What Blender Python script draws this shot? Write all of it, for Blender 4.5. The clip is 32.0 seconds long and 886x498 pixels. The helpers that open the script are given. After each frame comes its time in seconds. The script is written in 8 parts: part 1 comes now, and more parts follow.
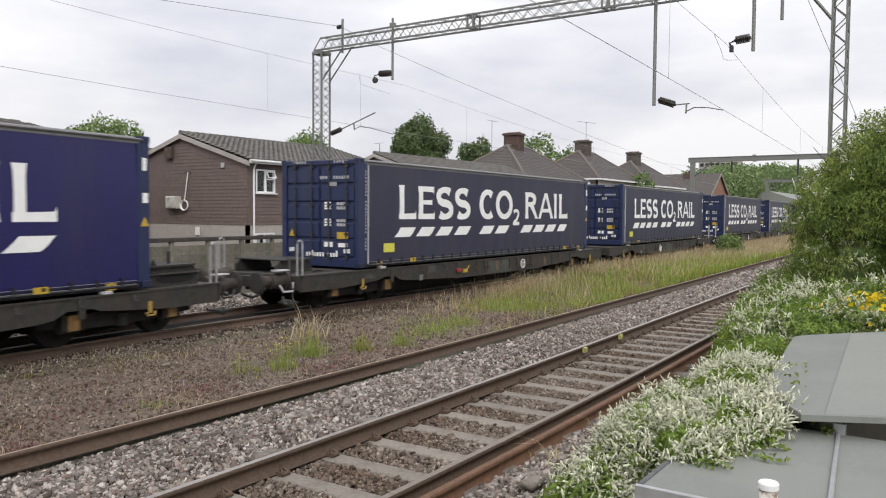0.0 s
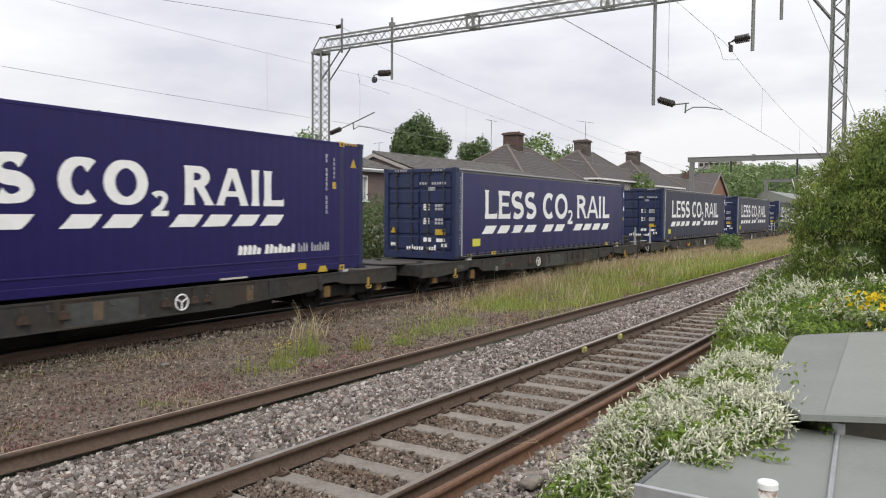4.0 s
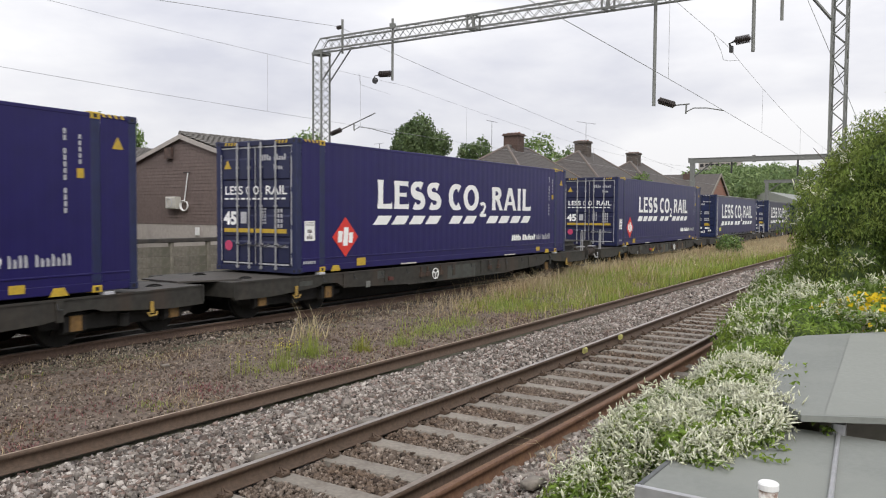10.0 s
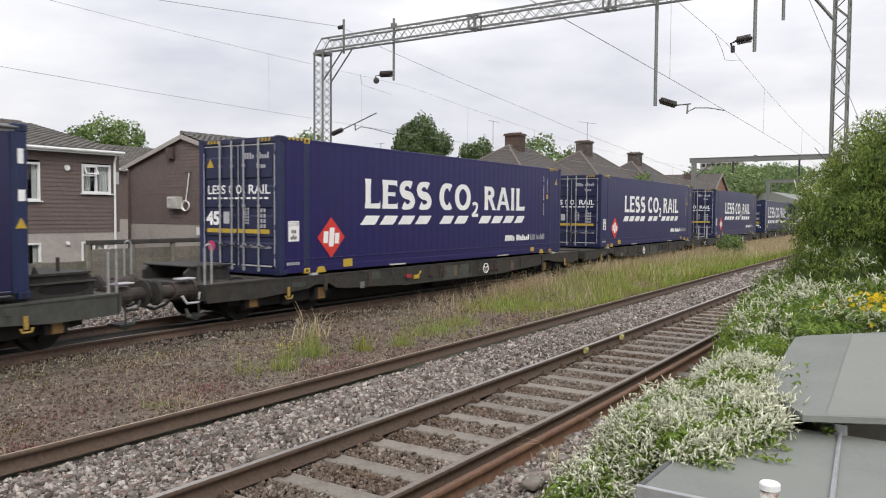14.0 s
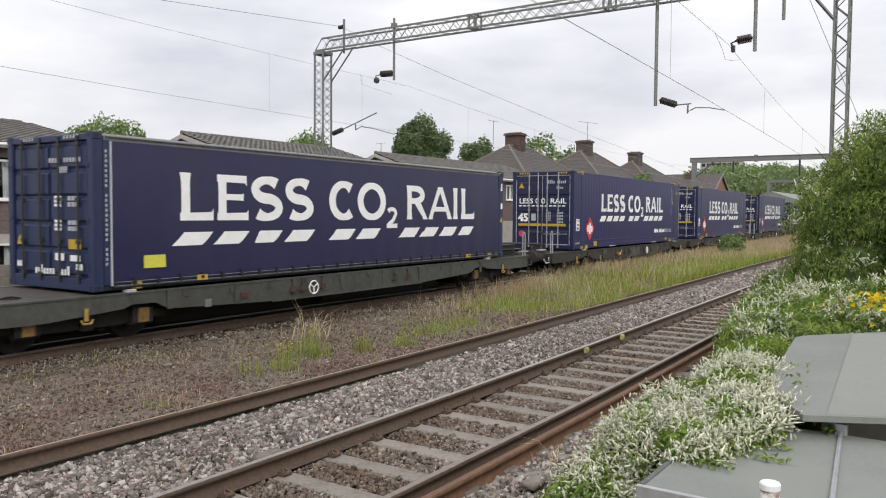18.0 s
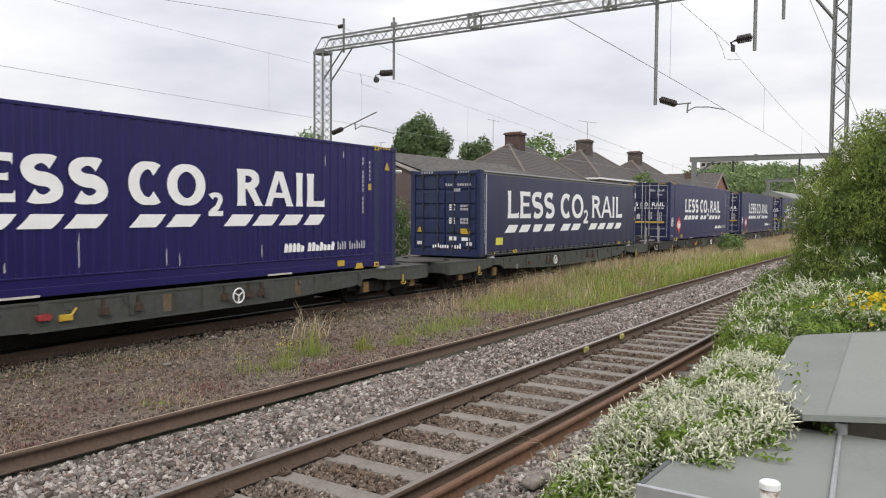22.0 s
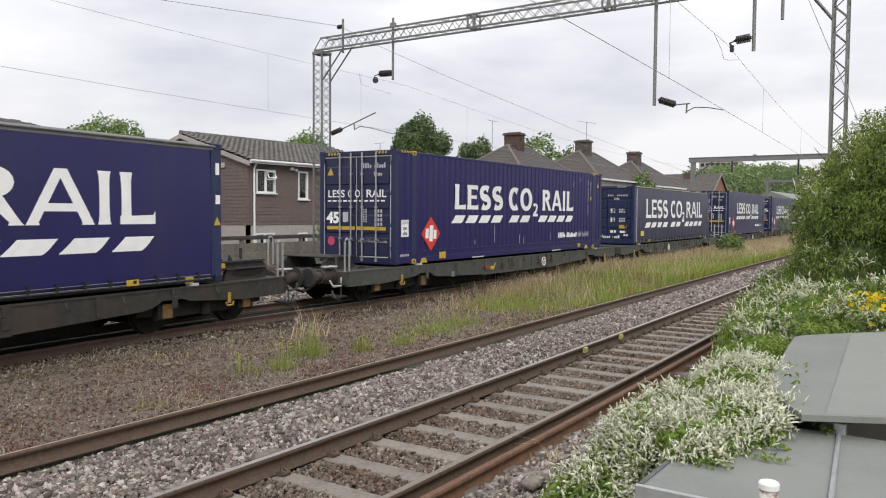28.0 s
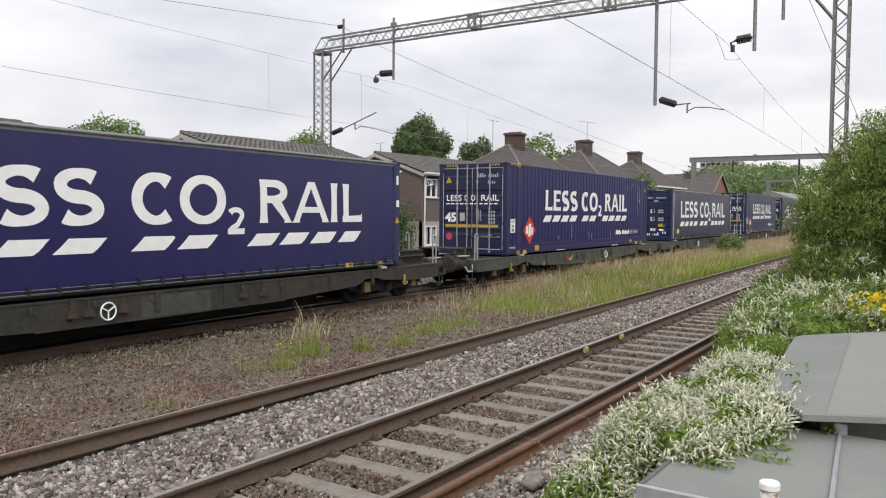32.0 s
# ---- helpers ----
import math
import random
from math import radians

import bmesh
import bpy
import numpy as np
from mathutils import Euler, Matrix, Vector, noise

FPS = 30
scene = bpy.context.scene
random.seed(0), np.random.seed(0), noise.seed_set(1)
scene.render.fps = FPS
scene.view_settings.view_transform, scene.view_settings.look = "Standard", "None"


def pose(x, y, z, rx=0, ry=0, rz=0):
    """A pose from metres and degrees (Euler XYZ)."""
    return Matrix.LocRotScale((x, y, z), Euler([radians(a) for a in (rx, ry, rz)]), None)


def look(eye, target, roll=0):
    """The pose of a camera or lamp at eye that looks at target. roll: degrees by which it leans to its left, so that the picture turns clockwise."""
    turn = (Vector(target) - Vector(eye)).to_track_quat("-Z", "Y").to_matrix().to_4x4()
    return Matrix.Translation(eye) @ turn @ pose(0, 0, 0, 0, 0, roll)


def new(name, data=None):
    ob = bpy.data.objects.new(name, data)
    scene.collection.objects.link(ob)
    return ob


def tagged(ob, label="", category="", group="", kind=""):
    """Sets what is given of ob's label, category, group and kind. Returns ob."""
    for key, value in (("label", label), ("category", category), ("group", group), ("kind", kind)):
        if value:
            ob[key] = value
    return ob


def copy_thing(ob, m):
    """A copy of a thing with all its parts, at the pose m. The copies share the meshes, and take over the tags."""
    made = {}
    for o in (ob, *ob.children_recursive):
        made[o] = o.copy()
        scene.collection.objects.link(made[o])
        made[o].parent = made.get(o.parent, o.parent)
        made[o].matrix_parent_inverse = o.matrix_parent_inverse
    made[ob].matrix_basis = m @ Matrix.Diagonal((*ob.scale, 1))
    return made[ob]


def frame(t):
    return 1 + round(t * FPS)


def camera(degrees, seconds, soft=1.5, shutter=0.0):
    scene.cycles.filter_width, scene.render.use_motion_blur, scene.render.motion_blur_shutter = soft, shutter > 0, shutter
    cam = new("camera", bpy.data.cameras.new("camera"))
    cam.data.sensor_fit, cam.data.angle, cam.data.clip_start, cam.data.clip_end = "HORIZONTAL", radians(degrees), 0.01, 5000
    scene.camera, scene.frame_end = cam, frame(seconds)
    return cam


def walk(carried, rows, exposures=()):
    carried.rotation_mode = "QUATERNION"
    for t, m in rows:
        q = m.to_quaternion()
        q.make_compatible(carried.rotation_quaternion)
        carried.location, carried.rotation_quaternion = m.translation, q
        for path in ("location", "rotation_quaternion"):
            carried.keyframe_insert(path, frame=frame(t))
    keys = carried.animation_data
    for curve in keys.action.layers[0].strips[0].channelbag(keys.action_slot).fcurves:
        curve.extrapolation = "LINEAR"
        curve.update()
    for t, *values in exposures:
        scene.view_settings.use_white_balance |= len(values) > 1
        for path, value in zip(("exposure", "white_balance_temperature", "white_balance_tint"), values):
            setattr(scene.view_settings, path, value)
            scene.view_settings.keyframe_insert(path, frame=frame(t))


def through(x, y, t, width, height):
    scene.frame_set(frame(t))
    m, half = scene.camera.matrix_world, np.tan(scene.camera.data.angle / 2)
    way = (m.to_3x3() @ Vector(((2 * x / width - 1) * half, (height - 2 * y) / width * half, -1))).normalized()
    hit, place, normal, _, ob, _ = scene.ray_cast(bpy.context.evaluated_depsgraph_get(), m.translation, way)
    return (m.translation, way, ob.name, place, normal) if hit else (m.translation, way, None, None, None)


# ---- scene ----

# ================= camera and its path =================
CAM_H, CAM_TH, CAM_P, CAM_R = 2.192, 33.946, 2.613, 0.413
FOCAL = 1385.3
cam = camera(59.01, 32.0, soft=1.1, shutter=0.3)
# slow drift of the hand-held camera: seconds, turn and tilt in thousandths of the focal length
DRIFT = [(0, 1.1, -0.7), (1, 0.2, -1.0), (2, 0, -1.0), (3, 0, -1.3), (5.5, 0, -0.8), (6.5, -0.1, -0.2), (8, -0.3, -0.1),
         (9, 0, 0), (10, 0.9, 0.1), (11, 1.5, 0.2), (12, 2.2, 0.1), (13, 3.0, 0), (14.5, 3.1, 0), (16.5, 3.1, -0.2),
         (18, 3.6, -0.4), (19, 3.8, -1.2), (20, 3.7, -1.4), (22, 3.2, -1.5), (23, 3.1, -1.2), (24, 2.7, -0.6),
         (25, 2.4, -0.2), (27.5, 1.7, -0.7), (28.5, 1.9, -0.9), (29.5, 2.6, -1.0), (30.5, 3.1, -1.3), (32, 2.8, -1.0)]


def aim(dx, dy):
    a, b = radians(CAM_TH) + dx / FOCAL, radians(CAM_P) - dy / FOCAL
    return look((0, 0, CAM_H), (10 * math.cos(a) * math.cos(b), 10 * math.sin(a) * math.cos(b), CAM_H - 10 * math.sin(b)), CAM_R)


walk(cam, [(t, aim(dx, dy)) for t, dx, dy in DRIFT])

# ================= light: a bright overcast sky =================
world = bpy.data.worlds.new("overcast_sky")
scene.world = world
world.use_nodes = True
wn, wl = world.node_tree.nodes, world.node_tree.links
wn.clear()
w_out = wn.new("ShaderNodeOutputWorld")
w_bg = wn.new("ShaderNodeBackground")
w_sky = wn.new("ShaderNodeTexSky")
w_sky.sky_type, w_sky.sun_disc = "NISHITA", False
w_sky.sun_elevation, w_sky.sun_rotation = radians(40), radians(227)
w_sky.air_density, w_sky.dust_density = 1.0, 3.0
w_gain = wn.new("ShaderNodeMix")
w_gain.data_type, w_gain.blend_type = "RGBA", "MULTIPLY"
w_gain.inputs[0].default_value = 1.0
w_gain.inputs[7].default_value = (0.055, 0.055, 0.055, 1)
w_co = wn.new("ShaderNodeTexCoord")
w_map = wn.new("ShaderNodeMapping")
w_map.inputs["Scale"].default_value = (1.0, 1.0, 3.0)
w_map.inputs["Location"].default_value = (0.7, 0.2, 0.35)
w_no = wn.new("ShaderNodeTexNoise")
w_no.inputs["Scale"].default_value, w_no.inputs["Detail"].default_value, w_no.inputs["Roughness"].default_value = 2.1, 7, 0.52
w_ramp = wn.new("ShaderNodeValToRGB")
w_ramp.color_ramp.elements[0].position, w_ramp.color_ramp.elements[0].color = 0.39, (0.475, 0.480, 0.535, 1)
w_ramp.color_ramp.elements[1].position, w_ramp.color_ramp.elements[1].color = 0.60, (0.685, 0.68, 0.692, 1)
w_mix = wn.new("ShaderNodeMix")
w_mix.data_type = "RGBA"
w_mix.inputs[0].default_value = 0.93
wl.new(w_co.outputs["Generated"], w_map.inputs["Vector"])
wl.new(w_map.outputs[0], w_no.inputs["Vector"])
wl.new(w_no.outputs["Fac"], w_ramp.inputs["Fac"])
wl.new(w_sky.outputs["Color"], w_gain.inputs[6])
wl.new(w_gain.outputs[2], w_mix.inputs[6])
wl.new(w_ramp.outputs["Color"], w_mix.inputs[7])
# an overcast sky grows brighter towards the zenith
w_sep = wn.new("ShaderNodeSeparateXYZ")
w_up = wn.new("ShaderNodeMapRange")
w_up.inputs["From Min"].default_value, w_up.inputs["From Max"].default_value = 0.0, 1.0
w_up.inputs["To Min"].default_value, w_up.inputs["To Max"].default_value = 0.95, 1.72
w_rise = wn.new("ShaderNodeVectorMath")
w_rise.operation = "SCALE"
wl.new(w_co.outputs["Generated"], w_sep.inputs[0])
wl.new(w_sep.outputs["Z"], w_up.inputs["Value"])
wl.new(w_mix.outputs[2], w_rise.inputs[0])
wl.new(w_up.outputs[0], w_rise.inputs["Scale"])
wl.new(w_rise.outputs[0], w_bg.inputs["Color"])
w_bg.inputs["Strength"].default_value = 1.0
wl.new(w_bg.outputs[0], w_out.inputs["Surface"])

sun_data = bpy.data.lights.new("sun", "SUN")
sun_data.energy, sun_data.angle, sun_data.color = 1.05, radians(25), (1.0, 0.97, 0.92)
sun = new("sun", sun_data)
sun.matrix_world = look((0, 0, 30), (26, 24, 0))
scene.view_settings.exposure = 0.52


# ================= materials =================
def mat(name, base, rough=0.6, metal=0.0, grain=0.12, scale=18.0, stain=None, stain_scale=1.6, stain_at=0.55, bump=0.15,
        bump_scale=60.0, per_object=0.0, per_island=0.0, streak=False, spec=0.5):
    """Procedural surface: base colour, fine grain, larger stains, bump."""
    m = bpy.data.materials.new(name)
    m.use_nodes = True
    n, l = m.node_tree.nodes, m.node_tree.links
    b = n["Principled BSDF"]
    b.inputs["Roughness"].default_value, b.inputs["Metallic"].default_value = rough, metal
    b.inputs["Specular IOR Level"].default_value = spec
    co = n.new("ShaderNodeTexCoord")
    src = co.outputs["Object"]
    if streak:
        mp = n.new("ShaderNodeMapping")
        mp.inputs["Scale"].default_value = (1, 1, 0.12)
        l.new(src, mp.inputs["Vector"])
        src_s = mp.outputs[0]
    else:
        src_s = src
    no = n.new("ShaderNodeTexNoise")
    no.inputs["Scale"].default_value, no.inputs["Detail"].default_value = scale, 6
    l.new(src, no.inputs["Vector"])
    rp = n.new("ShaderNodeValToRGB")
    lo, hi = 1 - grain, 1 + grain
    rp.color_ramp.elements[0].position, rp.color_ramp.elements[1].position = 0.3, 0.7
    rp.color_ramp.elements[0].color = (*[max(0, c * lo) for c in base], 1)
    rp.color_ramp.elements[1].color = (*[min(1, c * hi) for c in base], 1)
    l.new(no.outputs["Fac"], rp.inputs["Fac"])
    col = rp.outputs["Color"]
    if stain:
        n2 = n.new("ShaderNodeTexNoise")
        n2.inputs["Scale"].default_value, n2.inputs["Detail"].default_value = stain_scale, 8
        n2.inputs["Roughness"].default_value = 0.65
        l.new(src_s, n2.inputs["Vector"])
        r2 = n.new("ShaderNodeValToRGB")
        r2.color_ramp.elements[0].position, r2.color_ramp.elements[1].position = stain_at, min(1, stain_at + 0.18)
        l.new(n2.outputs["Fac"], r2.inputs["Fac"])
        mx = n.new("ShaderNodeMix")
        mx.data_type = "RGBA"
        l.new(r2.outputs["Color"], mx.inputs[0])
        l.new(col, mx.inputs[6])
        mx.inputs[7].default_value = (*stain, 1)
        col = mx.outputs[2]
    vary = per_object or per_island
    if vary:
        if per_object:
            rnd = n.new("ShaderNodeObjectInfo").outputs["Random"]
        else:
            rnd = n.new("ShaderNodeNewGeometry").outputs["Random Per Island"]
        mr = n.new("ShaderNodeMapRange")
        mr.inputs["To Min"].default_value, mr.inputs["To Max"].default_value = 1 - vary, 1 + vary
        l.new(rnd, mr.inputs["Value"])
        hs = n.new("ShaderNodeHueSaturation")
        l.new(mr.outputs[0], hs.inputs["Value"])
        l.new(col, hs.inputs["Color"])
        col = hs.outputs["Color"]
    l.new(col, b.inputs["Base Color"])
    if bump:
        nb = n.new("ShaderNodeTexNoise")
        nb.inputs["Scale"].default_value, nb.inputs["Detail"].default_value = bump_scale, 4
        l.new(src, nb.inputs["Vector"])
        bp = n.new("ShaderNodeBump")
        bp.inputs["Strength"].default_value, bp.inputs["Distance"].default_value = bump, 0.01
        l.new(nb.outputs["Fac"], bp.inputs["Height"])
        l.new(bp.outputs["Normal"], b.inputs["Normal"])
    return m


M_BLUE = mat("container_blue_paint", (0.0160, 0.0120, 0.087), 0.34, 0, 0.10, 3, (0.020, 0.017, 0.076), 0.8, 0.56, 0.03, 40, streak=True, spec=0.32)
M_BLUE_DK = mat("door_blue_paint", (0.0105, 0.0135, 0.052), 0.42, 0, 0.15, 4, (0.022, 0.025, 0.05), 1.5, 0.58, 0.05, 40, streak=True)
M_BLUE_POST = mat("post_blue_paint", (0.012, 0.017, 0.066), 0.45, 0, 0.15, 6, (0.024, 0.031, 0.062), 2, 0.55, 0.06, 40, streak=True)
M_CURTAIN = mat("blue_curtain_vinyl", (0.0155, 0.0135, 0.088), 0.40, 0, 0.08, 2, (0.024, 0.022, 0.075), 0.7, 0.5, 0.05, 14, streak=True)
M_CURTAIN_DULL = mat("dulled_blue_curtain_vinyl", (0.0195, 0.0185, 0.066), 0.36, 0, 0.08, 2, (0.028, 0.026, 0.060), 0.7, 0.5, 0.05, 14, streak=True)
M_CURTAIN_OLD = mat("faded_curtain_vinyl", (0.026, 0.026, 0.055), 0.55, 0, 0.1, 2, (0.040, 0.040, 0.060), 0.7, 0.5, 0.05, 14, streak=True)
M_CURT_DOOR = mat("curtain_door_paint", (0.015, 0.024, 0.075), 0.42, 0, 0.14, 4, (0.028, 0.035, 0.065), 1.5, 0.55, 0.05, 40, streak=True)
M_ROOFGREY = mat("grey_tarpaulin_roof", (0.16, 0.16, 0.16), 0.6, 0, 0.12, 5, (0.09, 0.09, 0.09), 1.2, 0.55, 0.1, 20)
M_WHITE = mat("white_vinyl_lettering", (0.86, 0.86, 0.84), 0.5, 0, 0.04, 6, (0.72, 0.72, 0.70), 2, 0.64, 0.02, 40)
M_GREYMARK = mat("faded_white_marking", (0.44, 0.44, 0.46), 0.5, 0, 0.2, 30, None, 1, 1, 0.0)
M_RED = mat("red_vinyl", (0.62, 0.035, 0.025), 0.45, 0, 0.05, 6, None, 1, 1, 0.0)
M_PINK = mat("magenta_sticker", (0.50, 0.05, 0.13), 0.5, 0, 0.1, 20, None, 1, 1, 0.0)
M_YELLOW = mat("yellow_paint", (0.50, 0.34, 0.035), 0.5, 0, 0.12, 20, (0.35, 0.24, 0.06), 6, 0.58, 0.05)
M_DULLYEL = mat("dull_yellow_plastic", (0.42, 0.40, 0.12), 0.6, 0, 0.25, 30, (0.25, 0.23, 0.1), 9, 0.5, 0.05)
M_LIME = mat("lime_yellow_plate", (0.62, 0.60, 0.08), 0.5, 0, 0.06, 20, None, 1, 1, 0.0)
M_GALV = mat("galvanised_steel", (0.42, 0.42, 0.43), 0.45, 0.55, 0.12, 12, (0.26, 0.25, 0.24), 4, 0.6, 0.05)
M_MAST = mat("weathered_galvanised_mast", (0.205, 0.21, 0.195), 0.55, 0.35, 0.14, 10, (0.22, 0.21, 0.19), 3, 0.6, 0.08)
M_DARKSTEEL = mat("dark_steel", (0.045, 0.045, 0.045), 0.55, 0.3, 0.25, 14, (0.075, 0.05, 0.035), 4, 0.6, 0.15)
M_CURTAIN_HW = mat("black_buckles", (0.02, 0.02, 0.024), 0.5, 0.2, 0.2, 20, None, 1, 1, 0.05)
M_WAGON = mat("dirty_wagon_green_grey", (0.031, 0.029, 0.024), 0.7, 0.0, 0.35, 7, (0.052, 0.035, 0.025), 0.9, 0.50, 0.15, 40, streak=True)
M_WAGON_LIGHT = mat("grey_green_wagon_paint", (0.060, 0.064, 0.055), 0.62, 0, 0.22, 7, (0.045, 0.040, 0.032), 1.4, 0.52, 0.12, 40, streak=True)
M_ENDGEAR = mat("sooty_end_steel", (0.030, 0.028, 0.025), 0.75, 0.05, 0.3, 10, (0.05, 0.042, 0.034), 3, 0.5, 0.2, 40)
M_BUFFER = mat("rusty_buffer", (0.060, 0.046, 0.038), 0.7, 0.1, 0.3, 9, (0.028, 0.024, 0.022), 3, 0.5, 0.2, 40)
M_HOOK = mat("worn_yellow_hook", (0.36, 0.235, 0.05), 0.6, 0, 0.2, 20, (0.14, 0.09, 0.05), 9, 0.5, 0.1)
M_WAGON_GREEN = mat("grey_green_wagon_patch", (0.054, 0.058, 0.051), 0.65, 0, 0.25, 8, (0.045, 0.038, 0.03), 2.2, 0.5, 0.1, 40, streak=True)
M_FELT2 = mat("lighter_grey_felt", (0.235, 0.245, 0.22), 0.8, 0, 0.06, 30, (0.215, 0.225, 0.203), 0.7, 0.5, 0.1, 90)
M_PRINT = mat("dark_print", (0.06, 0.03, 0.035), 0.6, 0, 0.1, 20, None, 1, 1, 0.0)
M_DECK = mat("worn_wagon_deck", (0.064, 0.057, 0.049), 0.75, 0.05, 0.2, 8, (0.045, 0.042, 0.040), 2.5, 0.5, 0.2, 40)
# near-black: brake dust, with the shade under the wagon painted in
M_BOGIE = mat("shaded_brake_dust_steel", (0.011, 0.010, 0.009), 0.85, 0.1, 0.3, 12, (0.02, 0.015, 0.011), 5, 0.55, 0.25, 40)
M_AXLEBOX = mat("ochre_axlebox", (0.17, 0.095, 0.028), 0.7, 0, 0.25, 14, (0.09, 0.06, 0.03), 6, 0.5, 0.15)
M_RUBBER = mat("black_rubber", (0.02, 0.02, 0.02), 0.7, 0, 0.2, 20, None, 1, 1, 0.1)
M_RUST = mat("rusty_rail_side", (0.098, 0.066, 0.046), 0.8, 0.15, 0.25, 25, (0.105, 0.066, 0.042), 5, 0.55, 0.25, 80)
M_RUST2 = mat("orange_rusty_rail", (0.15, 0.080, 0.048), 0.8, 0.1, 0.25, 25, (0.20, 0.11, 0.06), 5, 0.5, 0.25, 80)
M_RAILTOP = mat("worn_rail_head", (0.42, 0.38, 0.34), 0.38, 0.75, 0.12, 20, (0.20, 0.15, 0.11), 7, 0.6, 0.03)
M_CONCRETE = mat("sleeper_concrete", (0.225, 0.20, 0.168), 0.85, 0, 0.18, 22, (0.14, 0.115, 0.092), 3.5, 0.52, 0.3, 70, per_object=0.1)
# dark bed under the loose stones: shade in their gaps is in its colour
M_BALLAST = mat("ballast_bed", (0.055, 0.046, 0.040), 0.95, 0, 0.5, 22, (0.10, 0.085, 0.075), 9, 0.5, 0.8, 30)
M_DIRT = mat("weedy_track_dirt", (0.135, 0.104, 0.080), 0.95, 0, 0.45, 9, (0.112, 0.078, 0.070), 1.1, 0.52, 0.8, 26)
M_GROUND = mat("rough_ground", (0.12, 0.115, 0.075), 0.95, 0, 0.3, 1.2, (0.07, 0.085, 0.035), 0.25, 0.48, 0.4, 8)
M_BROWN = mat("brown_cladding", (0.147, 0.110, 0.099), 0.75, 0, 0.14, 9, (0.125, 0.094, 0.085), 1.2, 0.5, 0.1, 40)
M_RENDER = mat("grey_buff_render", (0.40, 0.365, 0.335), 0.85, 0, 0.08, 6, (0.33, 0.30, 0.275), 0.8, 0.5, 0.15, 60)
M_UPVC = mat("white_upvc", (0.78, 0.78, 0.77), 0.35, 0, 0.03, 8, None, 1, 1, 0.0)
M_TILE = mat("grey_roof_tile", (0.128, 0.120, 0.110), 0.85, 0, 0.16, 14, (0.16, 0.155, 0.12), 4, 0.56, 0.2, 50, per_island=0.18)
M_HIP = mat("pinkish_hip_tile", (0.165, 0.135, 0.118), 0.85, 0, 0.15, 8, None, 1, 1, 0.1)
M_TILE2 = mat("brown_grey_roof_tile", (0.084, 0.074, 0.068), 0.85, 0, 0.2, 5, (0.11, 0.10, 0.088), 1.0, 0.55, 0.2, 30, per_island=0.12)
M_BRICK = mat("brown_brick", (0.10, 0.064, 0.052), 0.85, 0, 0.25, 12, (0.055, 0.042, 0.038), 2, 0.5, 0.3, 40, per_island=0.2)
M_BRICK_SOOTY = mat("sooty_grey_brown_brick", (0.105, 0.085, 0.072), 0.85, 0, 0.25, 12, (0.060, 0.052, 0.048), 2, 0.5, 0.3, 40, per_island=0.2)
M_BRICKWALL = mat("red_brick_wall", (0.26, 0.13, 0.09), 0.85, 0, 0.22, 10, (0.20, 0.11, 0.08), 1.5, 0.5, 0.2, 30)
M_FENCE = mat("stained_concrete_panel", (0.195, 0.178, 0.145), 0.9, 0, 0.2, 9, (0.14, 0.135, 0.10), 1.5, 0.5, 0.25, 40, per_object=0.12)
M_FELT = mat("grey_roofing_felt", (0.19, 0.20, 0.182), 0.8, 0, 0.07, 30, (0.215, 0.225, 0.203), 0.9, 0.47, 0.12, 90)
M_FELT_DK = mat("dark_roof_edge", (0.10, 0.105, 0.105), 0.75, 0, 0.15, 20, (0.16, 0.165, 0.16), 4, 0.55, 0.1)


def rock(name, colours, patch=None):
    """Broken stone: every piece takes one of several colours; grain over it; patch tints whole areas."""
    m = bpy.data.materials.new(name)
    m.use_nodes = True
    n, l = m.node_tree.nodes, m.node_tree.links
    b = n["Principled BSDF"]
    b.inputs["Roughness"].default_value, b.inputs["Specular IOR Level"].default_value = 0.9, 0.35
    rp = n.new("ShaderNodeValToRGB")
    el = rp.color_ramp.elements
    while len(el) < len(colours):
        el.new(0.5)
    for i, c in enumerate(colours):
        el[i].position, el[i].color = i / (len(colours) - 1), (*c, 1)
    l.new(n.new("ShaderNodeNewGeometry").outputs["Random Per Island"], rp.inputs["Fac"])
    co = n.new("ShaderNodeTexCoord").outputs["Object"]
    col = rp.outputs["Color"]
    for sc, lo, hi, tint in ((45.0, 0.3, 0.7, (0.62, 0.60, 0.58)), (0.9, 0.42, 0.62, patch)):
        if tint is None:
            continue
        no = n.new("ShaderNodeTexNoise")
        no.inputs["Scale"].default_value, no.inputs["Detail"].default_value = sc, 5
        l.new(co, no.inputs["Vector"])
        mr = n.new("ShaderNodeMapRange")
        mr.inputs["From Min"].default_value, mr.inputs["From Max"].default_value = lo, hi
        l.new(no.outputs["Fac"], mr.inputs["Value"])
        mx = n.new("ShaderNodeMix")
        mx.data_type, mx.blend_type = "RGBA", "MULTIPLY"
        l.new(mr.outputs[0], mx.inputs[0])
        l.new(col, mx.inputs[6])
        mx.inputs[7].default_value = (*tint, 1)
        col = mx.outputs[2]
    l.new(col, b.inputs["Base Color"])
    return m


M_STONE = rock("ballast_stone", ((0.05, 0.042, 0.038), (0.34, 0.30, 0.265), (0.10, 0.080, 0.068), (0.26, 0.19, 0.16), (0.62, 0.57, 0.52), (0.14, 0.125, 0.11), (0.40, 0.36, 0.32)))
M_STONE_DK = rock("dirty_ballast_stone", ((0.06, 0.046, 0.038), (0.26, 0.21, 0.17), (0.11, 0.086, 0.068), (0.31, 0.255, 0.21), (0.15, 0.118, 0.095), (0.48, 0.42, 0.36)), (0.72, 0.63, 0.56))


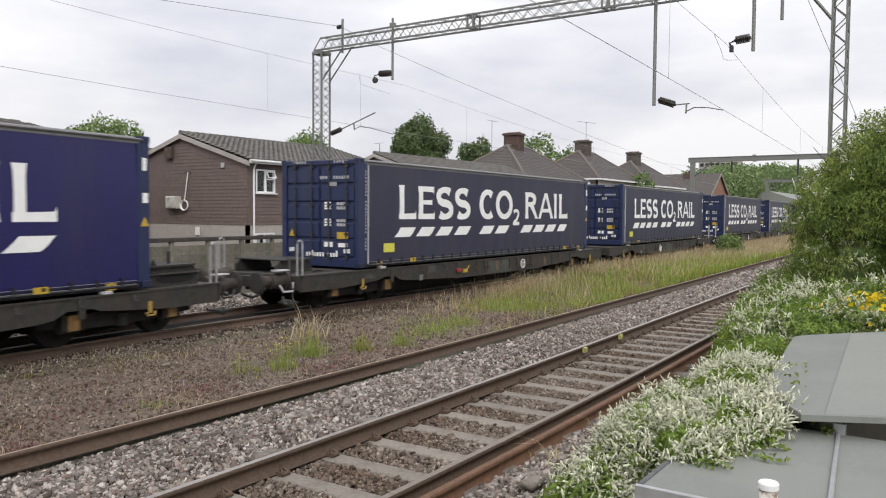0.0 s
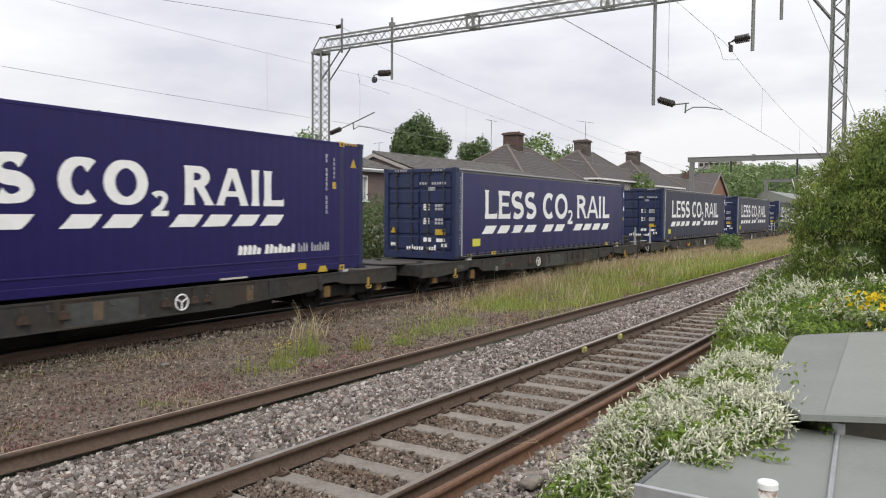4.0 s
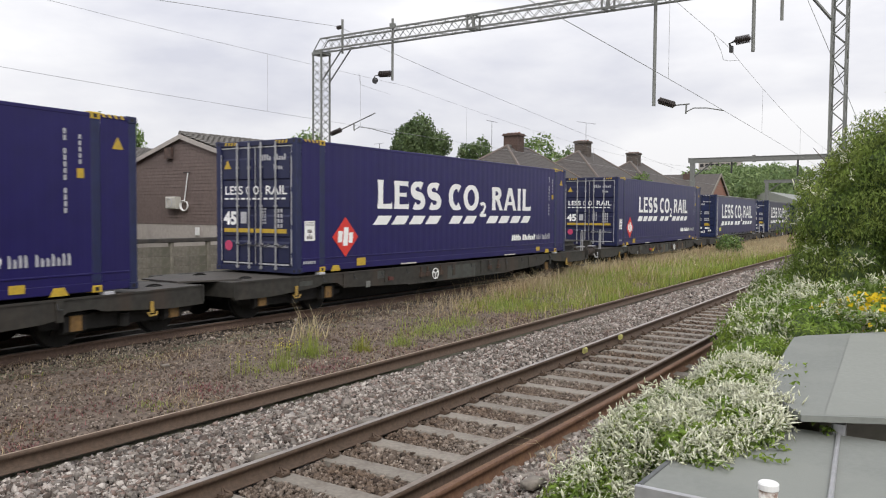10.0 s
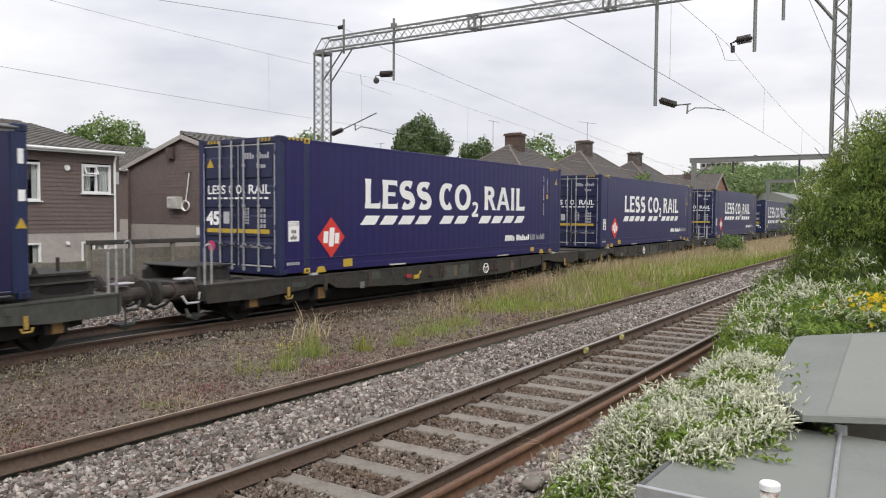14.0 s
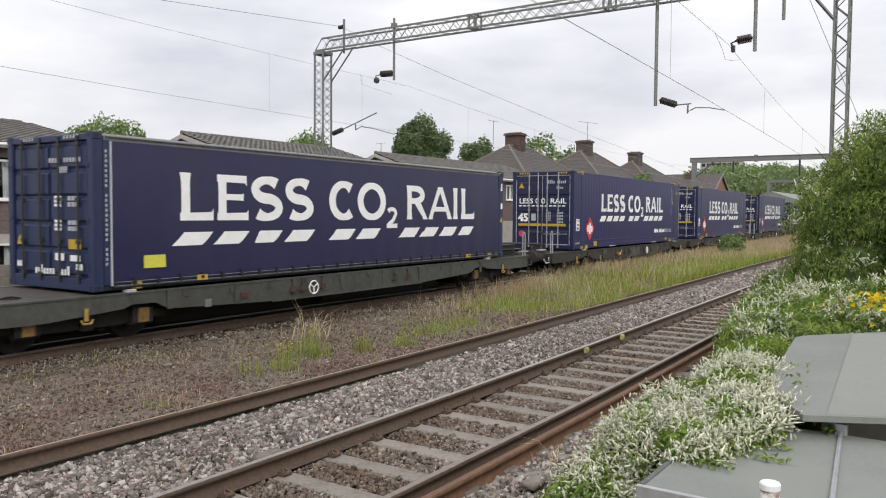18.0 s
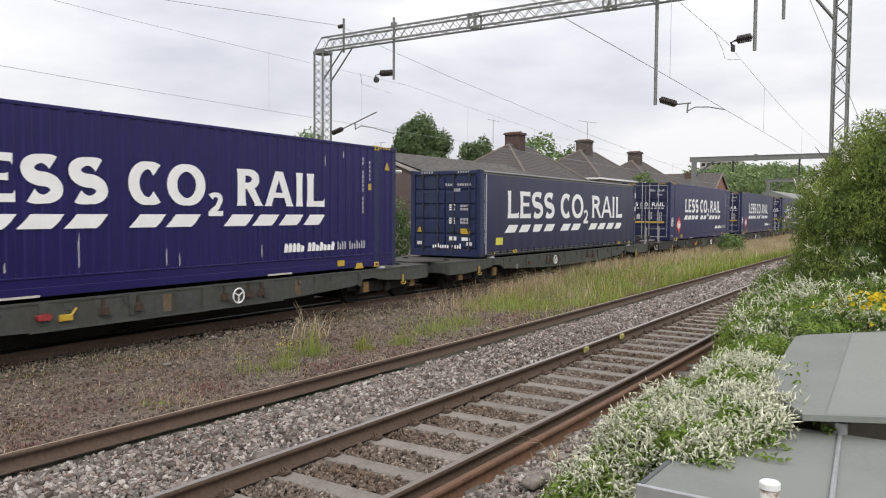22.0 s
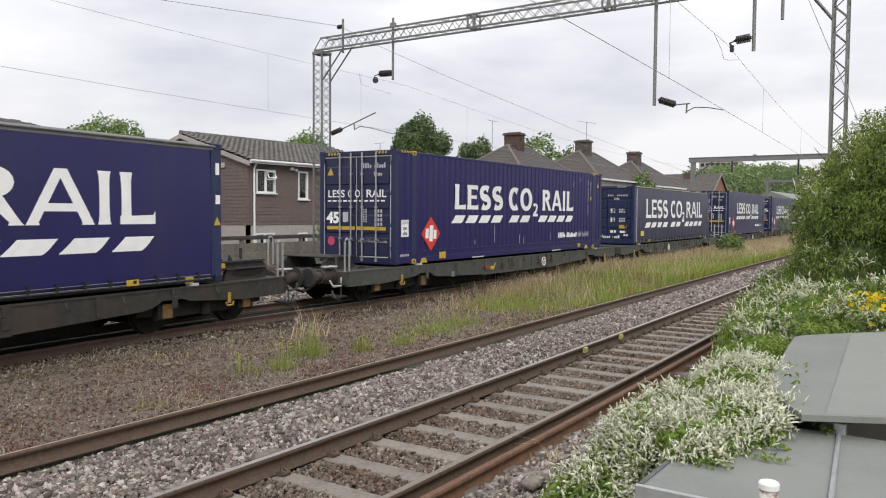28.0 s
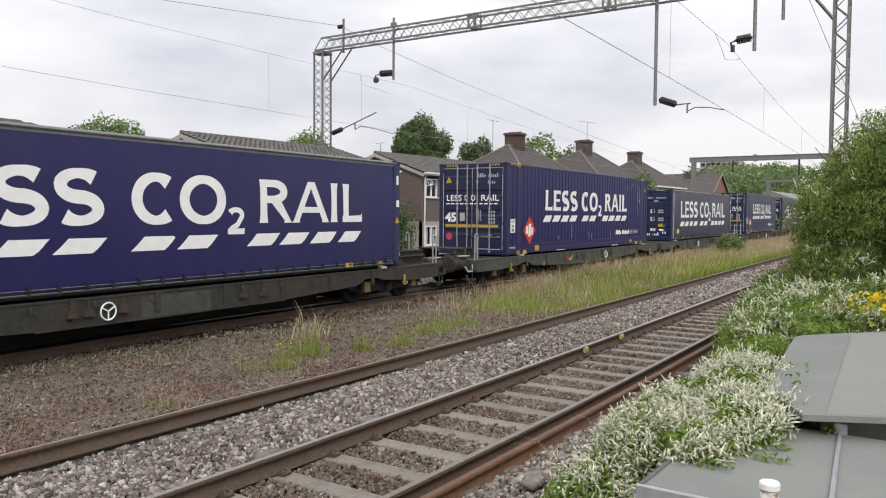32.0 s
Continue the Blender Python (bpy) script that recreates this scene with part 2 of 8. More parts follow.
def leafy(name, base, through, vary=0.35, share=0.4, rough=0.5, drift=None, drift_scale=1.4):
    """A leaf or petal: matt, partly letting the light through, each one a little different."""
    m = bpy.data.materials.new(name)
    m.use_nodes = True
    n, l = m.node_tree.nodes, m.node_tree.links
    b, out = n["Principled BSDF"], n["Material Output"]
    b.inputs["Roughness"].default_value, b.inputs["Specular IOR Level"].default_value = rough, 0.3
    rnd = n.new("ShaderNodeNewGeometry").outputs["Random Per Island"]
    cols = []
    for c in (base, through):
        rp = n.new("ShaderNodeValToRGB")
        rp.color_ramp.elements[0].color = (c[0] * (1 - vary), c[1] * (1 - vary), c[2] * (1 - vary), 1)
        rp.color_ramp.elements[1].color = (min(1, c[0] * (1 + vary * 1.1)), min(1, c[1] * (1 + vary)), min(1, c[2] * (1 + vary * 0.8)), 1)
        l.new(rnd, rp.inputs["Fac"])
        cols.append(rp.outputs["Color"])
    if drift:
        # the colour drifts from clump to clump
        co = n.new("ShaderNodeTexCoord")
        no = n.new("ShaderNodeTexNoise")
        no.inputs["Scale"].default_value, no.inputs["Detail"].default_value = drift_scale, 3
        l.new(co.outputs["Object"], no.inputs["Vector"])
        mr = n.new("ShaderNodeMapRange")
        mr.inputs["From Min"].default_value, mr.inputs["From Max"].default_value = 0.38, 0.64
        l.new(no.outputs["Fac"], mr.inputs["Value"])
        for i in (0, 1):
            mc = n.new("ShaderNodeMix")
            mc.data_type, mc.blend_type = "RGBA", "MULTIPLY"
            l.new(mr.outputs[0], mc.inputs[0])
            l.new(cols[i], mc.inputs[6])
            mc.inputs[7].default_value = (*drift, 1)
            cols[i] = mc.outputs[2]
    l.new(cols[0], b.inputs["Base Color"])
    t = n.new("ShaderNodeBsdfTranslucent")
    l.new(cols[1], t.inputs["Color"])
    mx = n.new("ShaderNodeMixShader")
    mx.inputs[0].default_value = share
    l.new(b.outputs[0], mx.inputs[1])
    l.new(t.outputs[0], mx.inputs[2])
    l.new(mx.outputs[0], out.inputs["Surface"])
    return m


M_LEAF = leafy("vine_leaf", (0.185, 0.265, 0.058), (0.30, 0.40, 0.07), 0.55, 0.42, 0.5, (0.66, 0.78, 0.66))
M_BUSHLEAF = leafy("bush_leaf", (0.215, 0.275, 0.078), (0.32, 0.40, 0.09), 0.60, 0.42, 0.7, (0.55, 0.66, 0.55), 2.2)
# dark green for the hedge cores: shade between the leaves is in the colour
M_LEAF_DK = mat("vine_core_shade", (0.060, 0.095, 0.024), 0.8, 0, 0.4, 9, None, 1, 1, 0.5, 20)
M_FLOWER = leafy("cream_vine_flower", (0.93, 0.94, 0.68), (0.90, 0.92, 0.60), 0.30, 0.3, 0.7)
M_YFLOWER = leafy("yellow_flower", (0.80, 0.58, 0.02), (0.8, 0.55, 0.02), 0.2)
M_GRASS = leafy("meadow_grass", (0.245, 0.325, 0.080), (0.37, 0.48, 0.11), 0.40, 0.45, 0.6, (1.0, 0.80, 0.75), 0.9)
M_STRAW = leafy("dry_grass", (0.50, 0.43, 0.28), (0.45, 0.38, 0.22), 0.3, 0.3, 0.7, (0.88, 0.78, 0.76), 0.6)
M_TREELEAF = leafy("tree_leaf", (0.125, 0.172, 0.075), (0.16, 0.225, 0.075), 0.5, 0.3, 0.5, (0.62, 0.72, 0.70), 0.8)
M_TREELEAF2 = leafy("light_tree_leaf", (0.185, 0.255, 0.085), (0.24, 0.34, 0.09), 0.5, 0.3, 0.5, (0.62, 0.74, 0.75), 0.7)
M_YELLOWWEED = leafy("yellow_weed_flower", (0.62, 0.58, 0.08), (0.6, 0.55, 0.08), 0.25)
# paler than the nearer trees: distance haze is mixed into this leaf colour
M_FARLEAF = leafy("haze_tinted_tree_leaf", (0.20, 0.265, 0.115), (0.24, 0.33, 0.13), 0.3, 0.3, 0.6, (0.7, 0.78, 0.8), 0.3)
M_BARK = mat("bark", (0.10, 0.075, 0.055), 0.9, 0, 0.25, 10, None, 1, 1, 0.4)
M_WEEDRED = leafy("reddish_weed", (0.20, 0.085, 0.085), (0.2, 0.08, 0.08), 0.3, 0.2)
M_WIRE = mat("copper_wire_patina", (0.32, 0.325, 0.32), 0.6, 0.2, 0.1, 5, None, 1, 1, 0.0)
M_INSUL = mat("brown_insulator", (0.045, 0.035, 0.032), 0.3, 0, 0.2, 10, None, 1, 1, 0.0)
M_AC = mat("beige_plastic", (0.52, 0.50, 0.45), 0.5, 0, 0.06, 10, None, 1, 1, 0.02)
M_CURTAINS = mat("net_curtain", (0.42, 0.42, 0.41), 0.9, 0, 0.12, 8, None, 1, 1, 0.1)
# near-black for rooms and distant panes: the unlit inside is in the colour
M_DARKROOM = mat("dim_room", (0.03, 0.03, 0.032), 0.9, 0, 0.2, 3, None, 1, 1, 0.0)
M_GLASS = bpy.data.materials.new("window_glass")
M_GLASS.use_nodes = True
_g = M_GLASS.node_tree.nodes["Principled BSDF"]
_g.inputs["Base Color"].default_value, _g.inputs["Roughness"].default_value = (0.9, 0.93, 0.93, 1), 0.02
_g.inputs["Transmission Weight"].default_value, _g.inputs["IOR"].default_value = 1.0, 1.45


# ================= mesh helpers =================
class Shape:
    """Gathers verts and faces, then becomes one mesh."""

    def __init__(self):
        self.v, self.f = [], []

    def add(self, v, f):
        k = len(self.v)
        self.v += [tuple(p) for p in v]
        self.f += [tuple(i + k for i in q) for q in f]
        return self

    def box(self, x0, x1, y0, y1, z0, z1, c=0.0):
        """A box; c chamfers the edges that run along its longest side."""
        if c <= 0:
            v = [(x, y, z) for x in (x0, x1) for y in (y0, y1) for z in (z0, z1)]
            return self.add(v, [(0, 1, 3, 2), (4, 6, 7, 5), (0, 4, 5, 1), (2, 3, 7, 6), (0, 2, 6, 4), (1, 5, 7, 3)])
        lo, hi = (x0, y0, z0), (x1, y1, z1)
        d = [b - a for a, b in zip(lo, hi)]
        ax = d.index(max(d))
        p, q = [i for i in (0, 1, 2) if i != ax]
        ring = [(lo[p] + c, lo[q]), (hi[p] - c, lo[q]), (hi[p], lo[q] + c), (hi[p], hi[q] - c), (hi[p] - c, hi[q]), (lo[p] + c, hi[q]),
                (lo[p], hi[q] - c), (lo[p], lo[q] + c)]
        v = []
        for e in (lo[ax], hi[ax]):
            for a, b in ring:
                w = [0, 0, 0]
                w[ax], w[p], w[q] = e, a, b
                v.append(w)
        flip = ax == 1
        f = [(i, (i + 1) % 8, 8 + (i + 1) % 8, 8 + i) for i in range(8)]
        f += [tuple(range(7, -1, -1)), tuple(range(8, 16))]
        return self.add(v, [tuple(reversed(a)) for a in f] if flip else f)

    def tube(self, pts, r, n=8, cap=True):
        """A tube along points; r one radius or one for each point."""
        pts = [Vector(p) for p in pts]
        rs = r if isinstance(r, (list, tuple)) else [r] * len(pts)
        v = []
        for i, p in enumerate(pts):
            t = (pts[min(i + 1, len(pts) - 1)] - pts[max(i - 1, 0)]).normalized()
            u = t.cross(Vector((0, 0, 1)) if abs(t.z) < 0.9 else Vector((1, 0, 0))).normalized()
            w = t.cross(u)
            v += [p + rs[i] * (math.cos(6.28318 * k / n) * u + math.sin(6.28318 * k / n) * w) for k in range(n)]
        f = []
        for i in range(len(pts) - 1):
            f += [(i * n + k, i * n + (k + 1) % n, (i + 1) * n + (k + 1) % n, (i + 1) * n + k) for k in range(n)]
        if cap:
            f += [tuple(range(n - 1, -1, -1)), tuple(range((len(pts) - 1) * n, len(pts) * n))]
        return self.add(v, f)

    def disc(self, c, axis, r, t, n=20):
        c, a = Vector(c), Vector(axis).normalized()
        return self.tube([c - a * t / 2, c + a * t / 2], r, n)

    def ring(self, c, axis, r, tube, n=20, m=6):
        c, a = Vector(c), Vector(axis).normalized()
        u = a.cross(Vector((0, 0, 1)) if abs(a.z) < 0.9 else Vector((1, 0, 0))).normalized()
        w = a.cross(u)
        v, f = [], []
        for i in range(n):
            d = math.cos(6.28318 * i / n) * u + math.sin(6.28318 * i / n) * w
            v += [c + d * (r + tube * math.cos(6.28318 * k / m)) + a * tube * math.sin(6.28318 * k / m) for k in range(m)]
        f = [(i * m + k, ((i + 1) % n) * m + k, ((i + 1) % n) * m + (k + 1) % m, i * m + (k + 1) % m) for i in range(n) for k in range(m)]
        return self.add(v, f)

    def prism(self, poly, axis, a, b):
        """A polygon of two coordinates, pushed along the axis from a to b."""
        n, v = len(poly), []
        for e in (a, b):
            for p, q in poly:
                v.append({"x": (e, p, q), "y": (p, e, q), "z": (p, q, e)}[axis])
        f = [(i, (i + 1) % n, n + (i + 1) % n, n + i) for i in range(n)] + [tuple(range(n - 1, -1, -1)), tuple(range(n, 2 * n))]
        return self.add(v, f)

    def mesh(self, name, material, smooth=False):
        me = bpy.data.meshes.new(name)
        me.from_pydata(self.v, [], self.f)
        bm = bmesh.new()
        bm.from_mesh(me)
        bmesh.ops.recalc_face_normals(bm, faces=bm.faces)
        bm.to_mesh(me)
        bm.free()
        if material:
            me.materials.append(material)
        if smooth:
            me.polygons.foreach_set("use_smooth", [True] * len(me.polygons))
        return me


def part(name, shape, material, parent, label="", smooth=False):
    me = shape.mesh(name, material, smooth) if isinstance(shape, Shape) else shape
    ob = new(name, me)
    ob.parent = parent
    if label:
        ob["label"] = label
    return ob


def thing(name, label, category, group="", kind="", m=None):
    ob = new(name)
    tagged(ob, label, category, group, kind)
    if m is not None:
        ob.matrix_basis = m
    return ob


def solid(name, shape, material, label="", category="", group="", kind="", smooth=False):
    """A thing or a piece of the setting that is one mesh."""
    ob = new(name, shape.mesh(name, material, smooth) if isinstance(shape, Shape) else shape)
    return tagged(ob, label, category, group, kind)


def quick_mesh(name, verts, faces, material, smooth=False):
    """A mesh from large arrays; faces all with the same number of corners."""
    me = bpy.data.meshes.new(name)
    verts, faces = np.asarray(verts, np.float32), np.asarray(faces, np.int32)
    k = faces.shape[1]
    me.vertices.add(len(verts))
    me.vertices.foreach_set("co", verts.ravel())
    me.loops.add(faces.size)
    me.loops.foreach_set("vertex_index", faces.ravel())
    me.polygons.add(len(faces))
    me.polygons.foreach_set("loop_start", np.arange(0, faces.size, k, dtype=np.int32))
    me.update(calc_edges=True)
    me.materials.append(material)
    if smooth:
        me.polygons.foreach_set("use_smooth", np.ones(len(faces), bool))
    return me


def lettering(text, x0, x1, z0, z1, y, bold=0.03, face="side", material=None):
    """Text as a thin raised mesh that fills a box; face side: looks to -y, end: looks to -x."""
    cu = bpy.data.curves.new("lettering", "FONT")
    cu.body, cu.offset, cu.resolution_u = text, bold, 6
    ob = new("lettering", cu)
    me = bpy.data.meshes.new_from_object(ob.evaluated_get(bpy.context.evaluated_depsgraph_get()))
    bpy.data.objects.remove(ob)
    bpy.data.curves.remove(cu)
    co = np.empty(len(me.vertices) * 3, np.float32)
    me.vertices.foreach_get("co", co)
    co = co.reshape(-1, 3)
    lo, hi = co.min(0), co.max(0)
    u = x0 + (co[:, 0] - lo[0]) / (hi[0] - lo[0]) * (x1 - x0)
    w = z0 + (co[:, 1] - lo[1]) / (hi[1] - lo[1]) * (z1 - z0)
    out = np.stack([u, np.full_like(u, y), w], 1) if face == "side" else np.stack([np.full_like(u, y), u, w], 1)
    me.vertices.foreach_set("co", out.astype(np.float32).ravel())
    me.materials.clear()
    me.materials.append(material or M_WHITE)
    me.update()
    return me


# ================= plan of the railway =================
S0X, SIDE_Y, DECK_Z = 8.10, 11.737, 0.875
HALF_W, BOX_L = 1.25, 13.716


def heading(s):
    """Direction of the freight track at s; it swings in towards the camera behind the near end."""
    q = max(-6.0, min(26.0, s)) / 20
    near = 0.0307 + (-1.7452 * q + 1.5212 * q * q) / 20
    far = 0.0173 + 0.000618 * max(0.0, min(75.0, s))
    k = max(0.0, min(1.0, (s - 8) / 8))
    return near + (far - near) * k + 0.05 * max(0.0, min(1.0, (2 - s) / 3))


_step = 0.5
_path = {0: (S0X, SIDE_Y)}
for _i in range(0, 520):
    _a = heading((_i + 0.5) * _step)
    _x, _y = _path[_i]
    _path[_i + 1] = (_x + _step * math.cos(_a), _y + _step * math.sin(_a))
for _i in range(0, -340, -1):
    _a = heading((_i - 0.5) * _step)
    _x, _y = _path[_i]
    _path[_i - 1] = (_x - _step * math.cos(_a), _y - _step * math.sin(_a))


def on_line(s, out=0.0, z=0.0):
    """A point of the train's line: s metres along its near side, out metres to the far side of that."""
    i = math.floor(s / _step)
    f = s / _step - i
    a, b = Vector(_path[i]), Vector(_path[i + 1])
    p, h = a.lerp(b, f), heading(s)
    return Vector((p.x - out * math.sin(h), p.y + out * math.cos(h), z))


def bend(x):
    """How far the near tracks have swung to the left at x."""
    return 0.033 * (math.sqrt((x - 8) ** 2 + 16) + (x - 8)) / 2


# where the train is: seconds, metres
TRAIN = [(0, -49.52), (1, -43.4), (2, -37.37), (3, -31.53), (4, -25.87), (5, -20.36), (6, -14.96), (7, -9.9), (8, -4.93), (9, -0.03), (10, 4.71),
         (11, 9.24), (12, 13.57), (13, 17.76), (14, 21.8), (15, 25.73), (16, 29.47), (17, 33.1), (18, 36.66), (19, 40.02), (20, 43.14), (21, 46.1),
         (22, 48.94), (23, 51.66), (24, 54.21), (25, 56.54), (26, 58.74), (27, 60.75), (28, 62.61), (29, 64.25), (30, 65.76), (31, 67.13), (32, 68.33)]


def ride(off, a, b, z):
    """The pose of a stiff vehicle or box whose ends are at a and b metres along the train, off from its datum."""
    rows = []
    for t, s in TRAIN:
        p, q = on_line(s + off + a, HALF_W, z), on_line(s + off + b, HALF_W, z)
        d = (q - p).normalized()
        o = p - d * a
        rows.append((t, pose(o.x, o.y, z, 0, 0, math.degrees(math.atan2(d.y, d.x)))))
    return rows


MOVING = []

# ================= ground and tracks =================
def ground_height(x, y):
    """Level of the ground: ballast round the tracks, falling to the gardens on both sides."""
    b = bend(x)
    if y < 2.9 + b:
        k = min(1, (2.9 + b - y) / 2.2)
        return -0.28 - 0.75 * k * k * (3 - 2 * k)
    if y > 16.2 + b:
        k = min(1, (y - 16.2 - b) / 4)
        return -0.32 - 0.75 * k * k * (3 - 2 * k)
    if y < 7.0 + b:
        return -0.23
    return -0.17 if y < 11.6 + b else -0.27


def ground_sheet():
    xs = np.concatenate([[-3000, -900, -300, -100, -40, -15, -5], np.arange(0, 60, 1.0), np.arange(60, 140, 4.0), [150, 200, 300, 600, 1400, 3000]])
    ys = np.concatenate([[-3000, -900, -300, -100, -40, -15, -8, -4, -2], np.arange(-1, 24, 0.45), [26, 30, 36, 45, 60, 90, 150, 300, 700, 1500, 3000]])
    v = [(x, y, ground_height(x, y) if -20 < x < 200 else -1.0) for x in xs for y in ys]
    n = len(ys)
    f = [(i * n + j, (i + 1) * n + j, (i + 1) * n + j + 1, i * n + j + 1) for i in range(len(xs) - 1) for j in range(n - 1)]
    return solid("ground", quick_mesh("ground", v, f, M_GROUND, True), None, "rough grassy ground beside the railway", "ground", kind="structure")


def strip(name, y0, y1, z, material, label, x0=-6, x1=130, train=False, step=1.0, bumpy=0.012):
    """A band of track bed that follows the bend."""
    v, f, cols = [], [], 7
    n = int((x1 - x0) / step) + 1
    for i in range(n):
        x = x0 + i * step
        for j in range(cols):
            k = j / (cols - 1)
            if train:
                p = on_line(x - S0X, y0 + (y1 - y0) * k, z)
            else:
                p = Vector((x, y0 + (y1 - y0) * k + bend(x), z))
            p.z += bumpy * noise.noise((p.x * 1.7, p.y * 1.7, 3.1))
            if j in (0, cols - 1):
                p.z -= 0.14
            v.append(p)
    f = [(i * cols + j, (i + 1) * cols + j, (i + 1) * cols + j + 1, i * cols + j + 1) for i in range(n - 1) for j in range(cols - 1)]
    return solid(name, quick_mesh(name, v, f, material, True), None, label, "track bed", kind="structure")


M_CESS = mat("grey_cess_ballast", (0.17, 0.15, 0.135), 0.95, 0, 0.5, 22, (0.10, 0.09, 0.08), 9, 0.5, 0.8, 30)
# darker than oil alone: the train's shade is painted into this bed
M_OILY_SHADE = mat("oily_shaded_ballast", (0.034, 0.029, 0.025), 0.95, 0, 0.5, 22, (0.03, 0.026, 0.022), 9, 0.5, 0.8, 30)
ground_sheet()
strip("ballast_bed", 3.0, 7.35, -0.225, M_BALLAST, "grey-brown stone ballast under the near track")
strip("weedy_bed", 6.9, 11.6, -0.155, M_DIRT, "dirty gravel strip with weeds between the tracks")
strip("far_cess", 3.0, 6.6, -0.235, M_CESS, "grey stone ballast beyond the freight track", train=True)
strip("far_ballast_bed", -0.45, 3.1, -0.20, M_OILY_SHADE, "oily ballast under the freight train's track, the train's shade painted in", train=True)

RAIL_PROFILE = [(-0.075, -0.159), (0.075, -0.159), (0.075, -0.148), (0.012, -0.128), (0.010, -0.050), (0.034, -0.038), (0.036, -0.008),
                (0.026, 0.0), (-0.026, 0.0), (-0.036, -0.008), (-0.034, -0.038), (-0.010, -0.050), (-0.012, -0.128), (-0.075, -0.148)]


def rail(name, at, x0, x1, side, label, top=M_RAILTOP, dz=0.0, step=1.5, band=0.030):
    """A rail along a line at(x), with its worn running band as a part."""
    holder = thing(name, label, "rail", "rails", "structure")
    n = int((x1 - x0) / step) + 1
    pts = [at(x0 + i * step) for i in range(n)]
    v, f, k = [], [], len(RAIL_PROFILE)
    tv, tf = [], []
    for i, p in enumerate(pts):
        d = (pts[min(i + 1, n - 1)] - pts[max(i - 1, 0)]).normalized()
        side_v = Vector((-d.y, d.x, 0))
        v += [p + side_v * a + Vector((0, 0, b + dz)) for a, b in RAIL_PROFILE]
        tv += [p + side_v * a + Vector((0, 0, b + dz)) for a, b in ((-band, 0.0015), (band, 0.0015))]
    for i in range(n - 1):
        f += [(i * k + j, i * k + (j + 1) % k, (i + 1) * k + (j + 1) % k, (i + 1) * k + j) for j in range(k)]
        tf.append((2 * i, 2 * i + 2, 2 * i + 3, 2 * i + 1))
    part("rail_body", quick_mesh("rail_body", v, f, side), None, holder)
    part("running_band", quick_mesh("running_band", tv, tf, top), None, holder, "worn rail head")
    return holder


def near_line(y):
    return lambda x: Vector((x, y + bend(x), 0))


M_FARBAND = mat("tan_worn_rail_band", (0.40, 0.31, 0.23), 0.5, 0.3, 0.15, 20, (0.24, 0.18, 0.13), 7, 0.55, 0.05)
M_RAILTOP2 = mat("dull_rail_head", (0.24, 0.20, 0.165), 0.45, 0.4, 0.15, 20, (0.10, 0.075, 0.06), 7, 0.55, 0.05)
rail("far_rail", near_line(7.0), -4, 100, M_RUST, "dull brown steel rail standing in weedy ballast", M_FARBAND, 0.03, band=0.013)
rail("middle_rail", near_line(5.12), -4, 100, M_RUST, "steel rail with a bright worn head", M_RAILTOP)
rail("near_rail", near_line(3.65), -4, 100, M_RUST, "steel rail with a dull worn head", M_RAILTOP2)
rail("spare_rail", lambda x: Vector((x, 3.475 + bend(x) * 0.9 + 0.004 * (x - 6), 0)), -4, 24, M_RUST2, "rusty orange spare rail lying beside the track", M_RUST2, -0.045)
M_RUSTLIT = mat("brown_rail_side", (0.115, 0.075, 0.055), 0.85, 0.05, 0.25, 25, (0.14, 0.085, 0.055), 5, 0.55, 0.25, 80)
for yy, nm in ((HALF_W - 0.7525, "train_near_rail"), (HALF_W + 0.7525, "train_far_rail")):
    rail(nm, lambda x, yy=yy: on_line(x - S0X, yy, 0), -6, 130, M_RUSTLIT, "brown rail carrying the freight train", M_RAILTOP)


# ================= the freight train =================
def corrugated(x0, x1, z0, z1, y, depth=0.022, pitch=0.278):
    """A sheet with upright trapezoid waves, crests at y, troughs depth behind (towards +y)."""
    v, f, x, k = [], [], x0, 0
    xs = []
    while x < x1 - 1e-6:
        for dx, d in ((0, 0), (0.105, 0), (0.14, depth), (0.243, depth)):
            if x + dx < x1:
                xs.append((x + dx, d))
        x += pitch
    xs.append((x1, 0))
    for a, d in xs:
        v += [(a, y + d, z0), (a, y + d, z1)]
    f = [(2 * i, 2 * i + 2, 2 * i + 3, 2 * i + 1) for i in range(len(xs) - 1)]
    sh = Shape()
    sh.add(v, f)
    return sh


def slash(sh, x0, x1, z0, z1, y, lean):
    """A leaning bar of the underline, its ends a little curved."""
    low = [(x0 + lean * k + 0.05 * lean * math.sin(math.pi * k), z0 + (z1 - z0) * k) for k in (0.0, 0.25, 0.5, 0.75, 1.0)]
    high = [(x1 - lean * (1 - k) + 0.16 * lean * math.sin(math.pi * k) * (1 - k), z0 + (z1 - z0) * k) for k in (1.0, 0.75, 0.5, 0.25, 0.0)]
    return sh.prism(low + high, "y", y - 0.003, y)


def bars(sh, x0, x1, z0, z1, y, n, duty=0.72, face="side", rows=1):
    """Plain bars that stand for small writing."""
    for r in range(rows):
        za = z0 + (z1 - z0) * r / rows
        zb = za + (z1 - z0) / rows * (0.72 if rows > 1 else 1)
        for i in range(n):
            a = x0 + (x1 - x0) * i / n
            b = a + (x1 - x0) / n * duty
            if face == "side":
                sh.box(a, b, y - 0.003, y, za, zb)
            else:
                sh.box(y - 0.003, y, min(a, b), max(a, b), za, zb)
    return sh


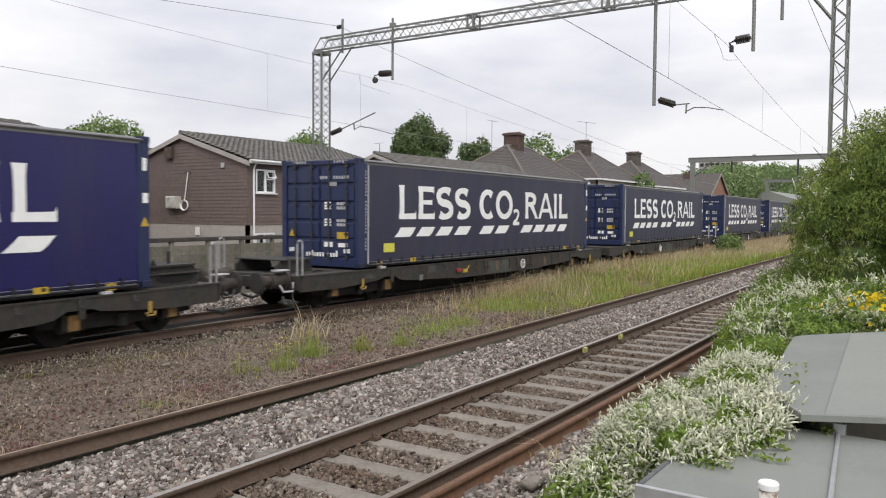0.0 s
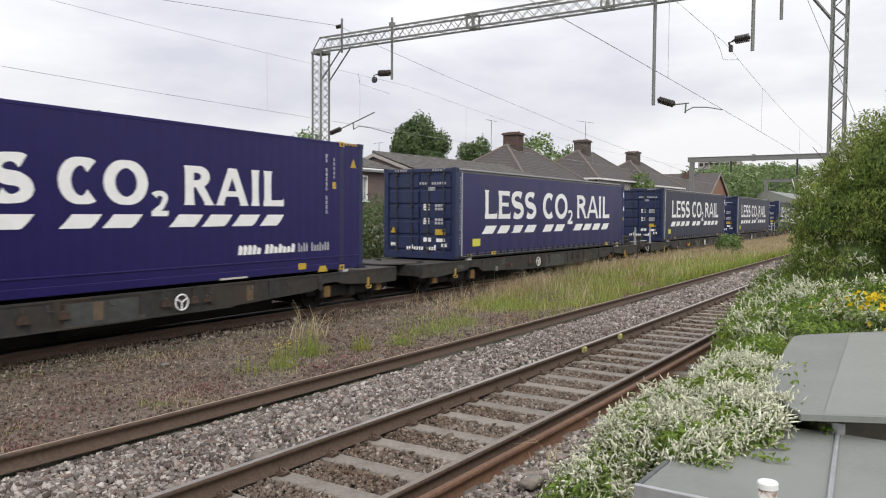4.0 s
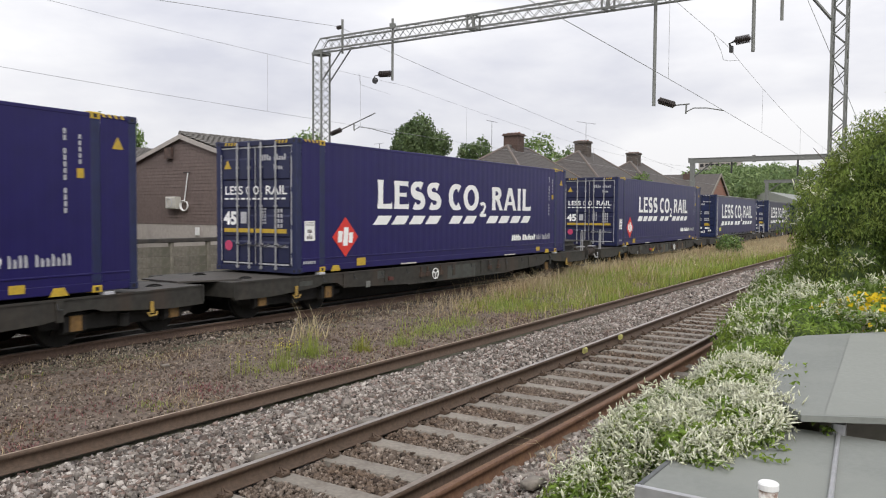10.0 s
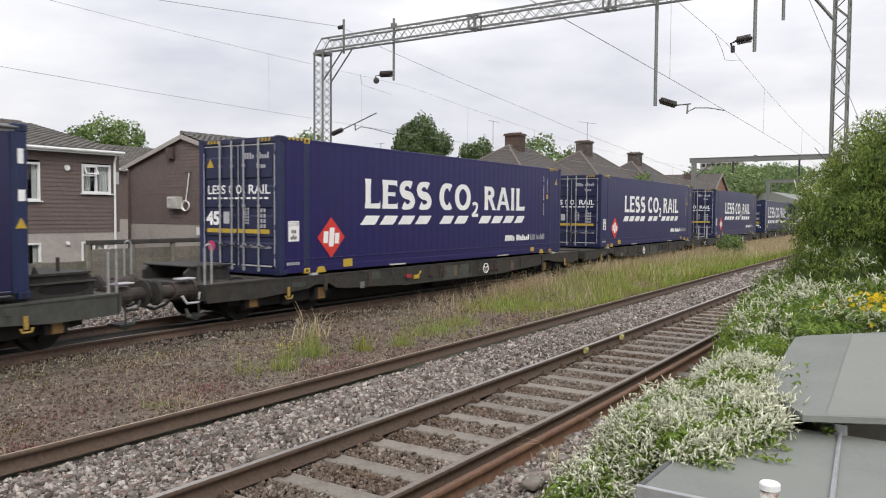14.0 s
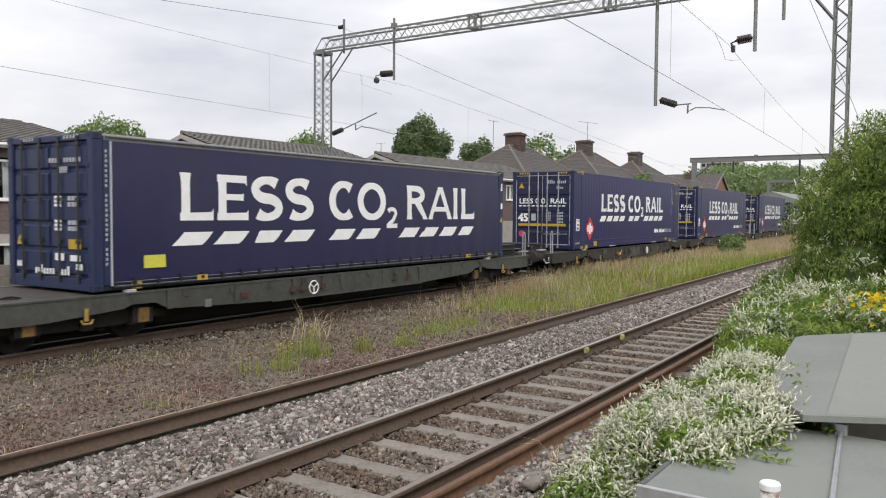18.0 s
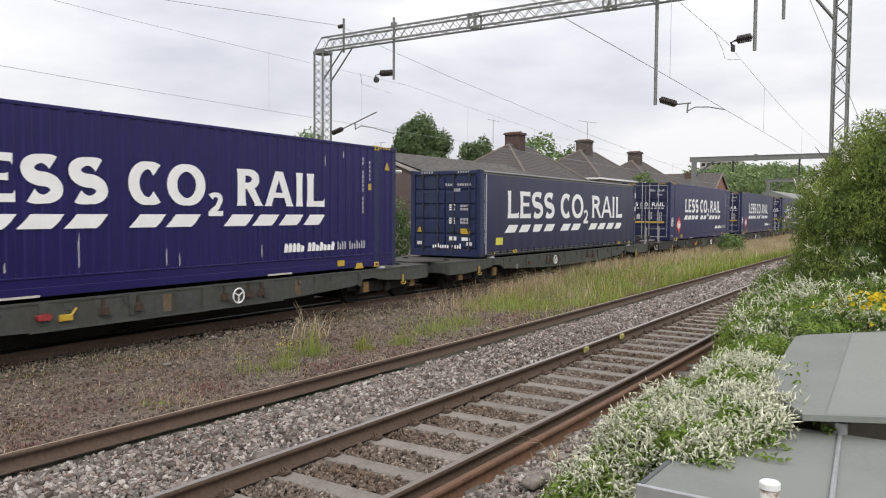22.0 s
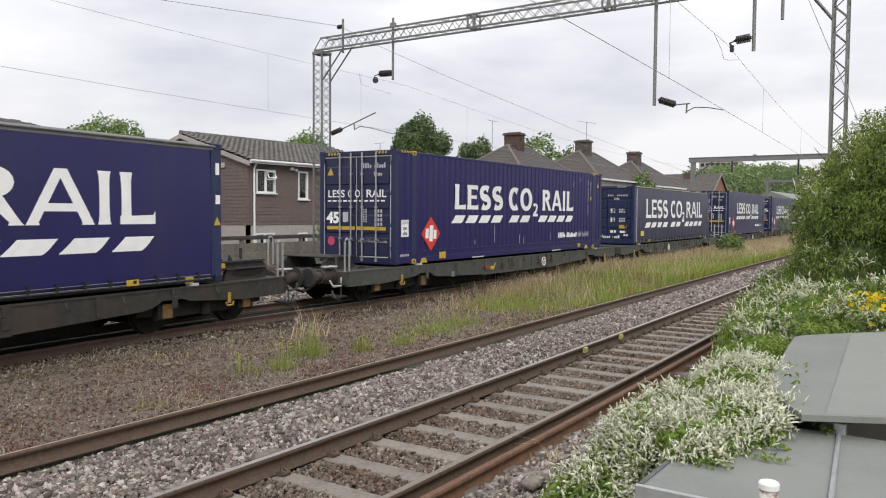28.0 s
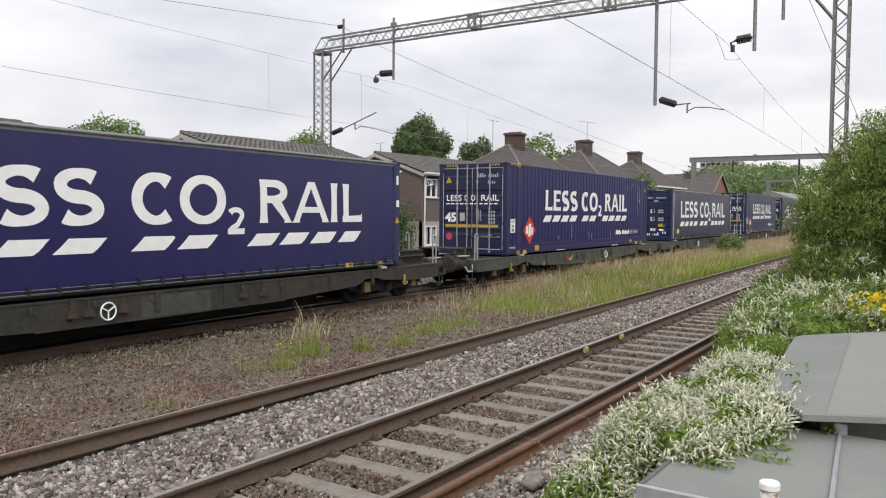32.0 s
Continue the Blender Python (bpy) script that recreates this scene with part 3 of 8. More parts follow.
def small_print(x0, x1, z, h, y, n, seed, face="side", gaps=()):
    """A word or line too small to spell: thin uprights of uneven height."""
    r = random.Random(seed)
    sh, w = Shape(), (x1 - x0) / n
    for i in range(n):
        if i in gaps:
            continue
        a, tall = x0 + i * w, h * r.choice((0.66, 0.66, 0.7, 1.0))
        if face == "side":
            sh.box(a, a + w * 0.62, y - 0.003, y, z, z + tall)
        else:
            sh.box(y - 0.003, y, min(a, a + w * 0.62), max(a, a + w * 0.62), z, z + tall)
    return sh


def glyph(ch, x0, x1, z0, z1, y, stem=0.19, thin=0.15, flare=0.045, cloth=False):
    """A capital or numeral with flared stroke ends, flat, filling a box; stem and thin: share of the height."""
    w, h = x1 - x0, z1 - z0
    sv, st, fl = stem * h, thin * h, flare * h
    sh = Shape()
    layer = [0]

    def poly(pts):
        yy = y - 0.0006 * layer[0]
        layer[0] += 1
        sh.add([(x0 + p, yy, z0 + q) for p, q in pts], [tuple(range(len(pts)))])

    def upright(a, b, q0=0.0, q1=None):
        """A stem from a to b, waisted."""
        q1 = h if q1 is None else q1
        k = min(fl, (b - a) * 0.35)
        ks = (0.0, 0.07, 0.2, 0.4, 0.6, 0.8, 0.93, 1.0)
        inn = [k * (1 - abs(2 * e - 1) ** 5) * 0.8 for e in ks]
        poly([(a + i, q0 + (q1 - q0) * e) for e, i in zip(ks, inn)] + [(b - i, q0 + (q1 - q0) * e) for e, i in reversed(list(zip(ks, inn)))])

    def ribbon(line, thick, close=False):
        """A band of uneven width along a curve."""
        n, v = len(line), []
        for i in range(n):
            p, q = (line[i - 1], line[(i + 1) % n]) if close else (line[max(i - 1, 0)], line[min(i + 1, n - 1)])
            dx, dz = q[0] - p[0], q[1] - p[1]
            d = math.hypot(dx, dz)
            nx, nz = -dz / d, dx / d
            t = thick(i / (n - 1), abs(dz / d)) / 2
            v += [(line[i][0] + nx * t, line[i][1] + nz * t), (line[i][0] - nx * t, line[i][1] - nz * t)]
        yy = y - 0.0006 * layer[0]
        layer[0] += 1
        m = n if close else n - 1
        sh.add([(x0 + p, yy, z0 + q) for p, q in v], [(2 * i, 2 * i + 1, (2 * i + 3) % (2 * n), (2 * i + 2) % (2 * n)) for i in range(m)])

    def arc(cx, cz, rx, rz, a0, a1, n=14):
        return [(cx + rx * math.cos(radians(a0 + (a1 - a0) * i / n)), cz + rz * math.sin(radians(a0 + (a1 - a0) * i / n))) for i in range(n + 1)]

    mix = lambda k, up: st + (sv * 1.05 - st) * up
    ends = lambda k, up: mix(k, up) * (1 + 0.30 * max(0.0, 1 - k / 0.12) + 0.30 * max(0.0, (k - 0.88) / 0.12))
    if ch == "I":
        upright(0, w)
    elif ch == "L":
        upright(0, sv * 1.25)
        poly([(0, 0), (w, 0), (w, st * 1.55), (w - 0.05 * h, st * 1.06), (sv, st * 0.96), (0, st * 0.96)])
    elif ch == "E":
        upright(0, sv * 1.25)
        poly([(0, 0), (w, 0), (w, st * 1.45), (w - 0.05 * h, st * 1.02), (sv, st * 0.94), (0, st * 0.94)])
        poly([(0, h), (0, h - st * 0.94), (sv, h - st * 0.94), (w * 0.95 - 0.05 * h, h - st * 1.0), (w * 0.95, h - st * 1.4), (w * 0.95, h)])
        poly([(sv * 0.8, 0.45 * h), (w * 0.84, 0.44 * h), (w * 0.84, 0.61 * h), (w * 0.78, 0.58 * h), (sv * 0.8, 0.58 * h)])
    elif ch == "A":
        t = sv * 1.05
        poly([(0, 0), (t * 1.08, 0), (t * 1.0, 0.05 * h), (w / 2 + t * 0.34, h), (w / 2 - t * 0.52, h), (t * 0.16, 0.06 * h)])
        poly([(w - t * 1.12, 0), (w, 0), (w - t * 0.14, 0.06 * h), (w / 2 + t * 0.52, h), (w / 2 - t * 0.40, h), (w - t * 1.06, 0.05 * h)])
        poly([(w * 0.24, 0.24 * h), (w * 0.76, 0.24 * h), (w * 0.72, 0.24 * h + st * 0.85), (w * 0.28, 0.24 * h + st * 0.85)])
    elif ch == "O":
        ribbon(arc(w / 2, h / 2, w / 2 - sv * 0.52, h / 2 - st / 2, 0, 352.5, 47), mix, True)
    elif ch == "C":
        ribbon(arc(w * 0.54, h / 2, w * 0.54 - sv * 0.52, h / 2 - st / 2, 48, 312, 26), ends)
    elif ch == "S":
        r = (h - st) / 4
        top = arc(w / 2, h - st / 2 - r, w / 2 - sv * 0.52, r, 38, 262, 16)
        low = arc(w / 2, st / 2 + r, w / 2 - sv * 0.50, r, 82, -142, 16)
        ribbon(top + low, lambda k, up: ends(k, up) + (sv - st) * 1.1 * max(0.0, 1 - abs(k - 0.5) / 0.16))
    elif ch == "R":
        upright(0, sv * 1.25)
        bowl = [(sv * 0.6, h - st / 2), (w * 0.42, h - st / 2)] + arc(w * 0.42, h * 0.73, w * 0.42 - sv * 0.50, h * 0.27 - st / 2, 80, -80, 12) + [(w * 0.40, h * 0.46 + st / 2), (sv * 0.6, h * 0.46 + st / 2)]
        ribbon(bowl, mix)
        poly([(w * 0.36, h * 0.52), (w * 0.66, h * 0.49), (w * 0.94, 0.06 * h), (w, 0), (w - sv * 1.25, 0), (w - sv * 1.15, 0.05 * h), (w * 0.37, h * 0.46)])
    else:
        line = arc(w * 0.47, h * 0.70, w * 0.47 - sv * 0.4, h * 0.30 - st / 2, 155, -25, 14) + [(w * 0.58, h * 0.36), (sv * 0.55, st * 0.8)]
        ribbon(line, lambda k, up: mix(k, up) * (0.9 + 0.3 * max(0.0, 1 - k / 0.15)))
        poly([(0, 0), (w * 0.97, 0), (w, st * 1.15), (w * 0.95, st), (0, st)])
    me = bpy.data.meshes.new("letter")
    if cloth:
        sh.v = [(p, -curtain_out(p, r) - 0.0045 + q - y, r) for p, q, r in sh.v]
    me.from_pydata(sh.v, [], sh.f)
    me.materials.append(M_WHITE)
    return me


def spell(ob, y, z0, z1, letters, low, high, along=0.0, stem=0.19, cloth=False):
    """The slogan, letter by letter; the numeral stands lower."""
    for ch, a, b in letters:
        za, zb = (low, high) if ch == "2" else (z0, z1)
        if ch in "SCO":
            za, zb = za - 0.012, zb + 0.012
        part("letter", glyph(ch, a + along, b + along, za, zb, y, stem * (0.95 if ch == "2" else 1.0), (0.17 if cloth else 0.172) if ch != "2" else 0.21, cloth=cloth), None, ob, "white slogan letter " + ch)


def triangle(face, u, w, h, y):
    poly = [(u - h * 0.55, w), (u + h * 0.55, w), (u, w + h)]
    return Shape().prism(poly, "y" if face == "side" else "x", y - 0.004, y)


def casting(x, y, z, sx, sy):
    """Corner casting with its dark slots."""
    sh = Shape().box(x, x + sx, y, y + sy, z, z + 0.12, 0.012)
    return sh


def frame_castings(top, ob, material=None, label="", xs=(0, BOX_L - 0.178), zs=None):
    for x in xs:
        for y in (-HALF_W - 0.004, HALF_W - 0.158):
            for z in zs or (0.0, top - 0.118):
                c = part("corner_casting", casting(x, y, z, 0.178, 0.162), material or M_BLUE_POST, ob, label)
                # thin black tabs on the faces stand in for the shade inside the holes
                if y < 0:
                    part("slot", Shape().box(x + 0.055, x + 0.12, y - 0.003, y + 0.003, z + 0.03, z + 0.09), M_CURTAIN_HW, c)
                if x < 1 and xs[0] == 0:
                    part("slot", Shape().box(x - 0.003, x + 0.003, y + 0.05, y + 0.11, z + 0.03, z + 0.09), M_CURTAIN_HW, c)


def steel_container(wave=0.0018, worn=False):
    """45 ft blue corrugated box; x from the doors (0) to the front end, near side at -y."""
    H = 2.896
    ob = thing("shipping_container", "dark blue corrugated steel container with white lettering, on a wagon", "container", "containers on the train")
    near, far = -HALF_W, HALF_W
    for y in (near, far - 0.15):
        for x in (0, BOX_L - 0.16):
            part("corner_post", Shape().box(x, x + 0.16, y, y + 0.15, 0.118, H - 0.118, 0.015), M_BLUE_POST, ob)
        for x in (0.72, BOX_L - 0.90):
            part("side_post", Shape().box(x, x + 0.18, y - 0.001 if y < 0 else y, y + 0.151, 0.16, H - 0.06, 0.012), M_BLUE_POST, ob)
    frame_castings(H, ob)
    frame_castings(H, ob, M_YELLOW, "yellow lifting casting", (0.72, BOX_L - 0.90))
    for y in (near, far - 0.06):
        part("bottom_rail", Shape().box(0.17, BOX_L - 0.17, y + 0.005, y + 0.06, 0.02, 0.17, 0.012), M_BLUE, ob)
        part("lower_ledge", Shape().box(0.17, BOX_L - 0.17, y + (0.012 if y < 0 else 0), y + (0.06 if y < 0 else 0.048), 0.17, 0.30), M_BLUE, ob)
        part("ledge_bead", Shape().box(0.17, BOX_L - 0.17, y - 0.002 if y < 0 else y + 0.03, y + 0.03 if y < 0 else y + 0.062, 0.295, 0.325, 0.006), M_BLUE, ob)
        part("top_rail", Shape().box(0.17, BOX_L - 0.17, y, y + 0.06, H - 0.085, H - 0.02, 0.01), M_BLUE, ob)
    part("side_panel", corrugated(0.16, 0.72, 0.17, H - 0.08, near + 0.006, wave), M_BLUE, ob)
    part("side_panel", corrugated(0.90, BOX_L - 0.90, 0.31, H - 0.08, near + 0.006, wave), M_BLUE, ob)
    part("side_panel", corrugated(BOX_L - 0.72, BOX_L - 0.16, 0.17, H - 0.08, near + 0.006, wave), M_BLUE, ob)
    part("side_panel", corrugated(0.16, BOX_L - 0.16, 0.17, H - 0.08, far - 0.03), M_BLUE, ob)
    part("roof_panel", Shape().box(0.1, BOX_L - 0.1, near + 0.05, far - 0.05, H - 0.05, H - 0.022), M_BLUE, ob)
    part("floor_frame", Shape().box(0.1, BOX_L - 0.1, near + 0.06, far - 0.06, 0.03, 0.16), M_DARKSTEEL, ob)
    part("front_wall", Shape().box(BOX_L - 0.06, BOX_L - 0.02, near + 0.15, far - 0.15, 0.1, H - 0.1), M_BLUE, ob)
    # door end
    part("door_sill", Shape().box(0.01, 0.12, near + 0.15, far - 0.15, 0.0, 0.13, 0.012), M_BLUE_DK, ob)
    part("door_header", Shape().box(0.01, 0.12, near + 0.15, far - 0.15, H - 0.13, H - 0.01, 0.012), M_BLUE_DK, ob)
    for y0, y1 in ((near + 0.16, -0.012), (0.012, far - 0.16)):
        leaf = part("door", Shape().box(0.045, 0.09, y0, y1, 0.14, H - 0.14), M_BLUE_DK, ob)
        for z in (0.80, 1.42, 2.05):
            rib = Shape().prism([(0.045, z - 0.03), (0.018, z + 0.0), (0.018, z + 0.42), (0.045, z + 0.46)], "y", y0 + 0.06, y1 - 0.06)
            part("door_rib", rib, M_BLUE_DK, leaf)
        part("door_rib", Shape().prism([(0.045, 0.18), (0.018, 0.22), (0.018, 0.64), (0.045, 0.68)], "y", y0 + 0.06, y1 - 0.06), M_BLUE_DK, leaf)
        part("door_seal", Shape().box(0.028, 0.044, y0, y0 + 0.02, 0.16, H - 0.16).box(0.028, 0.044, y0, y1, H - 0.17, H - 0.145), M_GALV, leaf)
        for yb in ((-0.64, -0.19) if y0 < -0.5 else (0.18, 0.55)):
            bar = Shape().tube([(-0.012, yb, 0.06), (-0.012, yb, H - 0.05)], 0.021, 8)
            for z in (0.10, 0.62, 1.45, 2.3, H - 0.16):
                bar.box(-0.026, 0.02, yb - 0.034, yb + 0.034, z - 0.024, z + 0.024)
            rod = part("locking_bar", bar, M_GALV, leaf, "galvanised locking bar")
            part("bar_handle", Shape().tube([(-0.03, yb, 0.60), (-0.04, yb - 0.18, 0.57), (-0.04, yb - 0.32, 0.62)], 0.014, 6), M_DARKSTEEL, rod)
        for z in (0.35, 0.95, 1.75, 2.5):
            part("hinge", Shape().box(-0.004, 0.05, y0 - 0.09 if y0 < -0.5 else y1, y0 if y0 < -0.5 else y1 + 0.09, z, z + 0.10), M_BLUE_POST, leaf)
    part("retaining_strap", bars(Shape(), 1.0, -1.0, 0.86, 0.95, 0.012, 2, 0.94, "end"), M_YELLOW, ob, "yellow strip across the doors")
    # writing
    spell(ob, near, 1.42, 2.12, (("L", 2.78, 3.37), ("E", 3.45, 4.08), ("S", 4.16, 4.82), ("S", 4.91, 5.59), ("C", 5.97, 6.68), ("O", 6.75, 7.60),
                                 ("2", 7.67, 8.03), ("R", 8.37, 9.08), ("A", 9.11, 9.96), ("I", 10.03, 10.26), ("L", 10.37, 10.96)), 1.22, 1.66, 0.0, 0.285)
    for a, b in ((2.60, 3.36), (3.34, 4.10), (4.08, 4.84), (4.82, 5.59), (5.97, 6.72), (6.71, 7.49), (8.03, 8.81), (8.77, 9.53), (9.51, 10.27), (10.26, 10.97)):
        part("slanted_bar", slash(Shape(), a, b, 1.03, 1.25, near, 0.22), M_WHITE, ob, "white slanted underline bar")
    d = 0.455
    dia = part("diamond_sign", Shape().prism([(1.59 - d, 0.76), (1.59, 0.76 - d), (1.59 + d, 0.76), (1.59, 0.76 + d)], "y", near - 0.004, near), M_RED, ob, "red diamond emblem")
    mk = near - 0.0055
    mark = Shape()
    mark.prism([(1.32, 0.64), (1.47, 0.64), (1.49, 0.90), (1.34, 0.90)], "y", mk - 0.002, mk)
    mark.prism([(1.50, 0.56), (1.66, 0.56), (1.70, 0.98), (1.54, 0.98)], "y", mk - 0.002, mk)
    mark.prism([(1.70, 0.62), (1.84, 0.62), (1.86, 0.86), (1.72, 0.86)], "y", mk - 0.002, mk)
    part("emblem_mark", mark, M_WHITE, dia, "white bars on the emblem")
    plate = part("warning_plate", Shape().box(0.24, 0.56, near - 0.005, near, 0.70, 1.13), M_WHITE, ob, "white warning plate with grey print")
    part("plate_print", lettering("CAUTION", 0.255, 0.545, 1.02, 1.11, near - 0.006, 0.0, material=M_PRINT), None, plate, "dark word CAUTION")
    part("plate_print", small_print(0.33, 0.48, 0.87, 0.11, near - 0.006, 3, 5), M_PRINT, plate)["kind"] = "stuff"
    part("plate_print", small_print(0.31, 0.50, 0.74, 0.10, near - 0.006, 3, 6), M_PRINT, plate)["kind"] = "stuff"
    for word0, word1, count, tall, paint_, says in ((9.67, 10.30, 5, (0, 1, 2, 3), M_WHITE, "bold white bars of a name"), (10.40, 11.31, 7, (0, 1, 3, 6), M_WHITE, "bold white bars of a name"),
                                                   (11.41, 11.75, 4, (0, 2, 3), M_GREYMARK, "thin white bars of small writing"), (11.84, 12.47, 7, (0, 3, 5, 6), M_GREYMARK, "thin white bars of small writing")):
        row, w_ = Shape(), (word1 - word0) / count
        for i in range(count):
            a, top = word0 + i * w_, 0.185 if i in tall else 0.13
            lean = top * 0.18 if paint_ is M_WHITE else 0.0
            fat = w_ * (0.78 if paint_ is M_WHITE else 0.52)
            row.prism([(a, 0.47), (a + fat, 0.47), (a + fat + lean, 0.47 + top * 0.72), (a + fat * 0.55 + lean, 0.47 + top), (a + lean, 0.47 + top)], "y", near - 0.003, near)
        part("operator_name", row, paint_, ob, says)["kind"] = "stuff"
    part("yellow_tag", Shape().box(2.0, 2.32, near - 0.006, near, 0.08, 0.26), M_YELLOW, ob, "yellow data plate")
    part("yellow_tag", Shape().box(11.41, 11.66, near - 0.006, near, 0.09, 0.22), M_YELLOW, ob, "yellow data plate")
    for x in (1.25, BOX_L - 1.50):
        part("lashing_eye", Shape().prism([(x - 0.16, 0.0), (x + 0.16, 0.0), (x + 0.09, 0.13), (x - 0.09, 0.13)], "y", near - 0.012, near), M_YELLOW, ob, "yellow lashing eye")
    part("forklift_strip", Shape().box(3.75, 4.42, near - 0.012, near, 0.02, 0.055).box(9.2, 9.9, near - 0.012, near, 0.02, 0.055), M_AC, ob, "pale strip on the bottom rail")
    part("builder_mark", bars(Shape(), 0.2, 0.6, 0.2, 0.26, near, 6, 0.7), M_GREYMARK, ob)["kind"] = "stuff"
    up = Shape()
    for i in range(13):
        if i not in (4, 10):
            up.box(12.33, 12.375, near - 0.003, near, 1.28 + i * 0.102, 1.36 + i * 0.102)
    for i in range(5):
        up.box(12.60, 12.64, near - 0.003, near, 2.05 + i * 0.098, 2.12 + i * 0.098)
    part("serial_column", up, M_GREYMARK, ob, "column of small white bars")["kind"] = "stuff"
    part("yellow_tag", Shape().box(12.56, 12.68, near - 0.005, near, 1.83, 1.98), M_YELLOW, ob)
    part("hazard_triangle", triangle("side", 13.33, 2.33, 0.20, near), M_YELLOW, ob, "yellow hazard triangle")
    for x0 in (0.26, 13.05):
        st = Shape()
        for i in range(4):
            st.prism([(x0 + i * 0.12, H - 0.07), (x0 + 0.06 + i * 0.12, H - 0.07), (x0 + 0.02 + i * 0.12, H - 0.012), (x0 - 0.04 + i * 0.12, H - 0.012)], "y", near - 0.004, near)
        part("hazard_stripes", st, M_YELLOW, ob, "yellow and black top stripes")
    for y0 in (-0.95, 0.62):
        st = Shape()
        for i in range(4):
            st.prism([(y0 + i * 0.10, H - 0.10), (y0 + 0.05 + i * 0.10, H - 0.10), (y0 + 0.02 + i * 0.10, H - 0.03), (y0 - 0.03 + i * 0.10, H - 0.03)], "x", 0.004, 0.009)
        part("hazard_stripes", st, M_YELLOW, ob, "yellow and black top stripes")
    for word, a, b, za, zb in (("LESS", 0.96, 0.40, 1.70, 1.895), ("C", 0.29, 0.17, 1.70, 1.895), ("O", 0.06, -0.10, 1.70, 1.895), ("2", -0.14, -0.22, 1.65, 1.76), ("RAIL", -0.32, -0.96, 1.70, 1.895)):
        part("door_lettering", lettering(word, a, b, za, zb, 0.012, 0.016, "end"), None, ob, "small white slogan on the doors")
    part("door_underline", bars(Shape(), 0.98, -0.96, 1.59, 1.63, 0.012, 11, 0.7, "end"), M_WHITE, ob)["kind"] = "stuff"
    part("door_lettering", lettering("45", 1.02, 0.60, 1.02, 1.33, 0.012, 0.045, "end"), None, ob, "white number 45 on the door")
    part("grey_panel", Shape().box(0.008, 0.012, 0.28, 0.46, 1.06, 1.32), M_GREYMARK, ob)
    part("door_data", bars(Shape(), -0.58, -0.86, 0.98, 1.42, 0.012, 3, 0.62, "end", 4), M_GREYMARK, ob, "small white data bars")["kind"] = "stuff"
    part("door_data", bars(Shape(), -0.14, -0.36, 1.06, 1.42, 0.012, 3, 0.55, "end", 6), M_GREYMARK, ob)["kind"] = "stuff"
    part("door_data", small_print(-0.20, -0.95, 2.44, 0.13, 0.014, 10, 11, "end", (4,)), M_GREYMARK, ob, "serial number shown as white bars")["kind"] = "stuff"
    part("door_data", small_print(-0.56, -0.84, 2.24, 0.11, 0.014, 4, 12, "end"), M_GREYMARK, ob)["kind"] = "stuff"
    part("door_data", small_print(-0.05, -1.0, 0.55, 0.07, 0.014, 18, 3, "end"), M_GREYMARK, ob)["kind"] = "stuff"
    part("door_foot_strip", Shape().box(0.004, 0.010, -1.02, -0.10, 0.165, 0.195), M_GREYMARK, ob, "pale strip along the door foot")
    part("door_foot_strip", Shape().box(0.004, 0.010, 0.10, 1.02, 0.165, 0.195), M_GREYMARK, ob, "pale strip along the door foot")
    part("door_side_strip", Shape().box(0.004, 0.010, 1.075, 1.095, 0.2, H - 0.3), M_GREYMARK, ob, "pale strip along the door edge")
    part("door_side_strip", Shape().box(0.004, 0.010, -1.095, -1.075, 0.2, H - 0.3), M_GREYMARK, ob, "pale strip along the door edge")
    if worn:
        for x, z, h in ((5.06, 0.42, 0.55), (6.72, 0.36, 0.30), (7.0, 0.34, 0.24), (9.03, 0.40, 0.26), (10.98, 2.30, 0.25), (11.62, 2.52, 0.16), (3.9, 0.40, 0.16)):
            part("scuff_mark", Shape().prism([(x, z), (x + 0.02, z + 0.03), (x + 0.012, z + h), (x - 0.006, z + h * 0.7)], "y", near - 0.002, near + 0.004), M_GREYMARK, ob, "bare pale scrape in the paint")
    part("hazard_triangle", triangle("end", 0.88, 2.28, 0.20, 0.012), M_YELLOW, ob, "yellow hazard triangle")
    part("round_sticker", Shape().disc((0.012, 0.86, 0.56), (1, 0, 0), 0.12, 0.006, 20), M_PINK, ob, "magenta round sticker")
    return ob


def curtain_out(x, z, sgn=-1):
    """How far the cloth stands out from the middle of the box; it bellies and is creased."""
    k = math.sin(math.pi * max(0.0, min(1.0, (z - 0.10) / 2.363)))
    return HALF_W - 0.026 + 0.018 * k + 0.007 * noise.noise((x * 1.4, z * 0.7, 5.0 + sgn)) + 0.004 * math.sin(x * 9.5) * max(0.0, 1 - z / 1.6)


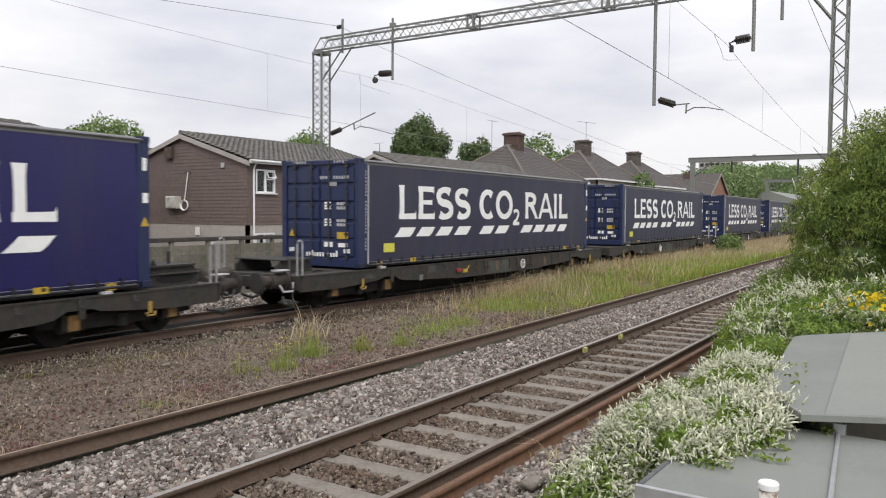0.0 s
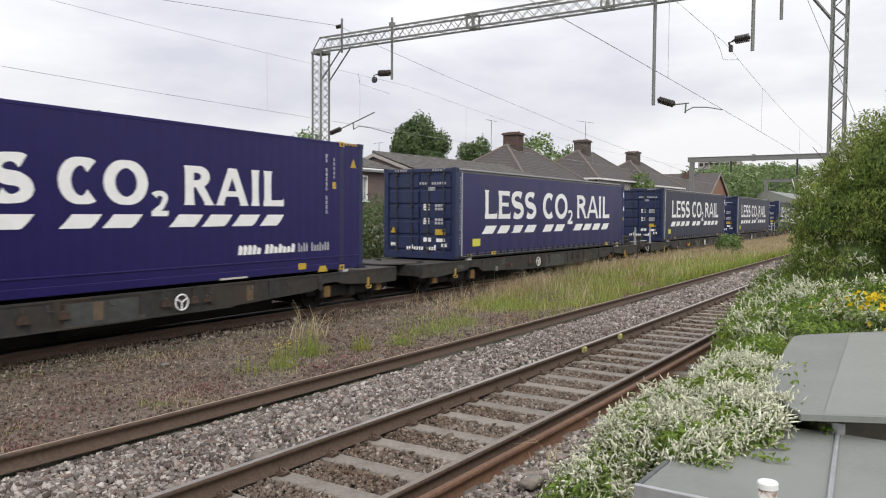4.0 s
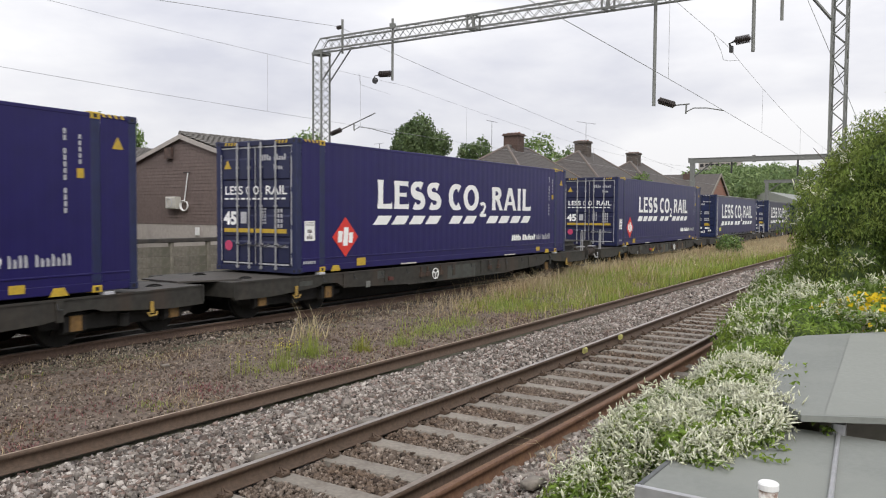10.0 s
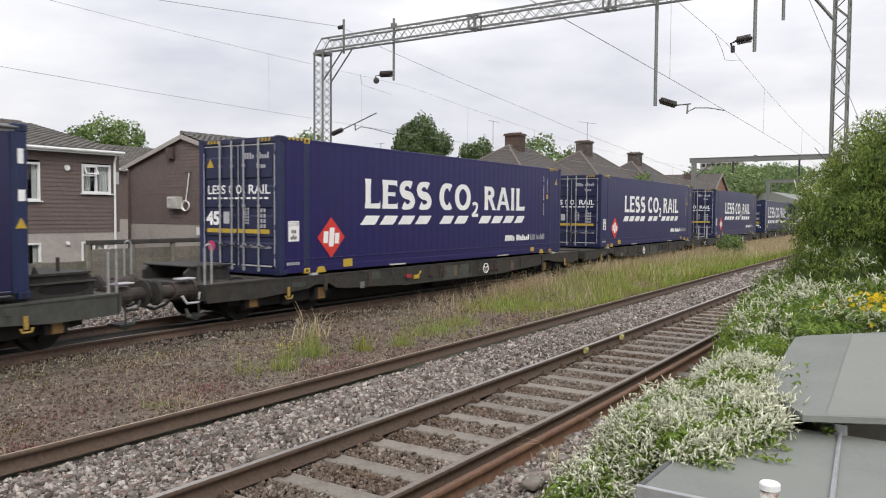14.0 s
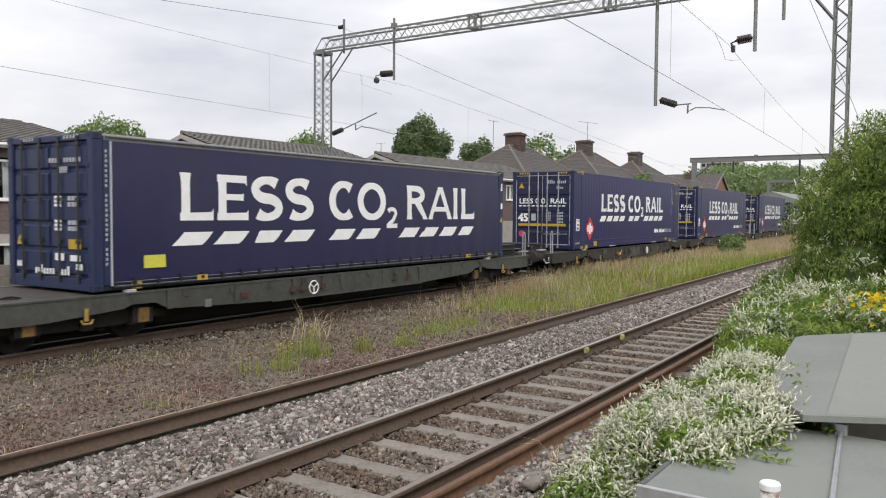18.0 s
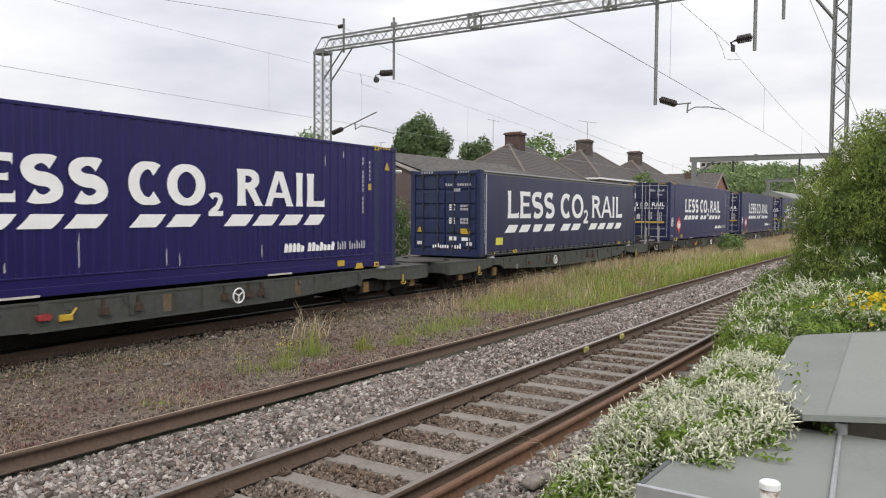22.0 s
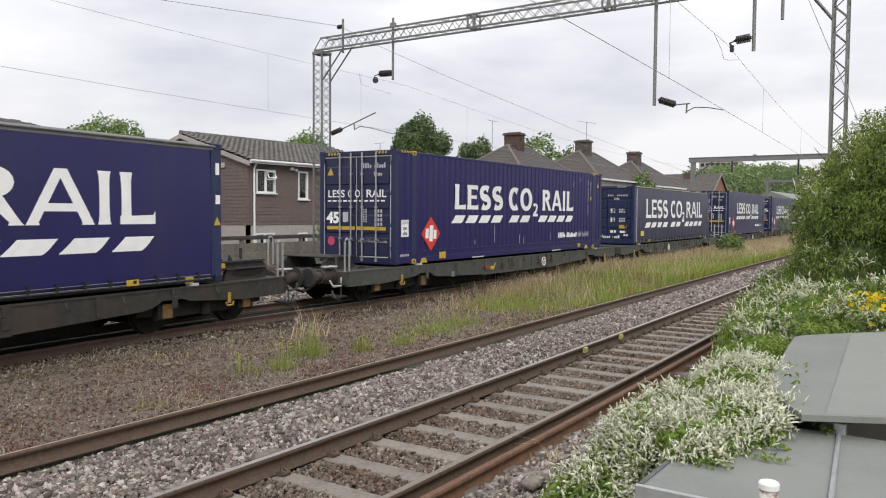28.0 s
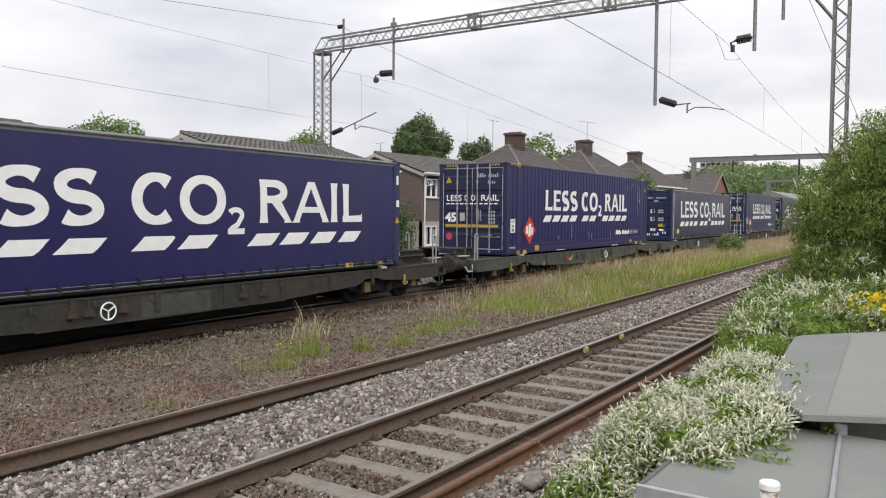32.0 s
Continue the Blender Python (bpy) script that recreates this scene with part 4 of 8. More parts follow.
def curtain_container(curtain, label, lift=0.0, along=0.0):
    """45 ft curtain-sided box with grey roof; x from the doors (0) to the front end, near side at -y."""
    H = 2.583
    ob = thing("curtain_container", label, "container", "containers on the train")
    near, far = -HALF_W, HALF_W
    for y in (near, far - 0.15):
        for x in (0, BOX_L - 0.20):
            part("corner_post", Shape().box(x, x + 0.20, y, y + 0.15, 0.118, H - 0.118, 0.02), M_CURT_DOOR, ob)
    frame_castings(H, ob, M_CURT_DOOR)
    part("base_frame", Shape().box(0.2, BOX_L - 0.2, near + 0.03, far - 0.03, 0.0, 0.14, 0.01), M_CURTAIN_HW, ob)
    # the curtain bellies out a little and is creased
    for sgn in (-1, 1):
        v, nx, nz = [], 120, 12
        for i in range(nx + 1):
            x = 0.30 + (BOX_L - 0.55) * i / nx
            for j in range(nz + 1):
                z = 0.10 + (H - 0.22) * j / nz
                v.append((x, sgn * curtain_out(x, z, sgn), z))
        f = [(i * (nz + 1) + j, (i + 1) * (nz + 1) + j, (i + 1) * (nz + 1) + j + 1, i * (nz + 1) + j + 1) for i in range(nx) for j in range(nz)]
        part("side_curtain", quick_mesh("side_curtain", v, f, curtain, True), None, ob)
    part("roof", Shape().prism([(near + 0.02, H - 0.13), (far - 0.02, H - 0.13), (far - 0.02, H - 0.05), (far - 0.2, H + 0.0), (near + 0.2, H + 0.0), (near + 0.02, H - 0.05)], "x", 0.22, BOX_L - 0.12), M_ROOFGREY, ob, "grey tarpaulin roof")
    part("roof_seam", Shape().tube([(0.25, near + 0.01, H - 0.06), (BOX_L - 0.15, near + 0.01, H - 0.06)], 0.022, 6), M_ROOFGREY, ob)
    part("curtain_edge_pole", Shape().tube([(0.33, near - 0.006, 0.08), (0.33, near - 0.006, H - 0.14)], 0.018, 6), M_GREYMARK, ob, "pale edge of the curtain")
    part("edge_strip", Shape().box(0.195, 0.315, near + 0.006, near + 0.05, 0.10, H - 0.12), M_CURT_DOOR, ob)
    part("edge_strip", Shape().box(BOX_L - 0.26, BOX_L - 0.195, near + 0.006, near + 0.05, 0.10, H - 0.12), M_CURT_DOOR, ob)
    hem = Shape().box(-0.02, 0.02, -0.022, 0, 0.02, 0.20).box(-0.035, 0.035, -0.03, 0, 0.09, 0.145).mesh("strap_buckle", M_CURTAIN_HW)
    for i in range(27):
        st = part("strap_buckle", hem, None, ob)
        st.location = (0.75 + i * 0.475, near, 0)
    for z in (0.075, 0.135):
        part("hem_cord", Shape().tube([(0.40, near - 0.012, z), (BOX_L - 0.32, near - 0.012, z)], 0.007, 5), M_ROOFGREY, ob, "thin grey hem cord")
    frame_castings(H, ob, M_YELLOW, "yellow lifting casting", (0.72, BOX_L - 0.90), (0.0,))
    for x in (2.05, BOX_L - 2.2):
        part("yellow_tag", Shape().box(x, x + 0.24, near - 0.026, near - 0.014, 0.06, 0.16), M_YELLOW, ob, "yellow plate on the hem")
    part("hem_rail", Shape().tube([(0.35, near - 0.004, 0.055), (BOX_L - 0.3, near - 0.004, 0.055)], 0.024, 6), M_CURTAIN_HW, ob)
    part("front_wall", Shape().box(BOX_L - 0.1, BOX_L - 0.02, near + 0.15, far - 0.15, 0.05, H - 0.1), M_CURT_DOOR, ob)
    part("door_sill", Shape().box(0.01, 0.14, near + 0.15, far - 0.15, 0.0, 0.20, 0.012), M_CURT_DOOR, ob)
    part("door_header", Shape().box(0.01, 0.14, near + 0.15, far - 0.15, H - 0.13, H - 0.015, 0.012), M_CURT_DOOR, ob)
    for y0, y1 in ((near + 0.16, -0.012), (0.012, far - 0.16)):
        leaf = part("door", Shape().box(0.06, 0.10, y0, y1, 0.20, H - 0.14), M_CURT_DOOR, ob)
        for i in range(5):
            z = 0.26 + i * 0.44
            part("door_rib", Shape().prism([(0.06, z - 0.02), (0.032, z + 0.02), (0.032, z + 0.34), (0.06, z + 0.37)], "y", y0 + 0.03, y1 - 0.03), M_CURT_DOOR, leaf)
        for yb in (y0 + (y1 - y0) * 0.22, y0 + (y1 - y0) * 0.72):
            bar = Shape().tube([(-0.006, yb, 0.12), (-0.006, yb, H - 0.05)], 0.019, 8)
            for z in (0.24, 0.8, 1.5, H - 0.18):
                bar.box(-0.026, 0.024, yb - 0.045, yb + 0.045, z - 0.03, z + 0.03)
            part("locking_bar", bar, M_DARKSTEEL, leaf, "dark steel locking bar")
        for z in (0.35, 1.1, 2.0):
            part("hinge", Shape().box(0.0, 0.06, y0 - 0.09 if y0 < -0.5 else y1, y0 if y0 < -0.5 else y1 + 0.09, z, z + 0.10), M_CURT_DOOR, leaf)
    for y0 in (-0.85, 0.45):
        st = Shape()
        for i in range(5):
            st.prism([(y0 + i * 0.09, H - 0.09), (y0 + 0.04 + i * 0.09, H - 0.09), (y0 + 0.02 + i * 0.09, H - 0.03), (y0 - 0.02 + i * 0.09, H - 0.03)], "x", 0.004, 0.009)
        part("hazard_stripes", st, M_AC, ob, "pale top stripes")
    # writing
    o = near - 0.004
    spell(ob, o, 1.15 + lift, 2.01 + lift, (("L", 1.58, 2.34), ("E", 2.43, 3.20), ("S", 3.28, 4.14), ("S", 4.22, 5.07), ("C", 5.58, 6.49), ("O", 6.57, 7.65),
                             ("2", 7.69, 8.13), ("R", 8.52, 9.48), ("A", 9.49, 10.66), ("I", 10.72, 10.97), ("L", 11.14, 11.86)), 0.94 + lift, 1.46 + lift, along, 0.235, True)
    for a, b in ((1.40, 2.33), (2.33, 3.23), (3.25, 4.15), (4.18, 5.12), (5.56, 6.50), (6.50, 7.45), (8.18, 9.11), (9.09, 10.02), (10.02, 10.94), (10.97, 11.84)):
        part("slanted_bar", slash(Shape(), a + along, b + along, 0.70 + lift, 0.94 + lift, -curtain_out((a + b) / 2 + along, 0.83) - 0.003, 0.27), M_WHITE, ob, "white slanted underline bar")
    part("yellow_plate", Shape().box(0.94, 1.38, o - 0.004, o, 0.34, 0.56), M_LIME, ob, "lime yellow plate on the curtain")
    up = Shape()
    for i in range(24):
        if i not in (4, 15):
            up.box(0.232, 0.266, near + 0.002, near + 0.005, 0.42 + i * 0.080, 0.468 + i * 0.080)
    part("serial_column", up, M_GREYMARK, ob, "column of small white bars")["kind"] = "stuff"
    part("white_sticker", Shape().box(BOX_L - 0.16, BOX_L - 0.07, near - 0.005, near, 2.0, 2.22), M_WHITE, ob)
    part("white_sticker", Shape().box(BOX_L - 0.16, BOX_L - 0.05, near - 0.005, near, 1.45, 1.62), M_WHITE, ob)
    part("hazard_triangle", triangle("side", BOX_L - 0.12, 1.05, 0.16, near), M_YELLOW, ob, "yellow hazard triangle")
    part("hazard_triangle", triangle("end", 0.90, 0.72, 0.18, 0.012), M_YELLOW, ob, "yellow hazard triangle")
    part("door_data", small_print(-0.02, -0.95, 2.11, 0.11, 0.012, 11, 13, "end", (4,)), M_GREYMARK, ob, "serial number shown as white bars")["kind"] = "stuff"
    part("door_data", bars(Shape(), -0.32, -0.56, 1.94, 2.04, 0.012, 4, 0.7, "end"), M_GREYMARK, ob)["kind"] = "stuff"
    for z in (1.58, 1.18):
        part("door_data", bars(Shape(), -0.16, -0.40, z - 0.2, z, 0.012, 2, 0.7, "end", 3), M_WHITE, ob)["kind"] = "stuff"
        part("door_data", bars(Shape(), -0.55, -0.86, z - 0.2, z, 0.012, 3, 0.8, "end", 2), M_GREYMARK, ob)["kind"] = "stuff"
    part("yellow_plate", Shape().box(0.008, 0.014, -0.9, -0.56, 0.68, 0.84), M_YELLOW, ob, "yellow plate on the door")
    part("white_plate", Shape().box(0.008, 0.014, -0.42, -0.16, 0.48, 0.60), M_WHITE, ob)
    part("white_plate", Shape().box(0.008, 0.014, -0.88, -0.6, 0.48, 0.58), M_WHITE, ob)
    part("door_data", small_print(0.42, -0.62, 0.24, 0.15, 0.0, 12, 8, "end", (7,)), M_WHITE, ob, "operator's name shown as white bars")["kind"] = "stuff"
    part("door_data", bars(Shape(), 0.98, 0.78, 0.34, 0.44, 0.0, 3, 0.7, "end"), M_WHITE, ob)["kind"] = "stuff"
    part("door_data", bars(Shape(), -0.78, -0.98, 0.34, 0.44, 0.0, 3, 0.7, "end"), M_WHITE, ob)["kind"] = "stuff"
    return ob


M_BRACKET = mat("rusty_bracket", (0.055, 0.034, 0.024), 0.8, 0, 0.3, 20, None, 1, 1, 0.1)
M_RUSTPLATE = mat("pale_rusty_plate", (0.13, 0.095, 0.06), 0.75, 0, 0.25, 16, (0.09, 0.055, 0.035), 8, 0.5, 0.1)
M_LEVERRED = mat("worn_red_lever", (0.30, 0.03, 0.035), 0.6, 0, 0.2, 20, (0.12, 0.03, 0.03), 9, 0.5, 0.05)
M_DARKRED = mat("dull_red_lever", (0.09, 0.025, 0.02), 0.6, 0, 0.2, 20, None, 1, 1, 0.05)
WHEEL_R, AXLE_Z = 0.42, 0.42 - DECK_Z
AXLES = (-0.90, 1.10, 12.34, 14.34)


def flat_wagon(rear, front, paint, label):
    """Half of a low container wagon; datum as its box. rear, front: joint (True) or buffers (False)."""
    ob = thing("container_wagon", label, "railway wagon", "wagons of the train")
    a = -1.69 if rear else -2.12
    b = 14.97 if front else 15.44
    w = 1.30
    for y in (-w, w - 0.10):
        half = [(14.2, -0.41), (13.15, -0.34), (12.78, -0.31), (12.62, -0.255), (12.15, -0.26), (11.95, -0.36), (11.7, -0.40), (10.0, -0.465), (9.4, -0.485)]
        prof = [(a, -0.06), (b, -0.06), (b, -0.40)] + half + [(13.44 - x, z) for x, z in reversed(half)] + [(a, -0.40)]
        sill = part("side_sill", Shape().prism(prof, "y", y, y + 0.10), paint, ob)
        part("sill_flange", Shape().box(a, b, y - 0.015 if y < 0 else y, y + 0.1 if y < 0 else y + 0.115, -0.075, -0.045), paint, sill)
        part("sill_flange", Shape().box(4.04, 9.4, y - 0.02 if y < 0 else y, y + 0.1 if y < 0 else y + 0.12, -0.505, -0.48), paint, sill)
        ribs = Shape()
        for x in np.arange(a + 3.2, b - 3.0, 1.55):
            ribs.box(x, x + 0.12, y - 0.02 if y < 0 else y + 0.1, y if y < 0 else y + 0.12, -0.40, -0.07)
        part("sill_ribbing", ribs, paint, sill)["kind"] = "stuff"
        hook = Shape()
        for x in np.arange(a + 2.5, b - 2.0, 1.05):
            hook.tube([(x, y - 0.03, -0.10), (x, y - 0.06, -0.20), (x + 0.07, y - 0.06, -0.20)], 0.014, 5)
        if y < 0:
            part("rope_hook_row", hook, M_DARKSTEEL, sill)["kind"] = "stuff"
    part("deck", Shape().box(a + 0.02, 1.6, -w + 0.1, w - 0.1, -0.14, -0.055), M_DECK, ob)
    part("deck", Shape().box(b - 1.9, b - 0.02, -w + 0.1, w - 0.1, -0.14, -0.055), M_DECK, ob)
    mid = Shape().box(a + 0.5, b - 0.5, -0.35, 0.35, -0.52, -0.16)
    for x in np.arange(2.0, 12.2, 1.2):
        mid.box(x, x + 0.16, -w + 0.1, w - 0.1, -0.30, -0.09)
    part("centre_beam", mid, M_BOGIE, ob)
    # added block closes the view below the deck, so it reads as shade
    part("underframe_blocker", Shape().box(1.95, 11.45, -0.40, 1.1, -0.83, -0.44, 0.04), M_BOGIE, ob, "added black block standing in for the shade under the wagon")
    # more added dark blocks between the wheels, filling in as shade
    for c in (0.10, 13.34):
        part("bogie_blocker", Shape().box(c - 0.75, c + 0.75, -0.3, 0.9, -0.80, -0.50, 0.04), M_BOGIE, ob)
    part("headstock", Shape().box(a - 0.03, a + 0.06, -w, w, -0.36, -0.05, 0.01), paint, ob)
    part("headstock", Shape().box(b - 0.06, b + 0.03, -w, w, -0.36, -0.05, 0.01), paint, ob)
    for x in (0.72, BOX_L - 0.90):
        for y in (-w - 0.01, w - 0.13):
            part("container_spigot", Shape().box(x, x + 0.18, y, y + 0.14, -0.06, 0.0, 0.01), M_GREYMARK if y < 0 else M_DARKSTEEL, ob, "pale container spigot")
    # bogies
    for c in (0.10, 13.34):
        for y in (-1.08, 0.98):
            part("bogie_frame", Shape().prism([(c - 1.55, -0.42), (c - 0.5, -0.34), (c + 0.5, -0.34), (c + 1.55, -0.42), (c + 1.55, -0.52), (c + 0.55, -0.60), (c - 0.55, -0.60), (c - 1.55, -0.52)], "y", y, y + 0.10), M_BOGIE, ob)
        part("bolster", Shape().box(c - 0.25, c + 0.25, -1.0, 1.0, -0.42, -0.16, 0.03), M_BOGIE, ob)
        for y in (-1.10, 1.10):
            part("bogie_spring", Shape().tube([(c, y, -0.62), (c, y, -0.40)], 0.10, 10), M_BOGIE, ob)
    for x in AXLES:
        for y in (-1.20, 1.02):
            box_ = Shape().box(x - 0.20, x + 0.20, y, y + 0.18, AXLE_Z - 0.17, AXLE_Z + 0.15, 0.04)
            ab = part("axlebox", box_, M_BOGIE, ob)
            part("axlebox_cover", Shape().box(x - 0.105, x + 0.105, y - 0.022 if y < 0 else y + 0.18, y if y < 0 else y + 0.20, AXLE_Z - 0.13, AXLE_Z + 0.12, 0.025), M_AXLEBOX, ab, "ochre axlebox cover")
        ws = Shape()
        for y in (-0.80, 0.67):
            ws.disc((0, y + 0.065, 0), (0, 1, 0), WHEEL_R, 0.13, 28)
        for y in (-0.72, 0.69):
            ws.disc((0, y + 0.015, 0), (0, 1, 0), WHEEL_R + 0.028, 0.03, 28)
        ws.tube([(0, -1.0, 0), (0, 1.0, 0)], 0.08, 10)
        for k in range(5):
            t = 6.28318 * k / 5
            for y in (-0.87, 0.815):
                ws.disc((0.24 * math.cos(t), y + 0.03, 0.24 * math.sin(t)), (0, 1, 0), 0.045, 0.02, 8)
        wheel = part("wheelset", ws, M_BOGIE, ob)
        wheel.location = (x, 0, AXLE_Z)
    # underside gear and the white handbrake wheel
    wx = 8.13 if front else 5.24
    rim = Shape().ring((wx, -w - 0.05, -0.29), (0, 1, 0), 0.138, 0.014, 24)
    for k in (30, 150, 270):
        rim.tube([(wx, -w - 0.05, -0.29), (wx + 0.13 * math.cos(radians(k)), -w - 0.05, -0.29 + 0.13 * math.sin(radians(k)))], 0.012, 6)
    part("handbrake_wheel", rim, M_WHITE, ob, "white handbrake wheel")
    part("air_tank", Shape().tube([(6.2, -0.62, -0.60), (8.0, -0.62, -0.60)], 0.14, 12), M_BOGIE, ob)
    for x in ((5.25, 5.9, wx - 0.33, wx + 0.30, wx + 0.62) if front else (wx - 0.33, wx - 0.62, wx + 0.30, 8.2, 8.75)):
        br = Shape().box(x - 0.02, x + 0.02, -w - 0.03, -w, -0.24, -0.085).prism([(x - 0.09, -0.34), (x + 0.09, -0.34), (x + 0.05, -0.22), (x - 0.05, -0.22)], "y", -w - 0.07, -w - 0.005)
        part("rigging_bracket", br, M_BRACKET, ob, "dull rusty bracket")
    if front:
        part("red_lever", Shape().prism([(4.14, -0.32), (4.34, -0.33), (4.36, -0.25), (4.28, -0.22), (4.12, -0.25)], "y", -w - 0.06, -w), M_LEVERRED, ob, "red brake lever")
        part("yellow_lever", Shape().box(4.50, 4.70, -w - 0.05, -w, -0.37, -0.27, 0.01).tube([(4.68, -w - 0.04, -0.29), (4.76, -w - 0.05, -0.18)], 0.018, 6), M_YELLOW, ob, "yellow brake lever")
        for x in (6.50, 9.85):
            part("rusty_plate", Shape().box(x - 0.09, x + 0.09, -w - 0.012, -w, -0.42, -0.13, 0.006), M_RUSTPLATE, ob, "pale rusty plate on the sill")
    else:
        part("red_lever", Shape().prism([(3.2, -0.34), (3.36, -0.34), (3.38, -0.26), (3.2, -0.24)], "y", -w - 0.05, -w), M_DARKRED, ob, "dull red brake lever")
    for x0, x1, z0, z1 in ((2.78, 3.12, -0.27, -0.085), (5.9, 7.4, -0.515, -0.12)):
        part("paint_patch", Shape().box(x0, x1, -w - 0.003, -w + 0.01, z0, z1), M_WAGON_GREEN, ob, "greenish repainted patch")
    part("data_panel", Shape().box(0.10, 0.50, -w - 0.005, -w, -0.26, -0.16), M_WAGON_GREEN, ob)
    part("data_panel", Shape().box(2.35, 2.5, -w - 0.006, -w, -0.45, -0.30), M_MAST, ob)
    for x in (-0.03, 13.75):
        part("lashing_ring", Shape().box(x - 0.035, x + 0.035, -w - 0.05, -w - 0.01, -0.44, -0.24, 0.01).tube([(x - 0.10, -w - 0.04, -0.42), (x - 0.07, -w - 0.05, -0.48), (x + 0.07, -w - 0.05, -0.48), (x + 0.10, -w - 0.04, -0.42)], 0.018, 6), M_HOOK, ob, "worn yellow tie-down hook")
    for end, sign, joint in ((a, -1, rear), (b, 1, front)):
        if joint:
            if sign < 0:
                part("joint_plate", Shape().prism([(end - 0.75, -0.55), (end - 0.75, 0.55), (end + 0.4, 1.05), (end + 0.4, -1.05)], "z", -0.05, -0.02), M_DECK, ob, "worn sliding deck plate")
                part("joint_arm", Shape().box(end - 1.0, end + 0.3, -0.3, 0.3, -0.40, -0.10), M_BOGIE, ob)
            continue
        for y in (-0.875, 0.875):
            casing = Shape().tube([(end, y, -0.15), (end + sign * 0.10, y, -0.15)], 0.20, 16).tube([(end + sign * 0.10, y, -0.15), (end + sign * 0.50, y, -0.15)], [0.18, 0.165], 16)
            buf = part("buffer", casing.tube([(end + sign * 0.48, y, -0.15), (end + sign * 0.83, y, -0.15)], 0.12, 14), M_BUFFER, ob, "rusty brown buffer casing")
            part("buffer_head", Shape().tube([(end + sign * 0.815, y, -0.15), (end + sign * 0.84, y, -0.15), (end + sign * 0.868, y, -0.15)], [0.235, 0.235, 0.20], 24), M_ENDGEAR, buf)
        part("draw_hook", Shape().box(end, end + sign * 0.45, -0.06, 0.06, -0.22, -0.08).ring((end + sign * 0.55, 0, -0.22), (0, 1, 0), 0.11, 0.03), M_DARKSTEEL, ob)
        hose = Shape()
        for y in (-0.4, 0.4):
            hose.tube([(end, y, -0.25), (end + sign * 0.25, y, -0.45), (end + sign * 0.5, y, -0.52), (end + sign * 0.75, y * 0.8, -0.42)], 0.03, 8)
        part("brake_hose", hose, M_RUBBER, ob)
        for y in (-1.22, 1.22):
            g = end - sign * 0.16
            rail_ = Shape().tube([(g, y, -0.10), (g, y, 0.62), (g + sign * 0.02, y, 0.68), (g + sign * 0.08, y, 0.71), (g + sign * 0.14, y, 0.68), (g + sign * 0.16, y, 0.62), (g + sign * 0.16, y, -0.10)], 0.022, 8)
            part("grab_rail", rail_, M_GALV, ob, "pale grab rail")
        step_ = Shape().box(end + sign * 0.02, end + sign * 0.30, -1.28, -0.95, -0.62, -0.585).tube([(end + sign * 0.16, -1.24, -0.6), (end + sign * 0.16, -1.24, -0.3)], 0.016, 6)
        part("shunter_step", step_, M_DARKSTEEL, ob)
        part("step_plate", Shape().box(min(end + sign * 0.12, end + sign * 0.46), max(end + sign * 0.12, end + sign * 0.46), -1.12, -0.90, 0.06, 0.09, 0.01), M_GREYMARK, ob, "white-edged step plate")
        part("pole_hook", Shape().tube([(end + sign * 0.06, -1.16, -0.62), (end + sign * 0.20, -1.20, -0.66), (end + sign * 0.36, -1.20, -0.60), (end + sign * 0.40, -1.18, -0.46)], [0.035, 0.045, 0.04, 0.025], 8), M_WAGON_LIGHT, ob, "worn grey towing hook")
        part("uncoupling_handle", Shape().tube([(end + sign * 0.10, -1.2, -0.18), (end + sign * 0.16, -1.24, -0.36), (end + sign * 0.42, -1.24, -0.36), (end + sign * 0.50, -1.2, -0.22)], 0.024, 8), M_GREYMARK if sign < 0 else M_ENDGEAR, ob, "worn uncoupling handle")
        if sign < 0:
            lo, hi = end + 0.20, end + 1.35
            for y in (-0.42, 0.86):
                part("end_bulkhead", Shape().prism([(lo, -0.05), (hi, -0.05), (hi - 0.1, 0.20), (lo + 0.15, 0.22), (lo, 0.12)], "y", y, y + 0.07), M_ENDGEAR, ob, "sooty raised steel end of the deck")
            part("end_shelf", Shape().box(lo + 0.1, hi - 0.05, -0.50, 1.0, 0.22, 0.25, 0.008), M_ENDGEAR, ob, "flat steel shelf over the deck end")
            part("deck_seam", Shape().box(lo + 0.1, 1.55, -0.86, -0.82, -0.055, -0.045).box(lo + 0.1, 1.55, -0.62, -0.60, -0.055, -0.045), M_ENDGEAR, ob, "dark seam in the deck")
            part("chock_pin", Shape().tube([(lo + 0.05, -0.75, -0.06), (lo + 0.05, -0.75, 0.30)], 0.03, 8), M_WAGON_LIGHT, ob)
            continue
        lo, hi = end - 0.25, end - 1.75
        for y in (-0.98, 0.90):
            side = Shape().prism([(lo, -0.05), (hi + 0.28, -0.05), (hi + 0.36, 0.14), (hi + 0.05, 0.20), (hi, 0.30), (lo - 0.1, 0.30), (lo, 0.20)], "y", y, y + 0.08)
            plate = part("end_bulkhead", side, M_ENDGEAR, ob, "sooty raised steel end of the deck")
            if y < 0:
                oval = [((lo + hi) / 2 + 0.20 + 0.36 * math.cos(k * 0.3927) + 0.10 * math.copysign(1, math.cos(k * 0.3927)), 0.075 + 0.085 * math.sin(k * 0.3927)) for k in range(16)]
                # no hole is cut: a flat near-black oval paints the shade inside it
                part("lightening_hole", Shape().prism(oval, "y", y - 0.004, y + 0.002), M_BOGIE, plate, "dark oval painted as an opening")
